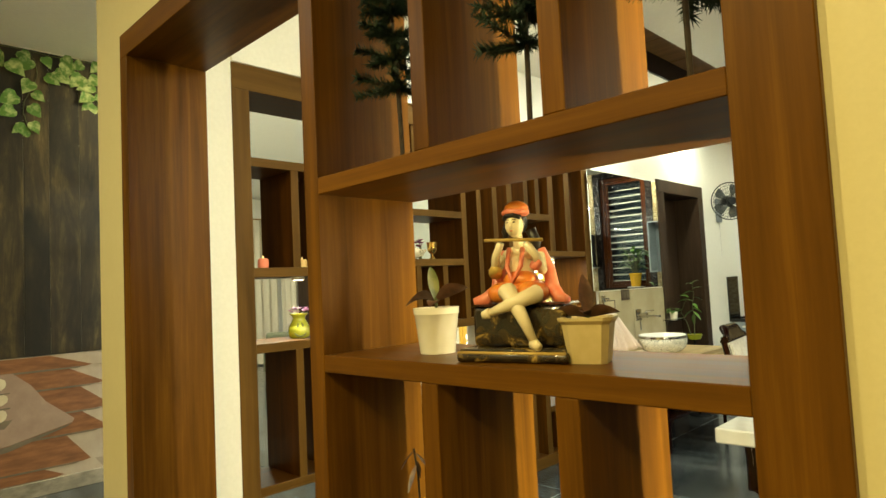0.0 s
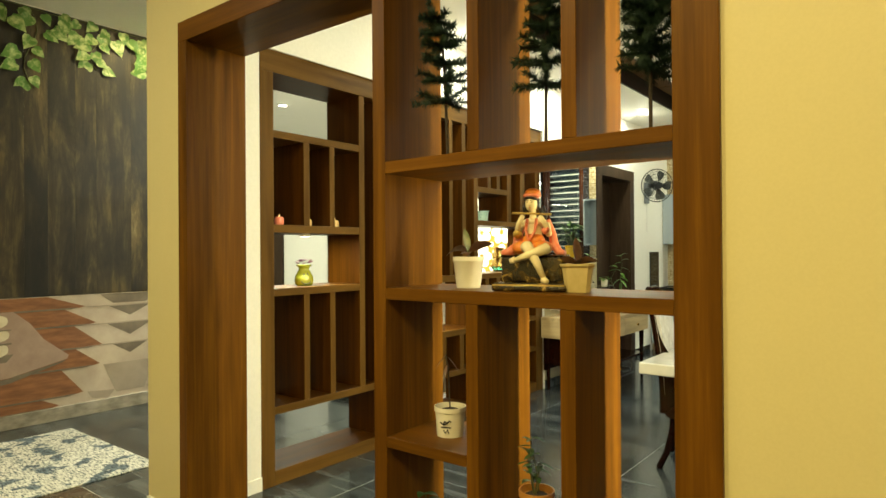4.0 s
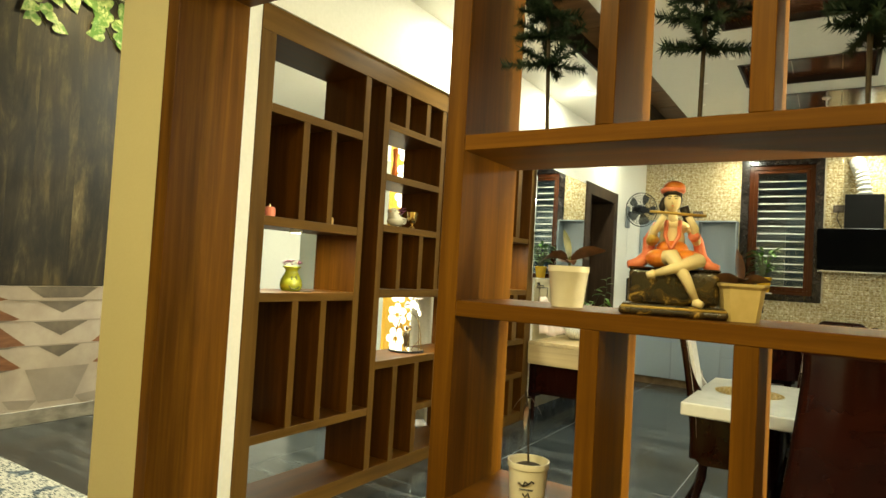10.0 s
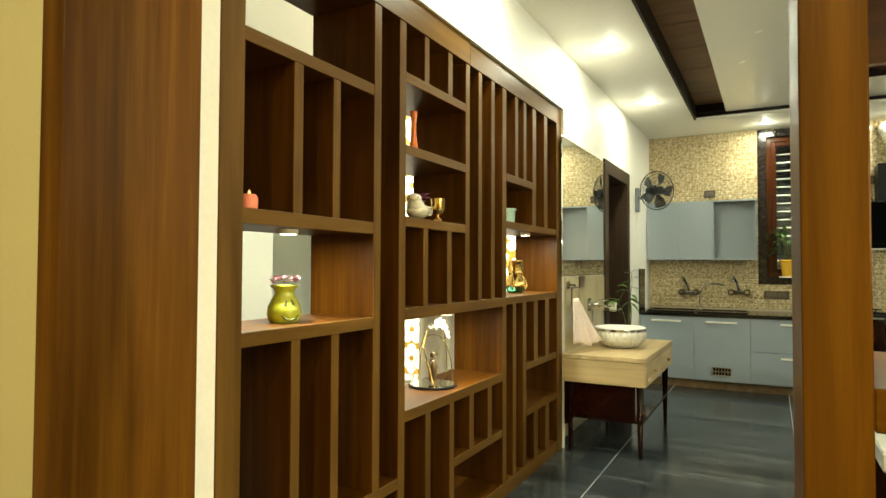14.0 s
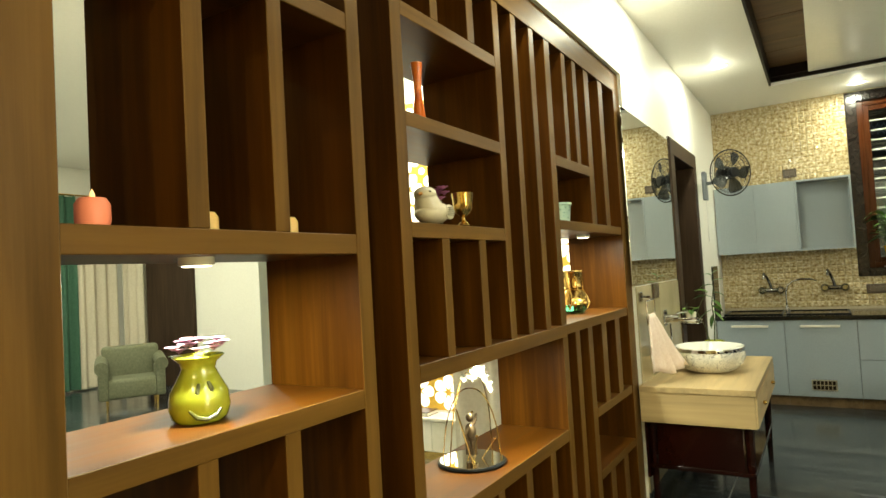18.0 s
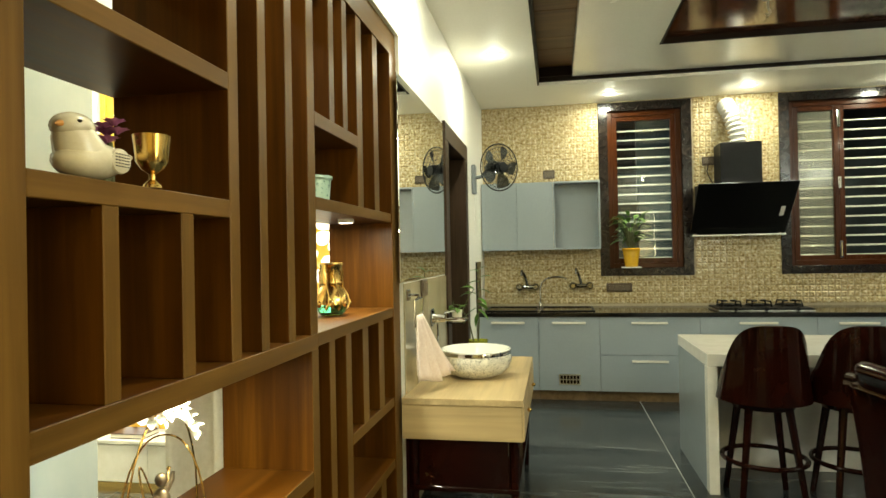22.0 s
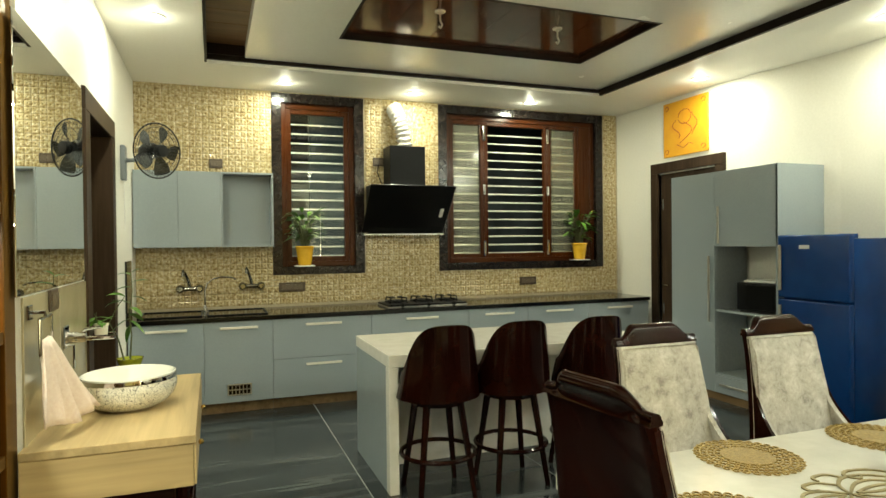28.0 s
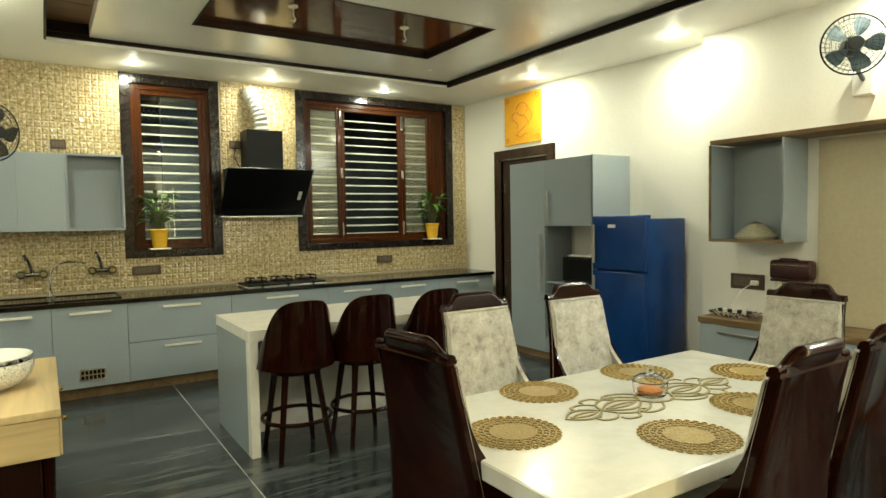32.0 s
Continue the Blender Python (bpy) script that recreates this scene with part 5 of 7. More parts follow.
part("bar", tube(bmesh.new(), [(0.06, -0.09, -0.02), (0.06, 0.10, -0.02), (0.06, 0.10, -0.16), (0.06, -0.09, -0.16), (0.06, -0.09, -0.02)], 0.006, 8), chrome, hook)
towel_mat = speckled("pale_pink_cotton", (0.72, 0.58, 0.50), (0.78, 0.66, 0.58), 70, 0.9, bump_s=0.5)
tw = thing("hand_towel", (XL + 0.05, 4.845, 0.79), "pale pink hand towel hanging from the holder", "towel")
bm = bmesh.new()
rows = []
for j in range(11):
    v = j / 10
    z = 0.375 - 0.36 * v
    wd = 0.07 + 0.115 * v ** 0.7
    row = []
    for i in range(17):
        u = i / 16 * 2 - 1
        fold = 0.018 * math.sin(u * 11 + v * 2) * (0.4 + v)
        row.append(bm.verts.new((fold + 0.02 + (0.02 + 0.12 * (u * 0.5 + 0.5)) * v, u * wd * 0.95 + 0.11 * v, z - 0.015 * math.cos(u * 4) * v)))
    rows.append(row)
for a, b in zip(rows, rows[1:]):
    for i in range(16):
        bm.faces.new((a[i], a[i + 1], b[i + 1], b[i]))
o = part("cloth", bm, towel_mat, tw, smooth=True, angle=180)
md = o.modifiers.new("thick", "SOLIDIFY")
md.thickness = 0.007

# ================= things on the display unit =================
def blend_mesh(name, pieces, parent=None):
    """One mesh of several materials, from (bmesh, material) pieces."""
    me = bpy.data.meshes.new(name)
    big = bmesh.new()
    mats = []
    for bm, mat in pieces:
        if mat not in mats:
            mats.append(mat)
        bmesh.ops.recalc_face_normals(bm, faces=bm.faces)
        for f in bm.faces:
            f.material_index, f.smooth = mats.index(mat), True
        tmp = bpy.data.meshes.new("tmp")
        bm.to_mesh(tmp)
        bm.free()
        big.from_mesh(tmp)
        bpy.data.meshes.remove(tmp)
    big.to_mesh(me)
    big.free()
    for m_ in mats:
        me.materials.append(m_)
    return new(name, me)


US = 1.2875
skin_m = speckled("painted_cream_figure", (0.76, 0.64, 0.38), (0.82, 0.71, 0.46), 15, 0.28, coat=0.3)
orange_m = speckled("painted_orange_cloth", (0.60, 0.13, 0.02), (0.72, 0.25, 0.03), 40, 0.35)
coral_m = speckled("painted_coral_scarf", (0.62, 0.14, 0.07), (0.70, 0.24, 0.13), 30, 0.35)
hair_m = base_mat("painted_black_hair", (0.012, 0.009, 0.007), 0.3)
rock_m = base_mat("dark_gilded_base", (0.02, 0.012, 0.005), 0.25, coat=0.4)
rn = noise_tex(rock_m, coords(rock_m), 26, 4, 0.6, 1.0)
set_colour(rock_m, ramp(rock_m, rn, [(0.42, (0.012, 0.008, 0.004)), (0.58, (0.05, 0.03, 0.008)), (0.7, (0.36, 0.23, 0.05))]))
gilt = speckled("gilt_paint", (0.45, 0.29, 0.06), (0.55, 0.38, 0.1), 30, 0.35, metal=0.3)


def limb(pts, radii, seg=12):
    return tube(bmesh.new(), pts, radii, seg)


pieces = [
    (one_box(-0.125, 0.125, -0.075, 0.075, 0, 0.022, 0.008, 2), rock_m),
    (limb([(-0.12, -0.072, 0.0205), (0.12, -0.072, 0.0205)], 0.0035, 6), gilt),
    (one_box(-0.118, 0.118, -0.068, 0.068, 0.022, 0.028, 0.002), rock_m),
    (one_box(-0.105, 0.108, -0.03, 0.066, 0.028, 0.118, 0.012, 2), rock_m),
    (one_box(-0.107, 0.110, -0.032, 0.067, 0.112, 0.120, 0.004), rock_m),
    (ball(bmesh.new(), (0.0, 0.02, 0.142), 0.062, 0.045, 0.032), orange_m),
    (ball(bmesh.new(), (-0.005, 0.022, 0.19), 0.031, 0.023, 0.054), skin_m),
    (ball(bmesh.new(), (-0.005, 0.024, 0.226), 0.043, 0.021, 0.020), skin_m),
    (limb([(-0.005, 0.02, 0.235), (-0.006, 0.016, 0.275)], [0.0125, 0.0105]), skin_m),
    (ball(bmesh.new(), (-0.008, 0.008, 0.291), 0.0205, 0.023, 0.028), skin_m),
    (ball(bmesh.new(), (-0.007, 0.020, 0.296), 0.0235, 0.022, 0.027), hair_m),
    (ball(bmesh.new(), (-0.008, 0.016, 0.318), 0.031, 0.031, 0.013), coral_m),
    (ball(bmesh.new(), (-0.005, 0.016, 0.326), 0.027, 0.027, 0.018), orange_m),
    (limb([(0.02, 0.03, 0.28), (0.03, 0.035, 0.25), (0.032, 0.03, 0.22)], [0.012, 0.011, 0.005]), hair_m),
    (limb([(-0.048, 0.022, 0.222), (-0.056, 0.0, 0.185), (-0.044, -0.02, 0.222), (-0.026, -0.030, 0.250)], [0.0125, 0.0115, 0.009, 0.008]), skin_m),
    (limb([(0.040, 0.022, 0.222), (0.052, 0.004, 0.190), (0.046, -0.016, 0.222), (0.030, -0.028, 0.248)], [0.0125, 0.0115, 0.009, 0.008]), skin_m),
    (limb([(-0.062, -0.034, 0.259), (0.07, -0.030, 0.251)], 0.0036, 8), gilt),
    (limb([(-0.035, 0.0, 0.14), (-0.005, -0.052, 0.148), (0.028, -0.062, 0.095), (0.052, -0.064, 0.042)], [0.023, 0.019, 0.0135, 0.008]), skin_m),
    (limb([(0.035, 0.0, 0.14), (0.056, -0.045, 0.140), (0.0, -0.066, 0.118), (-0.045, -0.060, 0.103)], [0.023, 0.0185, 0.013, 0.008]), skin_m),
    (limb([(0.050, -0.062, 0.040), (0.066, -0.072, 0.033)], [0.012, 0.008]), skin_m),
    (limb([(-0.045, -0.060, 0.103), (-0.062, -0.062, 0.098)], [0.012, 0.008]), skin_m),
    (ball(bmesh.new(), (-0.034, -0.012, 0.143), 0.034, 0.036, 0.024), orange_m),
    (ball(bmesh.new(), (0.034, -0.012, 0.143), 0.034, 0.036, 0.024), orange_m),
    (limb([(-0.042, 0.035, 0.235), (-0.06, 0.03, 0.19), (-0.06, 0.02, 0.15), (-0.085, 0.0, 0.128), (-0.108, -0.01, 0.124)], [0.01, 0.016, 0.018, 0.016, 0.01]), coral_m),
    (limb([(0.040, 0.035, 0.235), (0.058, 0.03, 0.19), (0.066, 0.024, 0.15), (0.085, 0.01, 0.128), (0.105, 0.0, 0.123)], [0.01, 0.013, 0.015, 0.014, 0.01]), coral_m),
    (limb([(-0.02, 0.0, 0.24), (-0.022, -0.012, 0.20), (-0.008, -0.02, 0.165), (0.01, -0.012, 0.20), (0.012, 0.0, 0.24)], 0.0055, 8), coral_m),
    (ball(bmesh.new(), (-0.0155, -0.0125, 0.295), 0.0036, 0.002, 0.0014, 8, 6), hair_m),
    (ball(bmesh.new(), (-0.0005, -0.0125, 0.295), 0.0036, 0.002, 0.0014, 8, 6), hair_m),
    (limb([(-0.020, -0.0105, 0.300), (-0.0155, -0.0125, 0.3015), (-0.011, -0.0135, 0.300)], 0.0009, 5), hair_m),
    (limb([(-0.005, -0.0135, 0.300), (-0.0005, -0.0125, 0.3015), (0.004, -0.0105, 0.300)], 0.0009, 5), hair_m),
    (ball(bmesh.new(), (-0.008, -0.0115, 0.2765), 0.004, 0.002, 0.0015, 8, 6), coral_m),
    (ball(bmesh.new(), (-0.008, -0.0150, 0.286), 0.0024, 0.0032, 0.005, 8, 6), skin_m),
    (limb([(-0.028, -0.002, 0.305), (-0.018, -0.011, 0.310), (-0.002, -0.012, 0.310), (0.012, -0.003, 0.305)], 0.005, 8), hair_m),
    (ball(bmesh.new(), (-0.004, 0.018, 0.168), 0.040, 0.034, 0.026), orange_m),
    (limb([(-0.026, 0.016, 0.298), (-0.033, 0.014, 0.278), (-0.030, 0.010, 0.258)], [0.008, 0.009, 0.004]), hair_m),
    (limb([(-0.05, -0.012, 0.186), (-0.054, -0.004, 0.192)], 0.0155, 10), gilt),
    (limb([(0.047, -0.008, 0.198), (0.043, -0.016, 0.204)], 0.0135, 10), coral_m),
]
fig = blend_mesh("figurine", pieces)
fig.matrix_world = pose(-0.49, 0.93, US, 0, 0, 14)
tagged(fig, "painted flute player figurine seated on a dark gilded base", "figurine")


def leafy(owner, seed, n, h0, h1, spread, ll, lw, mat, z0, stems=4):
    rnd = random.Random(seed)
    bm, bs = bmesh.new(), bmesh.new()
    for s in range(stems):
        a = rnd.uniform(0, 6.28)
        tip = Vector((spread * 0.5 * math.cos(a), spread * 0.5 * math.sin(a), z0 + rnd.uniform(h0, h1)))
        root = Vector((0.01 * math.cos(a), 0.01 * math.sin(a), z0))
        midp = (root + tip) / 2 + Vector((rnd.uniform(-0.012, 0.012), rnd.uniform(-0.012, 0.012), 0))
        tube(bs, [root, midp, tip], [0.0032, 0.0026, 0.0016], 5)
        for k in range(n // stems):
            t = rnd.uniform(0.3, 1.0)
            p = root.lerp(midp, t * 2) if t < 0.5 else midp.lerp(tip, t * 2 - 1)
            b = rnd.uniform(0, 6.28)
            leaf(bm, p, (math.cos(b), math.sin(b), rnd.uniform(-0.1, 0.7)), ll * rnd.uniform(0.7, 1.2), lw * rnd.uniform(0.8, 1.15), rnd.uniform(0.1, 0.5), 4)
    part("stem", bs, stem_mat, owner)["kind"] = "stuff"
    part("foliage", bm, mat, owner, smooth=True)["kind"] = "stuff"


leaf_olive = speckled("olive_green_leaf", (0.06, 0.072, 0.014), (0.15, 0.145, 0.04), 30, 0.4)
p1 = thing("potted_plant", (-0.775, 0.955, US), "white pot with a young bronze-leaved plant", "plant")
pot(p1, [(0, 0), (0.044, 0), (0.055, 0.095), (0.057, 0.097), (0.058, 0.113), (0.054, 0.113), (0.05, 0.09), (0, 0.09)], white_glaze, "white pot with a thick rim", 28, (0.05, 0.1))
bm = bmesh.new()
leaf(bm, (0.0, 0, 0.13), (-0.25, 0.1, 1), 0.10, 0.03, 0.1, 8)
part("upright_leaf", bm, leaf_olive, p1, "green upright leaf", True)
bm = bmesh.new()
leaf(bm, (0.005, 0, 0.13), (1, 0.1, 0.75), 0.12, 0.038, 0.35, 8, 0.9)
leaf(bm, (-0.005, 0, 0.13), (-1, -0.5, 0.9), 0.10, 0.038, 0.75, 8, -0.9)
leaf(bm, (0, 0, 0.125), (-0.75, 0.6, 0.5), 0.09, 0.034, 0.5, 8, 0.8)
leaf(bm, (0, 0, 0.12), (0.5, -0.8, 0.6), 0.075, 0.03, 0.6, 8)
part("foliage", bm, leaf_purple, p1, smooth=True)
part("stem", tube(bmesh.new(), [(0, 0, 0.09), (0.003, 0, 0.14)], 0.004, 6), stem_mat, p1)

p2 = thing("potted_plant", (-0.335, 0.945, US), "flared square beige pot with a small bronze-leaved plant", "plant")
p2.scale = (0.88, 0.88, 0.9)
square_pot = speckled("beige_wave_pot", (0.50, 0.39, 0.16), (0.57, 0.45, 0.21), 20, 0.45)
bm = bmesh.new()
rings = []
for z, w in ((0, 0.042), (0.03, 0.046), (0.06, 0.05), (0.085, 0.053), (0.093, 0.060), (0.1, 0.061), (0.1, 0.054), (0.085, 0.048)):
    c = w * 0.72
    rings.append([Vector((x, y, z)) for x, y in ((-c, -w), (c, -w), (w, -c), (w, c), (c, w), (-c, w), (-w, c), (-w, -c))])
skin(bm, rings)
part("pot", turned(bm, Matrix.Rotation(radians(20), 4, "Z")), square_pot, p2, "square pot with embossed waves")
part("soil", lathe(bmesh.new(), [(0, 0.085), (0.042, 0.086), (0.02, 0.092), (0, 0.093)], 12), soil_mat, p2)
bm = bmesh.new()
leaf(bm, (0, 0, 0.10), (-0.15, 0.1, 1), 0.10, 0.036, 0.05)
leaf(bm, (0, 0, 0.10), (-1, -0.3, 0.55), 0.11, 0.038, 0.5, 8, -0.9)
leaf(bm, (0, 0, 0.10), (1, 0.2, 0.6), 0.085, 0.034, 0.4, 8, 0.9)
leaf(bm, (0, 0, 0.10), (0.3, -0.9, 0.7), 0.06, 0.028, 0.4, 8)
part("foliage", bm, leaf_purple, p2, smooth=True)
part("stem", tube(bmesh.new(), [(0, 0, 0.085), (0, 0, 0.105)], 0.004, 6), stem_mat, p2)

p3 = thing("potted_plant", (-0.868, 0.96, 0.734), "white pot with a black bird motif and a withered plant", "plant")
pt = pot(p3, [(0, 0), (0.05, 0), (0.056, 0.09), (0.06, 0.092), (0.06, 0.108), (0.055, 0.108), (0.052, 0.085), (0, 0.085)], white_glaze, "white pot with a black bird motif", 28, (0.052, 0.095))
bm = bmesh.new()
def on_pot(a, z, r=0.0545):
    rr = r + 0.006 * z / 0.09 - 0.002
    return Vector((rr * math.sin(a), -rr * math.cos(a), z))
for pts in ([(-0.35, 0.058), (-0.1, 0.05), (0.15, 0.056), (0.3, 0.066), (0.42, 0.06)], [(-0.1, 0.05), (0.0, 0.064), (0.15, 0.056)], [(-0.3, 0.04), (0.4, 0.04)], [(-0.1, 0.03), (0.02, 0.02), (0.15, 0.033), (0.25, 0.018)]):
    tube(bm, [on_pot(a + 0.3, z, 0.0558) for a, z in pts], 0.0026, 5)
part("bird_motif", bm, hair_m, pt)
part("stem", tube(bmesh.new(), [(0, 0, 0.09), (-0.004, 0, 0.16), (-0.008, 0, 0.24), (-0.02, 0, 0.3)], 0.003, 5), bark_mat, p3)
bm = bmesh.new()
for a, z in ((0.4, 0.29), (2.2, 0.27), (3.6, 0.3), (5.0, 0.26)):
    leaf(bm, (-0.012, 0, z), (math.cos(a), math.sin(a), -0.9), 0.06, 0.014, 0.3, 4)
part("withered_leaves", bm, leaf_purple, p3, smooth=True)

p4 = thing("potted_plant", (-0.487, 0.935, 0.501), "orange-brown pot with a small leafy shrub", "plant")
pot(p4, [(0, 0), (0.046, 0), (0.056, 0.098), (0.06, 0.1), (0.06, 0.122), (0.055, 0.122), (0.052, 0.1), (0, 0.1)], orange_glaze, "orange-brown pot", 26, (0.052, 0.108))
leafy(p4, 4, 36, 0.10, 0.21, 0.06, 0.045, 0.018, leaf_dark, 0.105, 4)
p5 = thing("potted_plant", (-0.90, 0.945, 0.051), "bushy dark green plant in a brown pot", "plant")
pot(p5, [(0, 0), (0.06, 0), (0.078, 0.16), (0.082, 0.17), (0.075, 0.17), (0.07, 0.14), (0, 0.14)], orange_glaze, "", 22, (0.07, 0.15))
leafy(p5, 9, 84, 0.16, 0.40, 0.2, 0.06, 0.036, leaf_dark, 0.15, 7)
p6 = thing("potted_plant", (-0.165, 0.945, 0.051), "thin seedling with pale green leaves in a pot", "plant")
pot(p6, [(0, 0), (0.05, 0), (0.06, 0.13), (0.064, 0.14), (0.058, 0.14), (0.05, 0.12), (0, 0.12)], white_glaze, "", 22, (0.05, 0.125))
part("stem", tube(bmesh.new(), [(0, 0, 0.12), (0.004, 0, 0.35), (0, 0, 0.53)], 0.0035, 5), stem_mat, p6)
bm = bmesh.new()
for a, u in ((0.2, 0.25), (2.9, 0.3), (1.4, 0.8), (4.6, 0.4), (5.5, 0.1), (3.6, 0.9)):
    leaf(bm, (0, 0, 0.53), (math.cos(a), math.sin(a), u), 0.085, 0.026, 0.5)
part("foliage", bm, leaf_green, p6, smooth=True)


def fir(x, lean, seed, height, sparse, label):
    rnd = random.Random(seed)
    t = thing("artificial_fir", (x, 0.94, 1.757), label, "artificial plant", "small artificial firs on the shelf")
    top = Vector((lean, 0, height))
    axis = [Vector((0, 0, 0)), Vector((lean * 0.1, 0, height * 0.45)), Vector((lean * 0.25, 0, height * 0.75)), top]
    part("trunk", tube(bmesh.new(), axis, [0.006, 0.006, 0.005, 0.002], 6), bark_mat, t)
    part("foot", lathe(bmesh.new(), [(0, 0), (0.03, 0), (0.024, 0.006), (0, 0.01)], 10), bark_mat, t)
    def along(s):
        s *= 3
        i = min(2, int(s))
        return axis[i].lerp(axis[i + 1], s - i)
    def needles(bm, p0, p1, n, ln):
        d = (p1 - p0).normalized()
        o1 = d.orthogonal().normalized()
        o2 = d.cross(o1)
        for k in range(n):
            s = k / n
            p = p0.lerp(p1, s)
            for q in range(5):
                a = rnd.uniform(0, 6.28)
                v = (d * 0.55 + o1 * math.cos(a) + o2 * math.sin(a)).normalized() * ln * rnd.uniform(0.7, 1.2)
                w = v.cross(d).normalized() * 0.0022
                vs = [bm.verts.new(p - w), bm.verts.new(p + w), bm.verts.new(p + v)]
                bm.faces.new(vs)
                w2 = v.cross(w).normalized() * 0.0022
                bm.faces.new([bm.verts.new(p - w2), bm.verts.new(p + w2), bm.verts.new(p + v)])
    tiers = [0.26, 0.36, 0.47, 0.58, 0.68, 0.77] if sparse else [0.24 + 0.055 * k for k in range(13)]
    for z in tiers:
        for k in range(7 if sparse else 8):
            a = rnd.uniform(0, 6.28) if not sparse else 6.28 * k / 7 + rnd.uniform(-0.4, 0.4)
            L = (0.115 if sparse else 0.10) * (1.12 - z) * rnd.uniform(0.8, 1.2) + 0.02
            p0 = along(z)
            p1 = p0 + Vector((math.cos(a) * L, math.sin(a) * L, rnd.uniform(-0.01, 0.03)))
            bm = tube(bmesh.new(), [p0, (p0 + p1) / 2 + Vector((0, 0, -0.006)), p1], 0.0016, 3)
            needles(bm, p0, p1, 24, 0.026)
            part("branch", bm, needle_mat, t)
    bm = bmesh.new()
    needles(bm, along(0.70), top, 60, 0.02)
    part("tip", bm, needle_mat, t)
    return t


fir(-0.855, -0.10, 1, 0.64, True, "small artificial fir with sparse branches and a bent top")
fir(-0.445, 0.035, 2, 0.60, True, "small artificial fir with sparse tiers of branches")
fir(-0.095, 0.0, 3, 0.62, False, "small artificial fir with dense branches")

# ================= things on the partition =================
coral_wax = glow("coral_wax", (0.75, 0.22, 0.12), 0.12)
ivory_wax = glow("ivory_wax", (0.78, 0.52, 0.18), 0.15)
flame_m = glow("led_flame", (1.0, 0.62, 0.25), 1.2)
def candle(x, y, mat, label):
    c = thing("led_candle", (x, y, 1.596), label, "candle", "flameless candles on the shelf")
    part("body", lathe(bmesh.new(), [(0, 0), (0.026, 0), (0.029, 0.012), (0.029, 0.040), (0.022, 0.051), (0.012, 0.049), (0, 0.047)], 20), mat, c, smooth=True)
    part("flame", lathe(bmesh.new(), [(0, 0.047), (0.005, 0.053), (0.004, 0.06), (0, 0.068)], 10), flame_m, c, "plastic flame", True)
candle(-2.66, 1.545, coral_wax, "coral red flameless candle on the teak shelf")
candle(-2.745, 1.84, ivory_wax, "ivory flameless candle on the teak shelf")
candle(-2.745, 2.085, ivory_wax, "ivory flameless candle on the teak shelf")

lime = speckled("lime_green_glaze", (0.30, 0.33, 0.02), (0.36, 0.39, 0.035), 10, 0.18, coat=0.6)
v = thing("oil_burner_vase", (-2.735, 1.80, 1.202), "lime green ceramic vase with a cut-out smiling face", "vase")
v.scale = (0.95, 0.95, 0.87)
prof = [(0, 0), (0.05, 0), (0.06, 0.01), (0.066, 0.035), (0.062, 0.07), (0.045, 0.105), (0.036, 0.125), (0.04, 0.14), (0.056, 0.155), (0.054, 0.158), (0.036, 0.142), (0.03, 0.12), (0, 0.12)]
vb = part("body", lathe(bmesh.new(), prof, 32), lime, v, smooth=True)
bm = bmesh.new()
face_dir = math.atan2(-0.45, 1.0)
def on_vase(a, z):
    r = 0.0665 if z < 0.05 else (0.066 - 0.0195 * ((z - 0.035) / 0.07))
    return Vector(((r) * math.cos(face_dir + a), (r) * math.sin(face_dir + a), z))
# the shade inside the cut-out eyes and mouth, laid on as dark lime strips
for pts, r in (([(-0.22, 0.095), (-0.30, 0.075), (-0.2, 0.062)], 0.007), ([(0.18, 0.098), (0.24, 0.08), (0.26, 0.066)], 0.007), ([(-0.55, 0.036), (-0.3, 0.018), (0.0, 0.013), (0.3, 0.02), (0.5, 0.034)], 0.0055)):
    tube(bm, [on_vase(a, z) for a, z in pts], [r * 0.5] + [r] * (len(pts) - 2) + [r * 0.5], 8)
part("face_openings", bm, base_mat("shaded_lime", (0.06, 0.066, 0.006), 0.4), vb, "cut-out face, the shade in its openings laid on as dark strips")
petal_m = speckled("lilac_petal", (0.50, 0.22, 0.42), (0.78, 0.55, 0.68), 40, 0.6)
bm = bmesh.new()
rnd = random.Random(3)
for k in range(15):
    a, r = rnd.uniform(0, 6.28), rnd.uniform(0.01, 0.058)
    c = Vector((r * math.cos(a), r * math.sin(a), 0.162 + rnd.uniform(0, 0.03)))
    for q in range(9):
        b = 6.28 * q / 9
        leaf(bm, c, (math.cos(b), math.sin(b), 0.9), 0.027, 0.017, 0.3, 3)
part("flowers", bm, petal_m, v, "lilac cloth flowers", True)
bm = bmesh.new()
for a in (0.5, 2.0, 4.0):
    leaf(bm, (0.03 * math.cos(a), 0.03 * math.sin(a), 0.155), (math.cos(a), math.sin(a), 0.4), 0.035, 0.018)
part("foliage", bm, leaf_green, v, smooth=True)

orange_gl = speckled("orange_glass", (0.5, 0.09, 0.01), (0.62, 0.15, 0.02), 20, 0.12, coat=0.5)
b = thing("bud_vase", (-2.635, 2.565, 1.969), "slender orange bud vase", "vase")
part("body", lathe(bmesh.new(), [(0, 0), (0.022, 0), (0.02, 0.02), (0.013, 0.07), (0.013, 0.12), (0.019, 0.18), (0.016, 0.18), (0.01, 0.12), (0, 0.1)], 18), orange_gl, b, smooth=True)

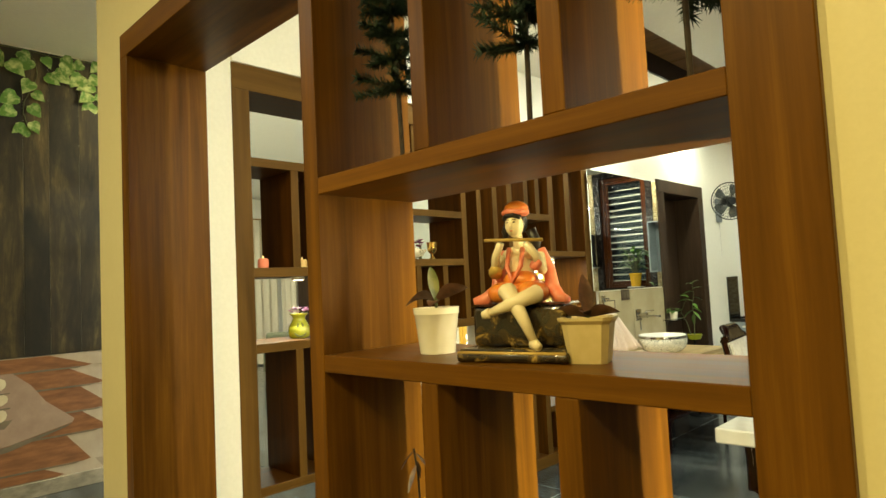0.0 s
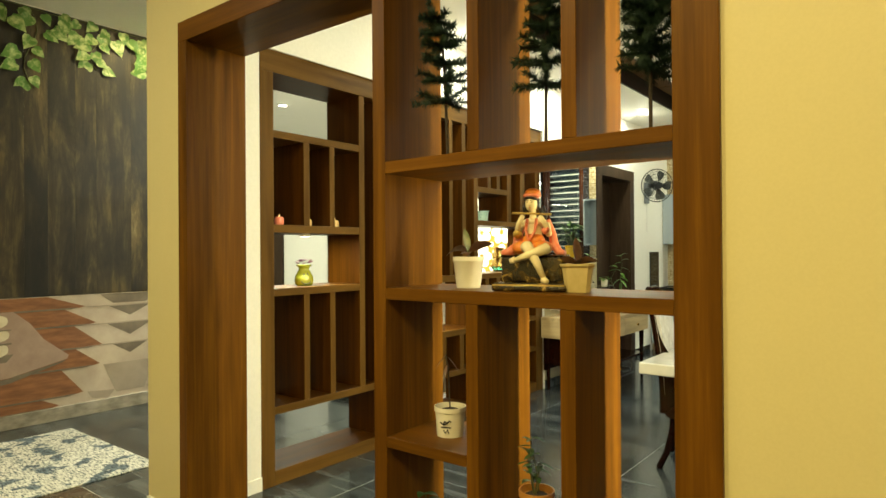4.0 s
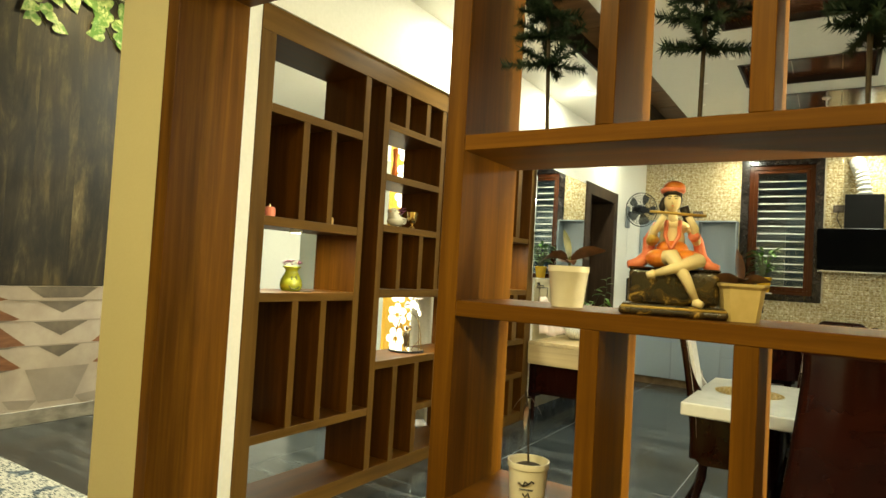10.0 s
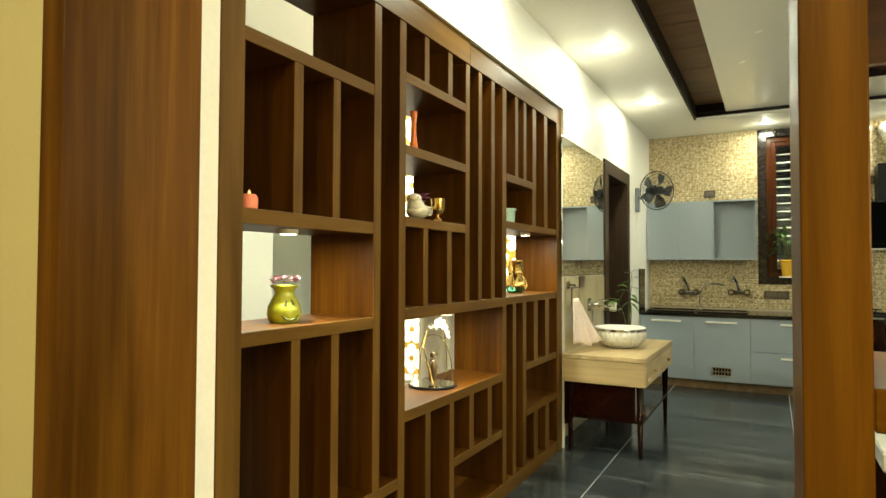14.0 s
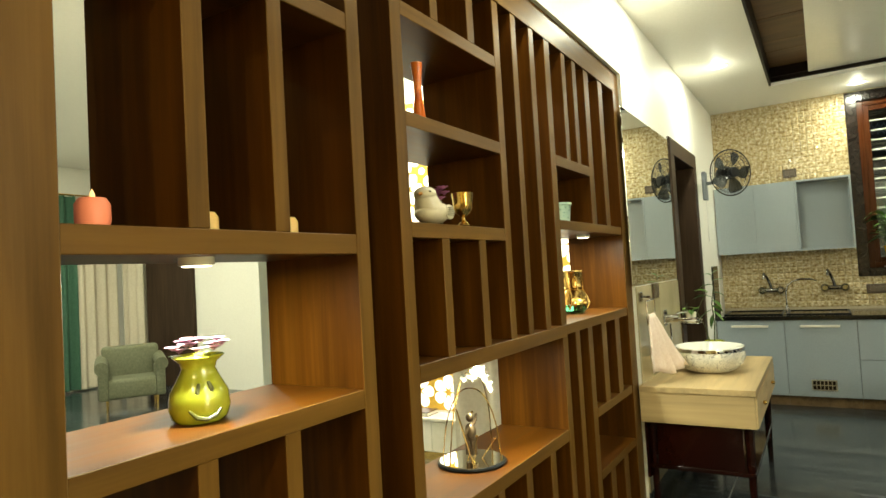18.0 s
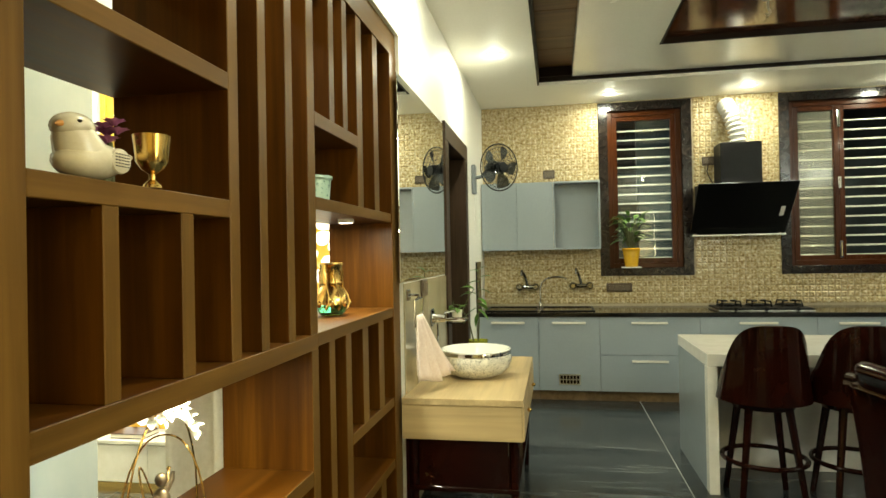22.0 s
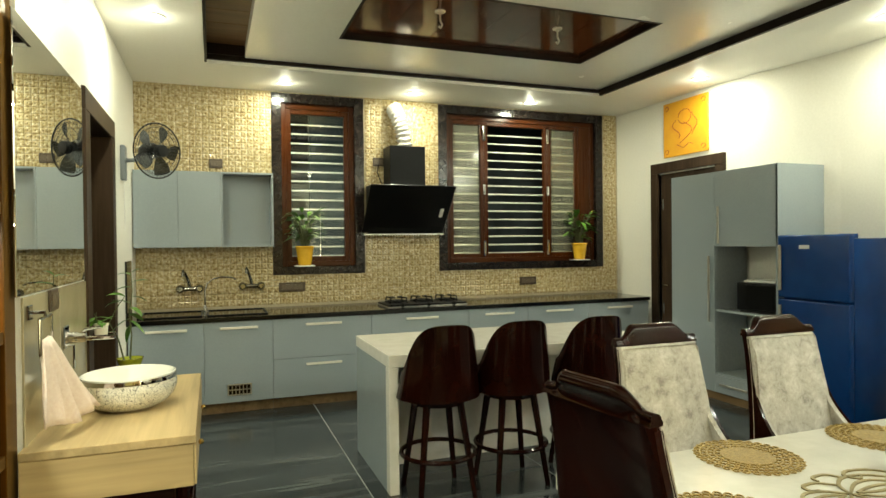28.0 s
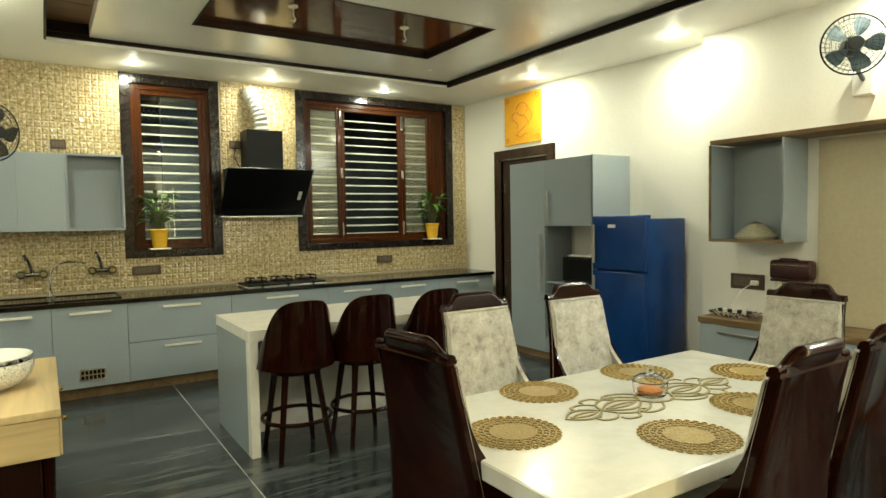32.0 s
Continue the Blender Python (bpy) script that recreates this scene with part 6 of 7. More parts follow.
bird_glaze = speckled("cream_bird_glaze", (0.50, 0.45, 0.33), (0.58, 0.53, 0.40), 30, 0.25, coat=0.3)
bird = thing("ceramic_bird", (-2.64, 2.62, 1.64), "cream ceramic bird with a patterned wing", "ornament")
bird.scale = (1.15, 1.14, 0.82)
part("body", turned(ball(bmesh.new(), (0, 0, 0), 0.048, 0.062, 0.045, 22, 12), Matrix.Translation((0, 0, 0.046)) @ Matrix.Rotation(radians(8), 4, "X")), bird_glaze, bird, smooth=True)
part("neck", tube(bmesh.new(), [(0, -0.015, 0.06), (0, -0.03, 0.095), (0, -0.032, 0.11)], [0.042, 0.034, 0.03], 16), bird_glaze, bird, smooth=True)
head_ = part("head", ball(bmesh.new(), (0, -0.034, 0.115), 0.032, 0.034, 0.032, 18, 10), bird_glaze, bird, smooth=True)
part("beak", tube(bmesh.new(), [(0.005, -0.064, 0.114), (0.007, -0.078, 0.11)], [0.008, 0.001], 8), orange_glaze, head_)
part("eye", ball(bmesh.new(), (0.027, -0.05, 0.122), 0.004, 0.004, 0.004, 8, 6), hair_m, head_)
part("tail", tube(bmesh.new(), [(0, 0.05, 0.05), (0, 0.08, 0.065), (0, 0.098, 0.075)], [0.022, 0.016, 0.008], 10), bird_glaze, bird, smooth=True)
wing = part("wing", turned(lathe(bmesh.new(), [(0, 0), (0.03, 0), (0.028, 0.004), (0, 0.006)], 20, sy=0.8), Matrix.Translation((0.043, 0.018, 0.046)) @ Matrix.Rotation(radians(90), 4, "Y")), bird_glaze, bird, smooth=True)
bm = bmesh.new()
for k in range(5):
    for q in range(5):
        box(bm, 0.0485, 0.0498, 0.002 + 0.007 * q, 0.006 + 0.007 * q, 0.032 + 0.007 * k, 0.0345 + 0.007 * k)
part("wing_pattern", bm, hair_m, wing, "dark dotted pattern")
fl = thing("flower_bunch", (-2.67, 2.71, 1.64), "small bunch of purple cloth flowers behind the bird", "flowers")
plum_m = speckled("plum_petal", (0.20, 0.05, 0.15), (0.36, 0.12, 0.28), 40, 0.7)
bm = bmesh.new()
for k in range(9):
    a, r = rnd.uniform(0, 6.28), rnd.uniform(0, 0.03)
    c = Vector((r * math.cos(a), r * math.sin(a), rnd.uniform(0.08, 0.12)))
    for q in range(8):
        bq = 6.28 * q / 8
        leaf(bm, c, (math.cos(bq), math.sin(bq), 0.8), 0.03, 0.018, 0.2, 3)
part("petals", bm, plum_m, fl, smooth=True)
part("stem", tube(bmesh.new(), [(0, 0, 0), (0.005, 0, 0.09)], [0.012, 0.006], 6), stem_mat, fl)
gob = thing("goblet", (-2.61, 2.765, 1.64), "small gold glass goblet", "goblet")
gob.scale = (1.12, 1.12, 1.1)
part("cup", lathe(bmesh.new(), [(0, 0), (0.019, 0), (0.016, 0.006), (0.006, 0.016), (0.006, 0.026), (0.02, 0.036), (0.029, 0.05), (0.031, 0.075), (0.034, 0.1), (0.031, 0.1), (0.027, 0.06), (0, 0.045)], 20), gold, gob, smooth=True)

mint = speckled("mint_print_ceramic", (0.35, 0.5, 0.42), (0.05, 0.14, 0.1), 60, 0.3, lo=0.55, hi=0.6)
mc = thing("planter_cup", (-2.66, 3.79, 1.701), "mint green printed ceramic cup", "cup")
mc.scale = (1.1, 1.1, 0.88)
part("body", lathe(bmesh.new(), [(0, 0), (0.05, 0), (0.055, 0.085), (0.06, 0.088), (0.06, 0.1), (0.054, 0.1), (0.048, 0.03), (0, 0.03)], 24), mint, mc, smooth=True)

glass_green = clear("sea_green_glass", (0.35, 0.75, 0.62), 0.02, 1.45)
gv = thing("gilded_vase", (-2.775, 4.25, 1.223), "sea green glass vase with heavy gold ornament", "vase")
vb = part("body", lathe(bmesh.new(), [(0, 0), (0.045, 0), (0.07, 0.025), (0.078, 0.06), (0.07, 0.095), (0.052, 0.125), (0.046, 0.14), (0.05, 0.2), (0.044, 0.2), (0.04, 0.14), (0.06, 0.09), (0.066, 0.06), (0.05, 0.02), (0, 0.012)], 32), glass_green, gv, "sea green glass body", True)
part("gold_belly", lathe(bmesh.new(), [(0.0796, 0.052), (0.0805, 0.062), (0.0725, 0.097), (0.054, 0.127), (0.047, 0.138), (0.046, 0.137), (0.0525, 0.126), (0.071, 0.096), (0.079, 0.062)], 32), gold, gv, "gilded upper body", True)
part("collar", lathe(bmesh.new(), [(0.047, 0.14), (0.056, 0.146), (0.053, 0.155), (0.053, 0.222), (0.058, 0.23), (0.054, 0.238), (0.046, 0.238), (0.046, 0.16)], 28), gold, gv, "gold collar", True)
bm = bmesh.new()
for k in range(8):
    a = 6.283 * k / 8
    pts = [(0.072, 0.03), (0.081, 0.06), (0.072, 0.095), (0.054, 0.127), (0.054, 0.2)]
    tube(bm, [(r * math.cos(a + 0.25 * math.sin(i)), r * math.sin(a + 0.25 * math.sin(i)), z) for i, (r, z) in enumerate(pts)], 0.0045, 6)
    ball(bm, (0.079 * math.cos(a + 0.4), 0.079 * math.sin(a + 0.4), 0.055), 0.012, 0.012, 0.016, 8, 6)
part("gold_tracery", bm, gold, gv, "gold relief tracery", True)
part("foot", lathe(bmesh.new(), [(0, -0.0005), (0.048, -0.0005), (0.05, 0.008), (0.045, 0.012), (0, 0.012)], 24), gold, gv, smooth=True)

stand = thing("orchid_stand", (-2.775, 3.015, 0.762), "round mirror tray with gold wire arches and white flowers", "ornament")
part("tray", lathe(bmesh.new(), [(0, 0.0), (0.128, 0), (0.132, 0.006), (0.128, 0.012), (0, 0.012)], 40), black_metal, stand, smooth=True)
part("mirror_plate", lathe(bmesh.new(), [(0, 0.0125), (0.122, 0.0125), (0.122, 0.0145), (0, 0.0145)], 40), mirror_mat, stand, "mirror plate")
def arch(a, r, h, lean, bend=0.62):
    """A wire arch over the tray: both feet on its rim, the top leaning aside."""
    pts = []
    for i in range(17):
        q = i / 8 - 1
        up = max(0.0, 1 - abs(q) ** 2.4) ** bend
        side = lean * up
        pts.append(Vector((r * q * math.cos(a) - side * math.sin(a), r * q * math.sin(a) + side * math.cos(a), 0.014 + h * up)))
    part("wire", tube(bmesh.new(), pts, 0.0026, 6), gold, stand)
    return pts


bloom_arch = arch(1.35, 0.122, 0.335, -0.02)
arch(0.25, 0.115, 0.26, 0.03)
arch(2.15, 0.105, 0.19, 0.05, 0.8)
for x, y, h in ((0.05, -0.05, 0.10), (-0.03, 0.07, 0.15), (0.07, 0.03, 0.07)):
    part("sprig", tube(bmesh.new(), [(x * 0.5, y * 0.5, 0.014), (x * 0.9, y * 0.9, 0.014 + h * 0.6), (x * 1.2, y * 1.2, 0.014 + h)], 0.0022, 6), gold, stand)
    part("bead", ball(bmesh.new(), (x * 1.2, y * 1.2, 0.018 + h), 0.006, 0.006, 0.006, 10, 6), gold, stand, smooth=True)
orchid_m = speckled("white_petal", (0.72, 0.70, 0.60), (0.82, 0.80, 0.72), 30, 0.6)
for k in range(9):
    bm = bmesh.new()
    c = bloom_arch[5 + k] + Vector((0.008 * (k % 3), 0.006 * (k % 2), 0.006 - 0.008 * (k % 2)))
    for q in range(5):
        bq = 6.28 * q / 5 + k
        leaf(bm, c, (0.7, math.cos(bq), math.sin(bq)), 0.030, 0.024, 0.2, 4)
    ball(bm, c + Vector((0.006, 0, 0)), 0.005, 0.005, 0.005, 8, 5)
    part("blossom", bm, orchid_m, stand, "white cloth blossom", True)
bronze = base_mat("dark_bronze", (0.12, 0.085, 0.05), 0.35, 0.8)
bm = bmesh.new()
ball(bm, (0, 0, 0.10), 0.024, 0.02, 0.035, 12, 8)
ball(bm, (0, 0, 0.155), 0.016, 0.016, 0.018, 12, 8)
tube(bm, [(-0.012, 0, 0.015), (-0.01, 0, 0.08)], [0.012, 0.014], 8)
tube(bm, [(0.014, 0, 0.015), (0.01, 0, 0.08)], [0.012, 0.014], 8)
tube(bm, [(0.0, 0.02, 0.12), (0.0, 0.045, 0.14), (0.0, 0.05, 0.16)], [0.009, 0.007, 0.005], 6)
tube(bm, [(0.0, -0.02, 0.12), (0.0, -0.04, 0.10), (0.0, -0.03, 0.08)], [0.009, 0.007, 0.005], 6)
stat = part("statuette", bm, bronze, None, smooth=True)
stat.matrix_world = pose(-2.775, 3.015, 0.7625 + 0.0135)
tagged(stat, "small dark bronze statuette on the mirror tray", "statuette")


def puck(y, z, x=-2.70, power=13.0):
    p = thing("puck_light", (x, y, z), "small round light under the teak shelf", "spotlight", "puck lights under shelves")
    part("ring", lathe(bmesh.new(), [(0, 0), (0.036, 0), (0.036, -0.016), (0.03, -0.018), (0.03, -0.016), (0, -0.016)], 20), white_plastic, p, smooth=True)
    part("face", lathe(bmesh.new(), [(0, -0.0165), (0.029, -0.0165), (0.029, -0.0195), (0, -0.0195)], 20), lamp_face_warm, p, "glowing face")
    lamp("AREA", (x, y, z - 0.024), power, NEUTRAL, 0.055)


puck(1.78, 1.545)
puck(4.25, 1.655)
puck(3.03, 1.168)

# ================= dining table ware =================
rattan = speckled("gold_woven_rattan", (0.20, 0.13, 0.032), (0.40, 0.28, 0.09), 90, 0.4, metal=0.25, bump_s=0.7)
def placemat(x, y):
    m_ = thing("placemat", (x, y, 0.7622), "round golden openwork placemat with a scalloped edge", "placemat", "placemats on the dining table")
    part("disc", lathe(bmesh.new(), [(0, 0), (0.085, 0), (0.087, 0.003), (0.085, 0.005), (0, 0.005)], 32), rattan, m_)
    bm = bmesh.new()
    for R_, n_, r_ in ((0.098, 20, 0.013), (0.122, 25, 0.013), (0.147, 30, 0.0125), (0.168, 34, 0.0115)):
        for k in range(n_):
            a = 6.283 * k / n_
            c = Vector((R_ * math.cos(a), R_ * math.sin(a), 0.003))
            tube(bm, [c + Vector((r_ * math.cos(q), r_ * math.sin(q), 0)) for q in [6.283 * j / 8 for j in range(8)]], 0.0028, 4, True)
    for R_ in (0.0875, 0.110, 0.1345, 0.158):
        tube(bm, [(R_ * math.cos(q), R_ * math.sin(q), 0.003) for q in [6.283 * j / 48 for j in range(48)]], 0.0032, 4, True)
    part("openwork", bm, rattan, m_, "scalloped openwork border")["kind"] = "stuff"
    return m_
pm = placemat(-0.106, 3.638)
for x, y in ((-0.543, 3.285), (-0.056, 2.888), (0.53, 3.612), (0.98, 3.285), (0.49, 2.958)):
    copy_thing(pm, pose(x, y, 0.7622, 0, 0, x * 90))
run = thing("table_runner", (0.225, 3.275, 0.7622), "cut-out grey-gold lattice table runner", "table runner")
runner_m = speckled("grey_gold_felt", (0.17, 0.135, 0.055), (0.27, 0.22, 0.11), 60, 0.6)
def ribbon(pts, w):
    """A flat cut strip along a smooth line on the table."""
    fine = []
    for i in range(len(pts) - 1):
        p0, p1, p2, p3 = (Vector(pts[max(0, min(len(pts) - 1, j))]) for j in (i - 1, i, i + 1, i + 2))
        for k in range(5):
            q = k / 5
            fine.append(0.5 * ((2 * p1) + (p2 - p0) * q + (2 * p0 - 5 * p1 + 4 * p2 - p3) * q * q + (3 * p1 - p0 - 3 * p2 + p3) * q ** 3))
    fine.append(Vector(pts[-1]))
    rings = []
    for i, p in enumerate(fine):
        d = (fine[min(i + 1, len(fine) - 1)] - fine[max(i - 1, 0)]).normalized()
        n = Vector((-d.y, d.x)) * w * (0.55 + 0.45 * math.sin(math.pi * i / (len(fine) - 1)))
        rings.append([Vector((p.x + n.x, p.y + n.y, 0.0005)), Vector((p.x + n.x, p.y + n.y, 0.0045)), Vector((p.x - n.x, p.y - n.y, 0.0045)), Vector((p.x - n.x, p.y - n.y, 0.0005))])
    return part("scroll", skin(bmesh.new(), rings), runner_m, run)


SCROLLS = (
    [(0.0, 0.075), (0.06, 0.055), (0.10, 0.0)],
    [(0.03, 0.06), (0.09, 0.12), (0.17, 0.135), (0.21, 0.105), (0.185, 0.075), (0.16, 0.09)],
    [(0.07, 0.03), (0.14, 0.09), (0.23, 0.10), (0.30, 0.06), (0.33, 0.0)],
    [(0.10, 0.01), (0.17, 0.055), (0.245, 0.05), (0.33, 0.0)],
    [(0.12, 0.0), (0.20, 0.018), (0.30, 0.002)],
    [(0.30, 0.06), (0.35, 0.10), (0.41, 0.095), (0.42, 0.06), (0.39, 0.055)],
    [(0.33, 0.0), (0.39, 0.045), (0.46, 0.05), (0.53, 0.0)],
    [(0.35, 0.0), (0.42, 0.018), (0.50, 0.003)],
    [(0.23, 0.10), (0.26, 0.14), (0.32, 0.135), (0.33, 0.105)],
)
for sx in (-1, 1):
    for sy in (-1, 1):
        for line in SCROLLS:
            ribbon([(0.02 + sx * x, sy * y) for x, y in line], 0.0062)
jar_glass = clear("thin_jar_glass", (1, 1, 1), 0.0, 1.14)
jar = thing("candy_jar", (0.265, 3.315, 0.7625), "cut glass lidded jar with orange sweets", "jar")
part("bowl", lathe(bmesh.new(), [(0, 0), (0.065, 0), (0.072, 0.01), (0.078, 0.06), (0.074, 0.062), (0.068, 0.012), (0, 0.008)], 28), jar_glass, jar, smooth=True)
part("lid", lathe(bmesh.new(), [(0, 0.090), (0.046, 0.083), (0.074, 0.064), (0.079, 0.064), (0.08, 0.068), (0.05, 0.088), (0.014, 0.096), (0.01, 0.106), (0.018, 0.118), (0.01, 0.13), (0, 0.131)], 28), jar_glass, jar, "domed glass lid", True)
sweets = speckled("orange_sweets", (0.42, 0.13, 0.02), (0.6, 0.25, 0.06), 60, 0.6)
part("sweets", lathe(bmesh.new(), [(0, 0.0095), (0.052, 0.0135), (0.056, 0.026), (0.035, 0.034), (0, 0.031)], 20), sweets, jar, smooth=True)

# ================= things by the sideboard =================
tray = thing("snack_tray", (2.83, 4.52, 0.716), "long black and white patterned tray", "tray")
check = speckled("black_white_print", (0.02, 0.018, 0.016), (0.7, 0.66, 0.55), 45, 0.35, lo=0.48, hi=0.52)
bm = bmesh.new()
skin(bm, [[Vector((x * k, y * k, z)) for x, y in ((-0.09, -0.19), (0.09, -0.19), (0.12, 0), (0.09, 0.19), (-0.09, 0.19), (-0.12, 0))] for k, z in ((0.8, 0), (1.0, 0.04), (0.94, 0.04), (0.76, 0.008))])
part("dish", bm, check, tray)
for k in range(7):
    part("bottle_lid", lathe(bmesh.new(), [(0, 0.008), (0.018, 0.008), (0.018, 0.05), (0.012, 0.055), (0, 0.055)], 10, (0.0, -0.13 + 0.043 * k, 0)), white_plastic if k % 2 else hair_m, tray)
leather = speckled("dark_red_leather", (0.025, 0.006, 0.006), (0.05, 0.012, 0.011), 40, 0.35, bump_s=0.3)
bag = thing("leather_case", (2.93, 4.10, 1.04), "dark red leather case hanging on a key rack", "bag")
part("body", one_box(-0.05, 0.05, -0.165, 0.165, 0.0, 0.155, 0.03, 3), leather, bag, smooth=True)
part("strap", tube(bmesh.new(), [(-0.04, -0.1, 0.13), (-0.055, -0.06, 0.165), (-0.055, 0.06, 0.165), (-0.04, 0.1, 0.13)], 0.008, 6), leather, bag)
part("zip", one_box(-0.054, -0.05, -0.14, 0.14, 0.115, 0.121), gold, bag)
keys = thing("key_rack", (XR, 4.12, 0.95), "wall key rack with small hanging letters", "key rack")
part("board", one_box(-0.09, 0, -0.14, 0.16, 0.07, 0.088, 0.003), leather, keys)
for k in range(5):
    part("hanging_charm", one_box(-0.085, -0.07, -0.13 + 0.055 * k, -0.095 + 0.055 * k, 0.0 + 0.01 * (k % 2), 0.068, 0.003), gold if k % 2 else white_glaze, keys)
plugm = thing("charger", (XR - 0.018, 4.44, 0.985), "white charger plugged in with a hanging cable", "charger")
part("adapter", one_box(-0.035, 0, -0.03, 0.03, -0.02, 0.02, 0.006), white_plastic, plugm)
part("cable", tube(bmesh.new(), [(-0.03, 0.02, -0.01), (-0.07, 0.08, -0.06), (-0.1, 0.14, -0.16), (-0.12, 0.19, -0.26)], 0.004, 6), white_plastic, plugm)
straw = speckled("yellow_straw", (0.35, 0.24, 0.04), (0.5, 0.38, 0.1), 80, 0.8, bump_s=0.6)
cl = thing("wrapped_basket", (2.84, 4.345, 1.3615), "wrapped gift basket with a yellow bow in the wall box", "basket")
part("wrap", lathe(bmesh.new(), [(0, 0), (0.15, 0), (0.17, 0.02), (0.11, 0.08), (0.05, 0.12), (0, 0.125)], 14, sx=0.75), speckled("beige_net_wrap", (0.36, 0.33, 0.22), (0.5, 0.46, 0.33), 60, 0.4), cl, smooth=False)
bm = bmesh.new()
for k in range(40):
    a = rnd.uniform(0, 6.28)
    leaf(bm, (0, 0, 0.11), (math.cos(a), math.sin(a), rnd.uniform(0.1, 1.2)), rnd.uniform(0.04, 0.08), 0.008, 0.2, 3)
part("bow", bm, straw, cl, "yellow ribbon bow")

# potted plant in front of the basin door, on a stand behind the vanity
bp = thing("potted_plant", (-2.37, 6.30, 0), "slender potted plant with few oval leaves on a slim stand", "plant")
part("stand_pole", tube(bmesh.new(), [(0, 0, 0), (0, 0, 0.78)], 0.012, 8), black_metal, bp)
part("stand_base", lathe(bmesh.new(), [(0, 0), (0.11, 0), (0.1, 0.012), (0, 0.014)], 20), black_metal, bp)
part("pot", turned(lathe(bmesh.new(), [(0, 0), (0.06, 0), (0.08, 0.05), (0.074, 0.05), (0.06, 0.02), (0, 0.02)], 20), Matrix.Translation((0, 0, 0.78))), lime, bp, smooth=True)
STEM = [Vector(p) for p in ((0.0, 0.0, 0.80), (0.012, -0.01, 0.98), (0.0, 0.0, 1.12), (0.018, 0.01, 1.25), (0.012, 0.0, 1.36))]
BRANCH = [Vector(p) for p in ((-0.03, 0.0, 0.80), (-0.06, -0.02, 0.95), (-0.11, -0.03, 1.06), (-0.06, -0.05, 1.16), (-0.02, -0.04, 1.22))]
for line in (STEM, BRANCH):
    part("stem", tube(bmesh.new(), line, [0.006, 0.005, 0.004, 0.003, 0.002], 6), stem_mat, bp, smooth=True)
rnd = random.Random(21)
for k, (line, q, a, up) in enumerate([(STEM, 4.0, 0.2, 0.9), (STEM, 3.9, 2.6, 0.5), (STEM, 3.5, -0.4, 0.3), (STEM, 3.2, 3.4, 0.2), (STEM, 2.7, 0.3, 0.1), (STEM, 2.4, 2.8, 0.4), (STEM, 2.2, -1.0, 0.0),
                                      (STEM, 1.9, 0.8, -0.3), (STEM, 1.7, 3.0, -0.4), (STEM, 1.6, -0.3, -0.5), (STEM, 1.4, 1.8, -0.4), (BRANCH, 4.0, 3.0, 0.5), (BRANCH, 3.4, 3.6, 0.2), (BRANCH, 2.3, 2.9, -0.3), (BRANCH, 1.9, 3.8, 0.1)]):
    i = min(3, int(q))
    bm = bmesh.new()
    leaf(bm, line[i].lerp(line[i + 1], q - i), (math.cos(a), 0.6 * math.sin(a), up), rnd.uniform(0.085, 0.125), rnd.uniform(0.036, 0.05), rnd.uniform(0.2, 0.5), 7, rnd.uniform(-0.5, 0.5))
    part("leaf", bm, leaf_green, bp, smooth=True)
sp2 = thing("potted_plant", (XL + 0.075, 6.14, 0.9935), "small green plant in a white cup on the glass shelf", "plant")
pot(sp2, [(0, 0), (0.034, 0), (0.042, 0.08), (0.038, 0.08), (0.03, 0.06), (0, 0.06)], white_glaze, "white cup", 18, (0.035, 0.065))
leafy(sp2, 12, 12, 0.04, 0.10, 0.07, 0.085, 0.03, leaf_green, 0.06, 4)

# ================= foyer: printed mural, rug =================
MX = -5.33
mural = thing("wall_mural", (MX, 1.0, 0), "printed wall mural of old planks, stacked blocks and ivy", "mural")
old_wood = base_mat("printed_old_planks", (0.05, 0.035, 0.016), 0.55)
ov = coords(old_wood, (1, 1, 0.16))
on1 = noise_tex(old_wood, ov, 7, 8, 0.72, 0.5)
on2 = noise_tex(old_wood, coords(old_wood, (1, 1, 0.45)), 3.2, 5, 0.65, 0.4)
oc1 = ramp(old_wood, on1, [(0.34, (0.005, 0.0035, 0.0015)), (0.5, (0.036, 0.025, 0.010)), (0.62, (0.10, 0.075, 0.033)), (0.74, (0.27, 0.22, 0.12))])
oc2 = ramp(old_wood, on2, [(0.38, (0.07, 0.055, 0.035)), (0.60, (1.0, 0.95, 0.8))])
set_colour(old_wood, blend(old_wood, 0.9, oc1, oc2, "MULTIPLY"))
rnd = random.Random(11)
y = -2.6
while y < 1.6:
    w_ = rnd.uniform(0.16, 0.34)
    part("plank", one_box(0.0, 0.003, y + 0.0005, min(y + w_, 1.61) - 0.0005, 1.065, 3.49), old_wood, mural)
    y += w_
block_brown = speckled("printed_brown_block", (0.15, 0.058, 0.022), (0.25, 0.105, 0.042), 6, 0.6, stretch=(1, 1, 5))
block_pale = speckled("printed_pale_block", (0.36, 0.29, 0.23), (0.44, 0.37, 0.30), 5, 0.6)
block_shade = speckled("printed_grey_block", (0.11, 0.088, 0.066), (0.17, 0.135, 0.10), 6, 0.6)
block_mid = speckled("printed_mid_grey_block", (0.25, 0.205, 0.165), (0.31, 0.255, 0.205), 5, 0.6)
block_rose = speckled("printed_rose_cushion", (0.27, 0.185, 0.15), (0.33, 0.235, 0.19), 7, 0.6)


def flat(pts, mat, lift, name="block"):
    bm = bmesh.new()
    skin(bm, [[Vector((lift, yy - 1.0, zz)) for yy, zz in pts], [Vector((lift + 0.001, yy - 1.0, zz)) for yy, zz in pts]])
    return part(name, bm, mat, mural)


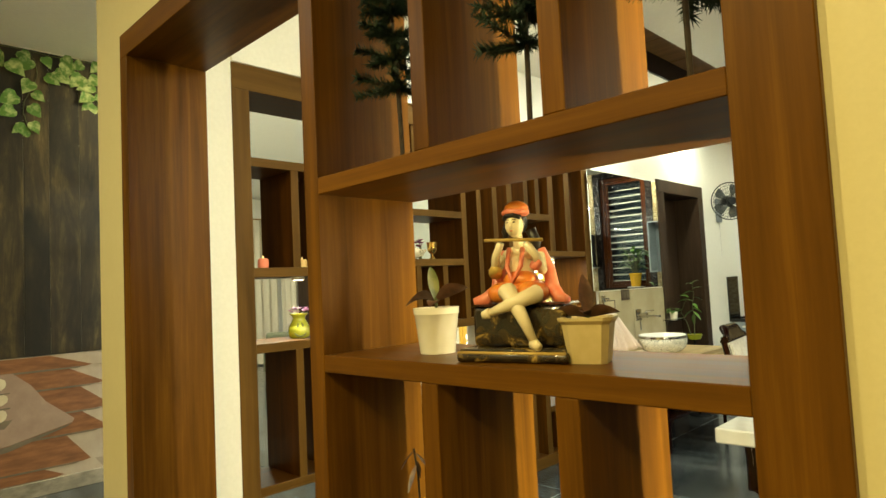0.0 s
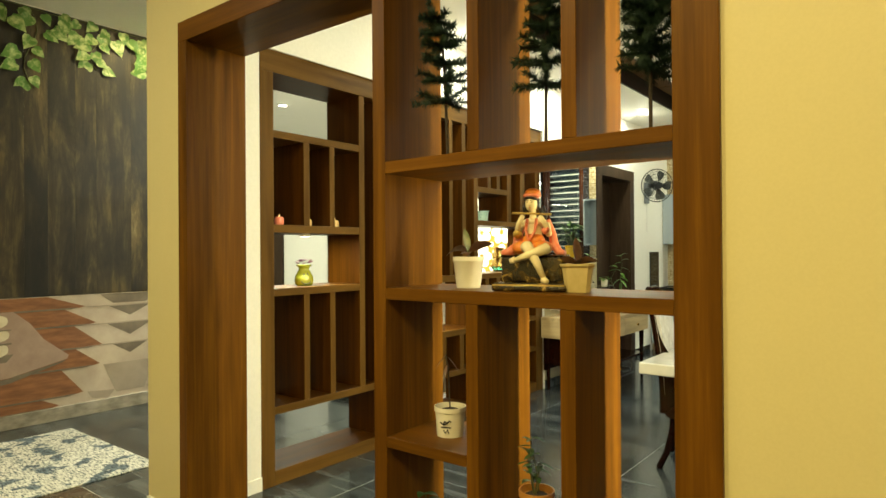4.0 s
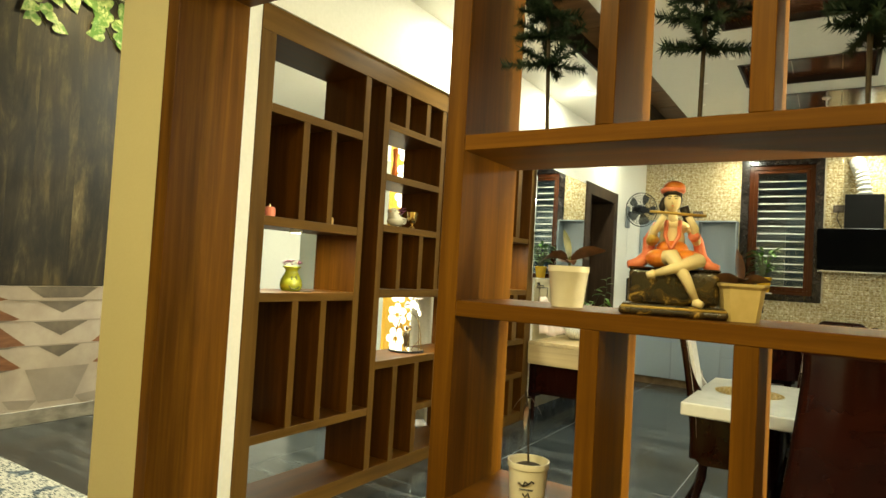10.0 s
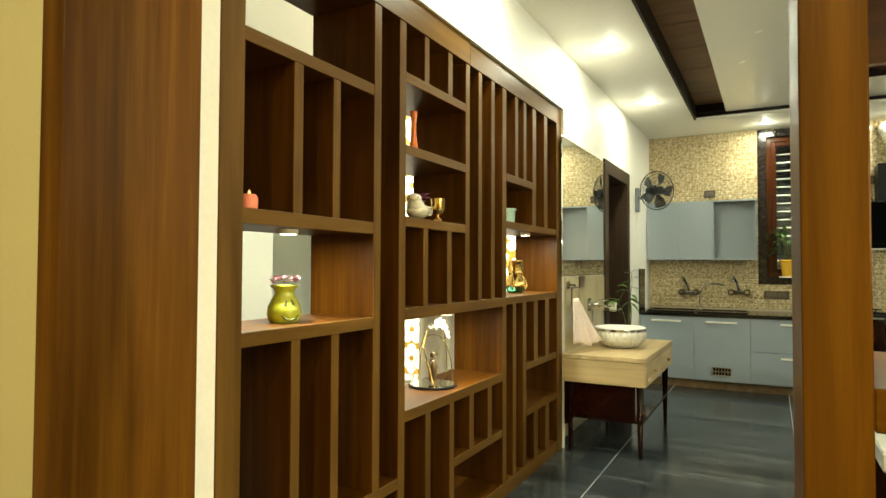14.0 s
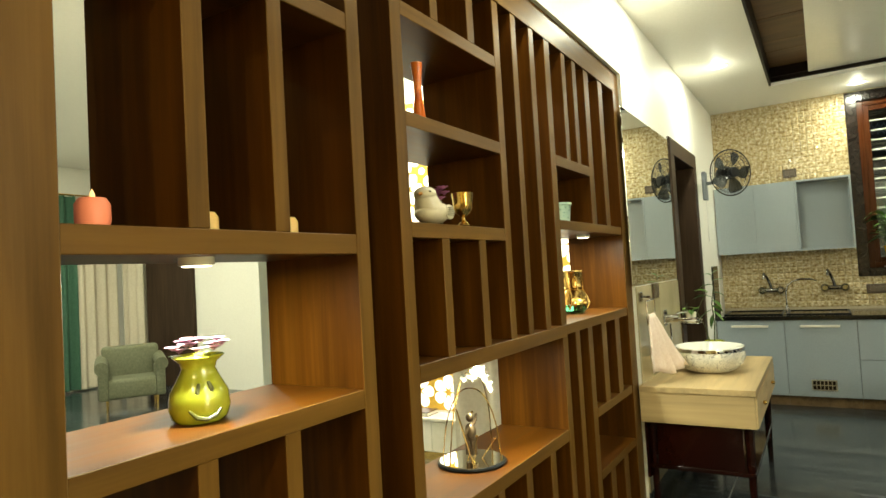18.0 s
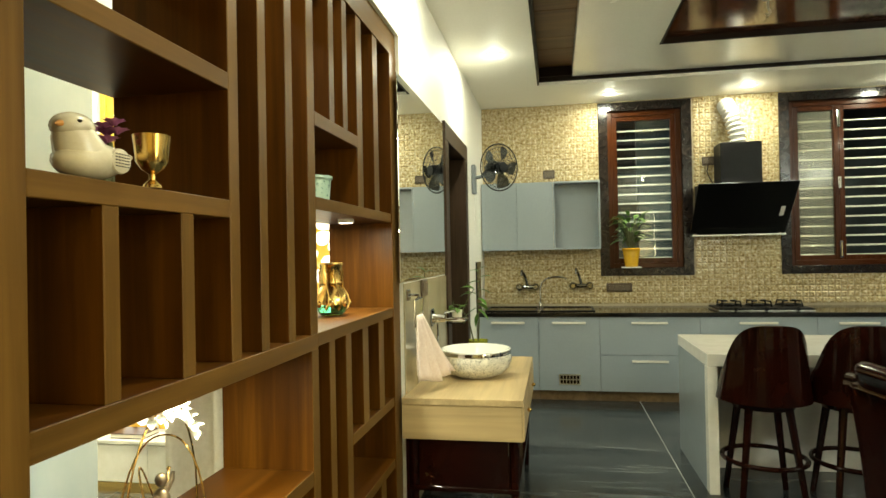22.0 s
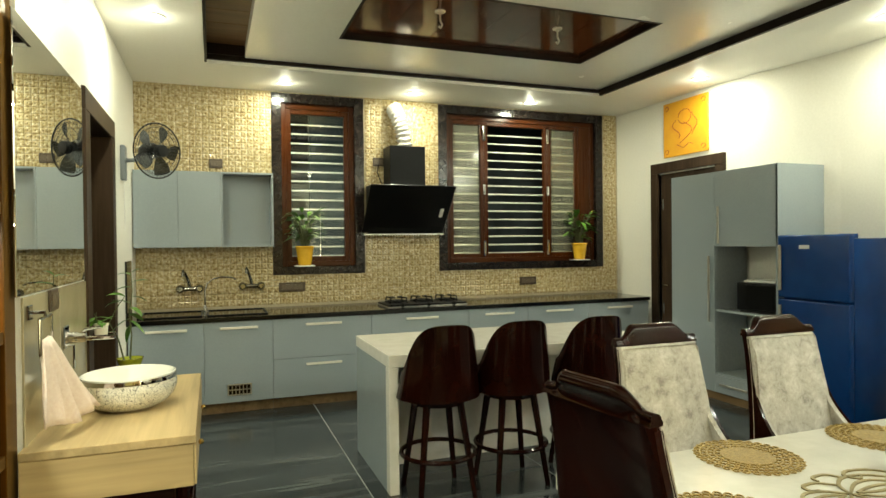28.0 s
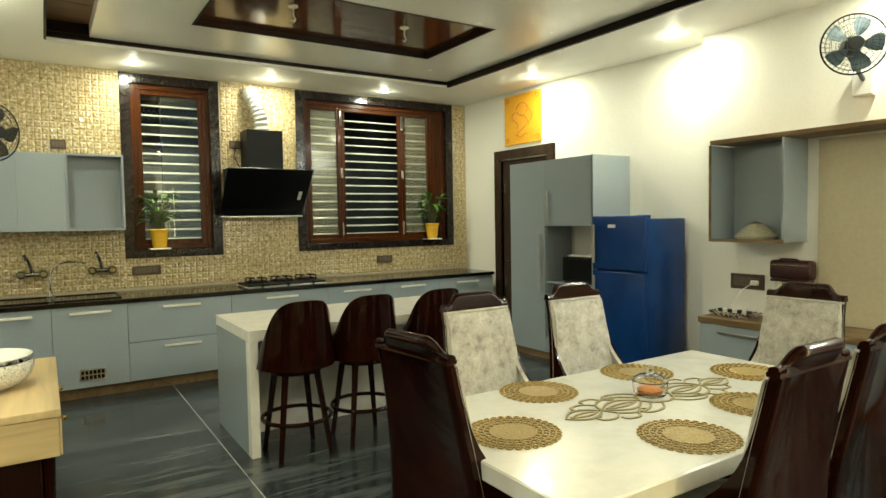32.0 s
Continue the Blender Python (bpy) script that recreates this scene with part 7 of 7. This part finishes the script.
YM = 1.87     # the print is mirrored about this line
flat([(-1.6, 0.115), (2.61, 0.115), (2.61, 1.063), (-1.6, 1.063)], block_pale, 0.0, "print_ground")
rows_z = [1.06, 0.95, 0.80, 0.60, 0.43, 0.20, 0.116]
tips = [1.48, 1.57, 1.62, 1.60, 1.46, 1.27]
for k, (z1, z0, tip) in enumerate(zip(rows_z, rows_z[1:], tips)):
    slant = 0.30 - 0.03 * k
    flat([(-1.6, z1), (tip - slant, z1), (tip, z0 + 0.012), (tip - 0.06, z0), (-1.6, z0)], block_brown, 0.0015)
    flat([(-1.6, z0 + 0.006), (tip - 0.05, z0 + 0.006), (tip - 0.12, z0 - 0.008), (-1.6, z0 - 0.008)], block_shade, 0.0045)
    right = 2 * YM - tip
    if right < 2.5:
        flat([(right, z0 + 0.012), (min(2.61, right + slant), z1), (2.61, z1 - 0.001), (2.61, z0), (right + 0.06, z0)], block_brown, 0.0015)
flat([(1.60, 1.06), (2.14, 1.06), (2.02, 0.975), (1.72, 0.975)], block_shade, 0.003)
for zt, zb, hw in ((0.955, 0.855, 0.20), (0.795, 0.675, 0.22), (0.605, 0.505, 0.17)):
    flat([(YM - hw, zt), (YM + hw, zt), (YM, zb)], block_shade, 0.003)
    flat([(YM - hw - 0.2, zt + 0.004), (YM + hw + 0.2, zt + 0.004), (YM + hw + 0.1, zt - 0.007), (YM - hw - 0.1, zt - 0.007)], block_mid, 0.0045)
flat([(YM - 0.24, 0.425), (YM + 0.24, 0.425), (YM + 0.13, 0.16), (YM - 0.13, 0.16)], block_mid, 0.003)
for s in (-1, 1):
    flat([(YM + s * 0.14, 0.185), (YM + s * 0.38, 0.205), (YM + s * 0.33, 0.135), (YM + s * 0.20, 0.12)], block_mid, 0.003)
flat([(0.2, 0.93), (0.93, 0.955), (1.05, 0.85), (1.15, 0.71), (1.343, 0.55), (1.33, 0.52), (0.9, 0.42), (0.2, 0.35)], block_rose, 0.006, "printed_cushion")
flat([(0.2, 0.345), (0.9, 0.415), (1.33, 0.515), (1.28, 0.49), (0.9, 0.375), (0.2, 0.30)], block_shade, 0.006, "printed_cushion_edge")
block_stone = speckled("printed_cream_stone", (0.50, 0.44, 0.32), (0.60, 0.54, 0.41), 9, 0.6)


def pebble(z0, z1, half_width, lift):
    mid, tall = (z0 + z1) / 2, (z1 - z0) / 2
    pts = []
    for k in range(20):
        a = 2 * math.pi * k / 20
        pts.append((0.64 + half_width * math.copysign(abs(math.cos(a)) ** 0.6, math.cos(a)), mid + tall * math.copysign(abs(math.sin(a)) ** 0.75, math.sin(a)) + 0.012 * math.cos(a)))
    flat(pts, block_stone, lift, "printed_pebble")


flat([(0.36, 0.60), (0.93, 0.61), (0.88, 0.55), (0.40, 0.53)], block_shade, 0.0085, "printed_shade")
pebble(0.575, 0.705, 0.255, 0.010)
flat([(0.40, 0.690), (0.915, 0.705), (0.915, 0.693), (0.40, 0.678)], block_shade, 0.0115, "printed_shade")
pebble(0.70, 0.815, 0.262, 0.0125)
flat([(0.41, 0.800), (0.912, 0.815), (0.912, 0.806), (0.41, 0.790)], block_shade, 0.014, "printed_shade")
pebble(0.81, 0.935, 0.250, 0.015)
pebble(0.925, 0.970, 0.11, 0.0175)

# ivy: heart-shaped variegated leaves in a fringe under the ceiling and on short hanging vines
ivy_a = speckled("variegated_ivy_leaf", (0.085, 0.20, 0.03), (0.50, 0.56, 0.26), 14, 0.45, lo=0.46, hi=0.66)
heart = [(-0.05, 0.0), (-0.10, 0.24), (0.05, 0.44), (0.22, 0.49), (0.45, 0.40), (0.7, 0.22), (0.9, 0.07), (1.0, 0.0)]


def heart_leaf(length, fold):
    bm = bmesh.new()
    mid = [bm.verts.new((0.004 * math.sin(3.0 * q), 0, -length * max(q, 0.0))) for q, h_ in heart]
    for s in (-1, 1):
        edge = [bm.verts.new((0.004 * math.sin(3.0 * q) + fold * h_, s * length * h_ * 0.92, -length * q)) for q, h_ in heart]
        for i in range(len(heart) - 1):
            bm.faces.new((mid[i], mid[i + 1], edge[i + 1], edge[i]))
    bmesh.ops.remove_doubles(bm, verts=bm.verts, dist=1e-5)
    bmesh.ops.recalc_face_normals(bm, faces=bm.faces)
    me = bpy.data.meshes.new("ivy_leaf")
    for f in bm.faces:
        f.smooth = True
    bm.to_mesh(me)
    bm.free()
    me.materials.append(ivy_a)
    return me


leaf_kinds = [heart_leaf(0.115, 0.012), heart_leaf(0.13, 0.02), heart_leaf(0.10, 0.008), heart_leaf(0.145, 0.015)]


def ivy_leaf(vine, yy, zz, turn, k):
    lf = new("ivy_leaf", leaf_kinds[k % 4])
    lf.parent = vine
    lf.matrix_local = pose(0.008 + 0.0025 * (k % 7), yy - 1.0, zz, turn, rnd.uniform(-12, 12), 0)


for sy, drop, n_ in ((1.06, 0.66, 8), (1.57, 0.40, 9), (2.10, 0.36, 9), (0.35, 0.5, 7), (-0.3, 0.6, 7)):
    pts = [(0.008, sy - 1.0 + 0.05 * math.sin(2.2 * q * 3), 3.47 - drop * q) for q in [i / 8 for i in range(9)]]
    vine = part("ivy_vine", tube(bmesh.new(), pts, 0.0035, 5), stem_mat, mural)
    for k in range(n_):
        q = 0.30 + 0.68 * k / (n_ - 1)
        s = -1 if k % 2 else 1
        ivy_leaf(vine, sy + 0.05 * math.sin(6.6 * q) + s * rnd.uniform(0.02, 0.07), 3.47 - drop * q + rnd.uniform(0.0, 0.04), s * rnd.uniform(25, 75), k)
fringe = part("ivy_vine", tube(bmesh.new(), [(0.008, -2.0 + 0.2 * i, 3.475 + 0.008 * math.sin(i * 2.1)) for i in range(18)], 0.004, 5), stem_mat, mural)
for k in range(52):
    ivy_leaf(fringe, -0.9 + 3.45 * k / 51 + rnd.uniform(-0.05, 0.05), 3.485 - (0.0, 0.06, 0.02, 0.11)[k % 4] - rnd.uniform(0, 0.03), rnd.uniform(-55, 55), k)
solid("baseboard_marble", one_box(MX, MX + 0.014, -4.0, 2.62, 0, 0.115, 0.003), speckled("grey_marble_skirting", (0.17, 0.15, 0.12), (0.32, 0.29, 0.24), 6, 0.25, stretch=(1, 1, 2)), "grey-brown marble skirting below the mural", "baseboard")
rug_m = base_mat("woven_cream_blue_rug", (0.5, 0.47, 0.38), 0.9)
rv = coords(rug_m)
blot = noise_tex(rug_m, rv, 6.5, 3, 0.5)
thread = noise_tex(rug_m, coords(rug_m, (1, 3.5, 1)), 26, 4, 0.7)
cr = ramp(rug_m, thread, [(0.40, (0.06, 0.09, 0.12)), (0.47, (0.50, 0.50, 0.46)), (0.6, (0.74, 0.73, 0.68))])
bl = ramp(rug_m, thread, [(0.40, (0.02, 0.035, 0.055)), (0.6, (0.16, 0.21, 0.26))])
mask = ramp(rug_m, blot, [(0.54, (0, 0, 0)), (0.60, (1, 1, 1))])
set_colour(rug_m, blend(rug_m, mask, cr, bl))
bump(rug_m, thread, 0.5, 0.004)
rug = thing("rug", (-4.25, 0.62, 0.0), "cream rug with grey-blue tree pattern on the dark floor", "rug")
part("woven_field", one_box(-0.70, 0.70, -0.60, 0.60, 0.0, 0.010, 0.004), rug_m, rug)

# ================= living room seen through the partition =================
jali = thing("backlit_screen", (-3.73, 5.36, 0.36), "backlit white screen with golden flower lattice", "screen")
part("light_box", one_box(-1.03, 0.78, -0.03, -0.002, 0, 2.6), glow("backlit_white_acrylic", (1.0, 0.94, 0.80), 2.2), jali, "glowing white panel")
gold_lattice = speckled("golden_lattice", (0.62, 0.36, 0.04), (0.70, 0.42, 0.06), 20, 0.5)
part("lattice_board", one_box(-1.03, 0.78, -0.036, -0.031, 0, 2.6), gold_lattice, jali, "golden yellow lattice board")
white_cut = glow("glowing_cut_out", (1.0, 0.95, 0.82), 1.7)
for ix in range(6):
    for iz in range(9):
        cx, cz = -0.84 + 0.285 * ix, 0.15 + 0.285 * iz
        bm = bmesh.new()
        for k in range(6):
            a = 6.283 * k / 6 + 0.5 * ((ix + iz) % 2)
            pts = []
            for i in range(12):
                q = 6.283 * i / 12
                rr = 0.084 + 0.060 * math.cos(q)
                pts.append(Vector((cx + rr * math.cos(a + 0.49 * math.sin(q)), -0.037, cz + rr * math.sin(a + 0.49 * math.sin(q)))))
            skin(bm, [pts, [p + Vector((0, -0.001, 0)) for p in pts]])
        part("flower_cut_out", bm, white_cut, jali, "glowing white flower cut-out")
        if ix < 5 and iz < 8:
            part("round_cut_out", lathe(bmesh.new(), [(0, 0.037), (0.03, 0.037), (0.03, 0.038), (0, 0.038)], 12), white_cut, jali).matrix_local = pose(cx + 0.1425, 0, cz + 0.1425, 90, 0, 0)
part("frame", one_box(-1.07, -1.031, -0.05, -0.002, 0, 2.6, 0.003), gold_lattice, jali, "golden frame post")
cons = thing("console", (-4.34, 5.12, 0), "low white drawer console with dark knobs", "console")
part("body", one_box(-0.75, 0.75, 0.02, 0.20, 0.07, 0.318, 0.003), white_glaze, cons)
part("top", one_box(-0.77, 0.77, -0.01, 0.20, 0.319, 0.345, 0.004), white_glaze, cons)
part("plinth", one_box(-0.73, 0.73, 0.04, 0.19, 0, 0.07), gold, cons, "brass plinth")
for k in range(2):
    d = part("drawer", one_box(-0.745 + 0.745 * k, -0.003 + 0.745 * k, 0.0, 0.019, 0.075, 0.314, 0.004), white_glaze, cons)
    part("knob", ball(bmesh.new(), (-0.42 + 0.745 * k, -0.012, 0.2), 0.016, 0.014, 0.016, 12, 7), hair_m, d, smooth=True)
bk = thing("book", (-4.5, 5.22, 0.346), "dark red book on the console", "book")
part("cover", one_box(-0.12, 0.12, -0.08, 0.08, 0, 0.005, 0.001), leather, bk)
part("pages", one_box(-0.117, 0.117, -0.077, 0.077, 0.005, 0.026), white_glaze, bk, "white page block")
part("cover", one_box(-0.12, 0.12, -0.08, 0.08, 0.026, 0.031, 0.001), leather, bk)
pale_blue = speckled("pale_blue_lacquer", (0.60, 0.70, 0.71), (0.66, 0.74, 0.74), 5, 0.3)
cb = thing("tall_cupboard", (-4.03, 3.70, 0), "tall pale blue lacquered cupboard in the living room", "cupboard")
part("plinth", one_box(-0.16, 0.16, -0.38, 0.38, 0, 0.08), black_metal, cb)
part("carcass", one_box(-0.18, 0.16, -0.40, 0.40, 0.081, 2.40, 0.004), pale_blue, cb)
for a, b in ((-0.399, -0.002), (0.002, 0.399)):
    part("door", one_box(0.161, 0.18, a, b, 0.085, 2.396, 0.003), pale_blue, cb)
cur_c = speckled("cream_curtain", (0.60, 0.53, 0.40), (0.66, 0.59, 0.46), 40, 0.85)
cur_g = speckled("green_curtain", (0.035, 0.10, 0.06), (0.05, 0.13, 0.08), 40, 0.85)
def curtain(y0, y1, mat, label, place=None, turn=0):
    c = thing("curtain", place or (-11.5, (y0 + y1) / 2, 0), label, "curtain", "curtains on the living room window", turn)
    bm = bmesh.new()
    n_ = int((y1 - y0) / 0.025)
    lo = [Vector((0.05 * math.sin(i * 0.9) + 0.02 * math.sin(i * 0.37), y0 + (y1 - y0) * i / n_ - (y0 + y1) / 2, 0.03)) for i in range(n_ + 1)]
    a = [bm.verts.new(p) for p in lo]
    b_ = [bm.verts.new(p + Vector((0, 0, 3.0))) for p in lo]
    for i in range(n_):
        bm.faces.new((a[i], a[i + 1], b_[i + 1], b_[i]))
    part("cloth", bm, mat, c, smooth=True, angle=180)
    part("rod", tube(bmesh.new(), [(0, (y0 - y1) / 2, 3.05), (0, (y1 - y0) / 2, 3.05)], 0.015, 8), gold, c)
curtain(6.22, 6.84, cur_c, "cream pleated floor length curtain")
curtain(5.80, 6.20, cur_g, "dark green pleated floor length curtain")
curtain(0.0, 0.52, cur_c, "cream pleated floor length curtain", (-11.14, 6.91, 0), 90)
curtain(0.0, 0.42, cur_c, "cream fluted floor length curtain close behind the partition", (-3.19, 3.90, 0), 90)
door = thing("door_4", (-10.25, 7.0, 0), "dark wood door in the living room", "door")
door["kind"] = "structure"
part("leaf", one_box(-0.6, 0.55, -0.06, -0.002, 0, 2.6, 0.004), door_wood, door)
olive = speckled("olive_velvet", (0.11, 0.115, 0.065), (0.155, 0.16, 0.095), 30, 0.8)
arm = thing("armchair", (-9.4, 5.75, 0), "olive velvet armchair with rolled arms and gold feet", "armchair", turn=60)
arm.scale = (0.82, 0.82, 0.88)
part("seat", one_box(-0.36, 0.36, -0.34, 0.36, 0.16, 0.44, 0.05, 3), olive, arm, smooth=True)
part("backrest", one_box(-0.42, 0.42, 0.28, 0.46, 0.2, 0.88, 0.06, 3), olive, arm, smooth=True)
for s in (-1, 1):
    bm = one_box(s * 0.40 - 0.07, s * 0.40 + 0.07, -0.36, 0.4, 0.16, 0.58, 0.03, 2)
    tube(bm, [(s * 0.42, -0.38, 0.62), (s * 0.42, 0.42, 0.66)], 0.095, 14)
    part("arm_rest", bm, olive, arm, smooth=True)
    for yy in (-0.3, 0.35):
        part("foot", tube(bmesh.new(), [(s * 0.35, yy, 0), (s * 0.35, yy, 0.16)], [0.014, 0.022], 8), gold, arm)

# ================= laid tiles, last =================
def tile_mesh(name, w, d, t, bev, mat):
    bm = one_box(0, w, 0, d, -t, 0, 0)
    top = [v_ for v_ in bm.verts if v_.co.z > -1e-6]
    c = Vector((w / 2, d / 2, 0))
    for v_ in top:
        v_.co.x += bev if v_.co.x < c.x else -bev
        v_.co.y += bev if v_.co.y < c.y else -bev
    bmesh.ops.recalc_face_normals(bm, faces=bm.faces)
    me = bpy.data.meshes.new(name)
    bm.to_mesh(me)
    bm.free()
    me.materials.append(mat)
    return me


floor_ob = bpy.data.objects["floor"]
TWX, TWY, G = 1.2, 1.4, 0.0045
grey_tile = tile_mesh("floor_tile", TWX - G, TWY - G, 0.012, 0.0015, floor_mat)
brown_tile = tile_mesh("floor_tile", TWX - G, TWY - G, 0.012, 0.0015, brown_floor)
for i in range(-9, 4):
    for j in range(-7, 2):
        x, y = -0.985 + TWX * i, 6.335 + TWY * j
        if x > 3.2 or x + TWX < -11.8 or y + TWY < -4.2:
            continue
        brown = y + TWY / 2 < 1.3
        o = new("floor_tile", brown_tile if brown else grey_tile)
        o.parent = floor_ob
        o.location = (x + G / 2, y + G / 2, 0)

# relief tiles on the far wall
P = 0.062
def pyramid(bm, x, z, yoff):
    """One glazed tile: a bevelled square cut into four leaning facets round a low point."""
    h = P / 2 - 0.0008
    cs = [(-h, -h), (h, -h), (h, h), (-h, h)]
    low = [bm.verts.new((x + a, yoff, z + b)) for a, b in cs]
    mid_ = [bm.verts.new((x + a * 0.86, yoff - 0.004, z + b * 0.86)) for a, b in cs]
    mids = [bm.verts.new((x + a, yoff - 0.0075, z + b)) for a, b in ((0, -h * 0.5), (h * 0.5, 0), (0, h * 0.5), (-h * 0.5, 0))]
    pit = bm.verts.new((x, yoff - 0.0025, z))
    for i in range(4):
        j = (i + 1) % 4
        bm.faces.new((low[i], low[j], mid_[j], mid_[i]))
        bm.faces.new((mid_[i], mid_[j], mids[i]))
        bm.faces.new((mid_[j], mids[j], mids[i]))
        bm.faces.new((mids[i], mids[j], pit))


def covered(x, z):
    for x0, x1, z0, z1 in (W1, W2):
        if x0 - 0.02 < x < x1 + 0.02 and z0 - 0.02 < z < z1 + 0.02:
            return True
    return not (0.88 < z - P / 2 + 0.01) or z + P / 2 > ZC or x + P / 2 > XR


spots = []
nx, nz = int((XR - XL) / P), int((ZC - 0.88) / P)
for i in range(nx):
    for k in range(nz):
        x, z = XL + P * (i + 0.5), ZC - P * (k + 0.5)
        if not covered(x, z):
            spots.append((x, z))
spots.sort(key=lambda s_: (s_[0] + 0.6) ** 2 + (s_[1] - 1.5) ** 2)
one = bmesh.new()
pyramid(one, 0, 0, 0)
bmesh.ops.recalc_face_normals(one, faces=one.faces)
me = bpy.data.meshes.new("wall_tile")
one.to_mesh(me)
one.free()
me.materials.append(tile_mat)
for x, z in spots[:300]:
    o = new("wall_tile", me)
    o.parent = wall_north
    o.location = (x, YK - 0.001, z)
rest = bmesh.new()
for x, z in spots[300:]:
    pyramid(rest, x, z, YK - 0.001)
o = part("wall_tiles", rest, tile_mat, wall_north)
o["kind"] = "stuff"

# ---- downlights ----
def downlight(x, y, z, power, colour=NEUTRAL, r=0.075, spill=0.0):
    """spill: the share that the domed diffuser throws sideways and onto the ceiling."""
    d = thing("downlight", (x, y, z), "round recessed white LED downlight in the ceiling", "ceiling light", "recessed downlights")
    part("rim", lathe(bmesh.new(), [(r * 0.8, -0.006), (r * 1.12, -0.006), (r * 1.16, -0.001), (r * 0.8, -0.001)], 20), white_plastic, d, smooth=True)
    part("diffuser", lathe(bmesh.new(), [(0, -0.004), (r * 0.8, -0.004), (r * 0.8, -0.001), (0, -0.001)], 20), lamp_face, d, "glowing diffuser")
    lamp("AREA", (x, y, z - 0.012), power, colour, r * 1.8)
    if spill:
        lamp("POINT", (x, y, z - 0.05), power * spill, colour, 0.04)
    return d


for x, y in ((-2.24, 3.1), (-2.24, 4.92), (-2.245, 6.74), (-1.18, 8.29), (0.178, 8.30), (1.58, 8.32), (2.68, 6.85), (2.725, 5.04), (2.80, 3.3), (1.6, 1.42)):
    downlight(x, y, ZC, DOWN_POWER, spill=0.12)
downlight(0.19, 1.42, ZC, DOWN_POWER, spill=0.12)
for x, y, share in ((0.1, -1.6, 0.75), (2.0, -2.1, 0.9), (-1.2, -1.3, 0.75), (-4.85, 1.95, 0.15)):
    downlight(x, y, ZF, FOYER_POWER * share, WARM)
downlight(-3.3, -1.2, ZF, FOYER_POWER * 0.36, NEUTRAL)
for x, y in ((-4.1, 3.4), (-3.9, 4.6), (-6.6, 4.6), (-9.4, 4.6)):
    downlight(x, y, ZF, LIVING_POWER, NEUTRAL)
for x, y in ((-0.273, 6.272), (0.746, 6.316)):
    h = thing("fan_hook", (x, y, 3.245), "small metal ceiling hook in the dark coffer", "hook")
    part("plate", lathe(bmesh.new(), [(0, -0.01), (0.035, -0.01), (0.04, 0.0), (0, 0.0)], 14), steel, h)
    part("hook", tube(bmesh.new(), [(0, 0, -0.01), (0, 0, -0.07), (0.015, 0, -0.1), (0.0, 0, -0.125), (-0.015, 0, -0.11)], 0.007, 8), steel, h)

# tube light high on the wall beside the fan
tl = thing("tube_light", (XR, 1.85, 2.80), "long white tube light on the wall near the fan", "tube light")
part("batten", one_box(-0.03, -0.001, -0.61, 0.61, -0.02, 0.035, 0.004), white_plastic, tl)
part("tube", tube(bmesh.new(), [(-0.05, -0.58, 0), (-0.05, 0.58, 0)], 0.014, 12), glow("cool_tube", (0.9, 1.0, 0.98), 9.0), tl, "glowing tube", True)
for s in (-1, 1):
    part("end_cap", one_box(-0.066, -0.03, s * 0.595 - 0.014, s * 0.595 + 0.014, -0.018, 0.02, 0.003), white_plastic, tl)
tube_lamp = bpy.data.lights.new("lamp", "AREA")
tube_lamp.shape, tube_lamp.size, tube_lamp.size_y = "RECTANGLE", 1.16, 0.03
tube_lamp.energy, tube_lamp.color = TUBE_POWER, COOL
new("lamp", tube_lamp).matrix_world = look((XR - 0.075, 1.85, 2.79), (XR - 1.075, 1.8501, 2.64))

# upright strip lamp, added out of view to brighten the unit's rear board faces
sl = thing("strip_light", (0.46, YB, 1.45), "unseen upright strip lamp added to brighten the display unit's boards", "wall light")
part("bracket", one_box(-0.02, 0.02, 0.002, 0.217, -0.03, 0.03, 0.004), white_plastic, sl)
part("profile", one_box(-0.012, 0.03, 0.218, 0.252, -0.95, 0.95, 0.003), white_plastic, sl)
part("diffuser", one_box(-0.022, -0.0125, 0.221, 0.249, -0.93, 0.93, 0.003), glow("added_strip_glow", (1.0, 0.93, 0.72), 8.0), sl, "glowing diffuser")
added_strip_lamp = bpy.data.lights.new("lamp", "AREA")
added_strip_lamp.shape, added_strip_lamp.size, added_strip_lamp.size_y = "RECTANGLE", 0.026, 1.86
added_strip_lamp.energy, added_strip_lamp.color = ADDED_STRIP_POWER, WARM
new("lamp", added_strip_lamp).matrix_world = look((0.435, YB + 0.235, 1.45), (-0.565, YB + 0.235, 1.4501))
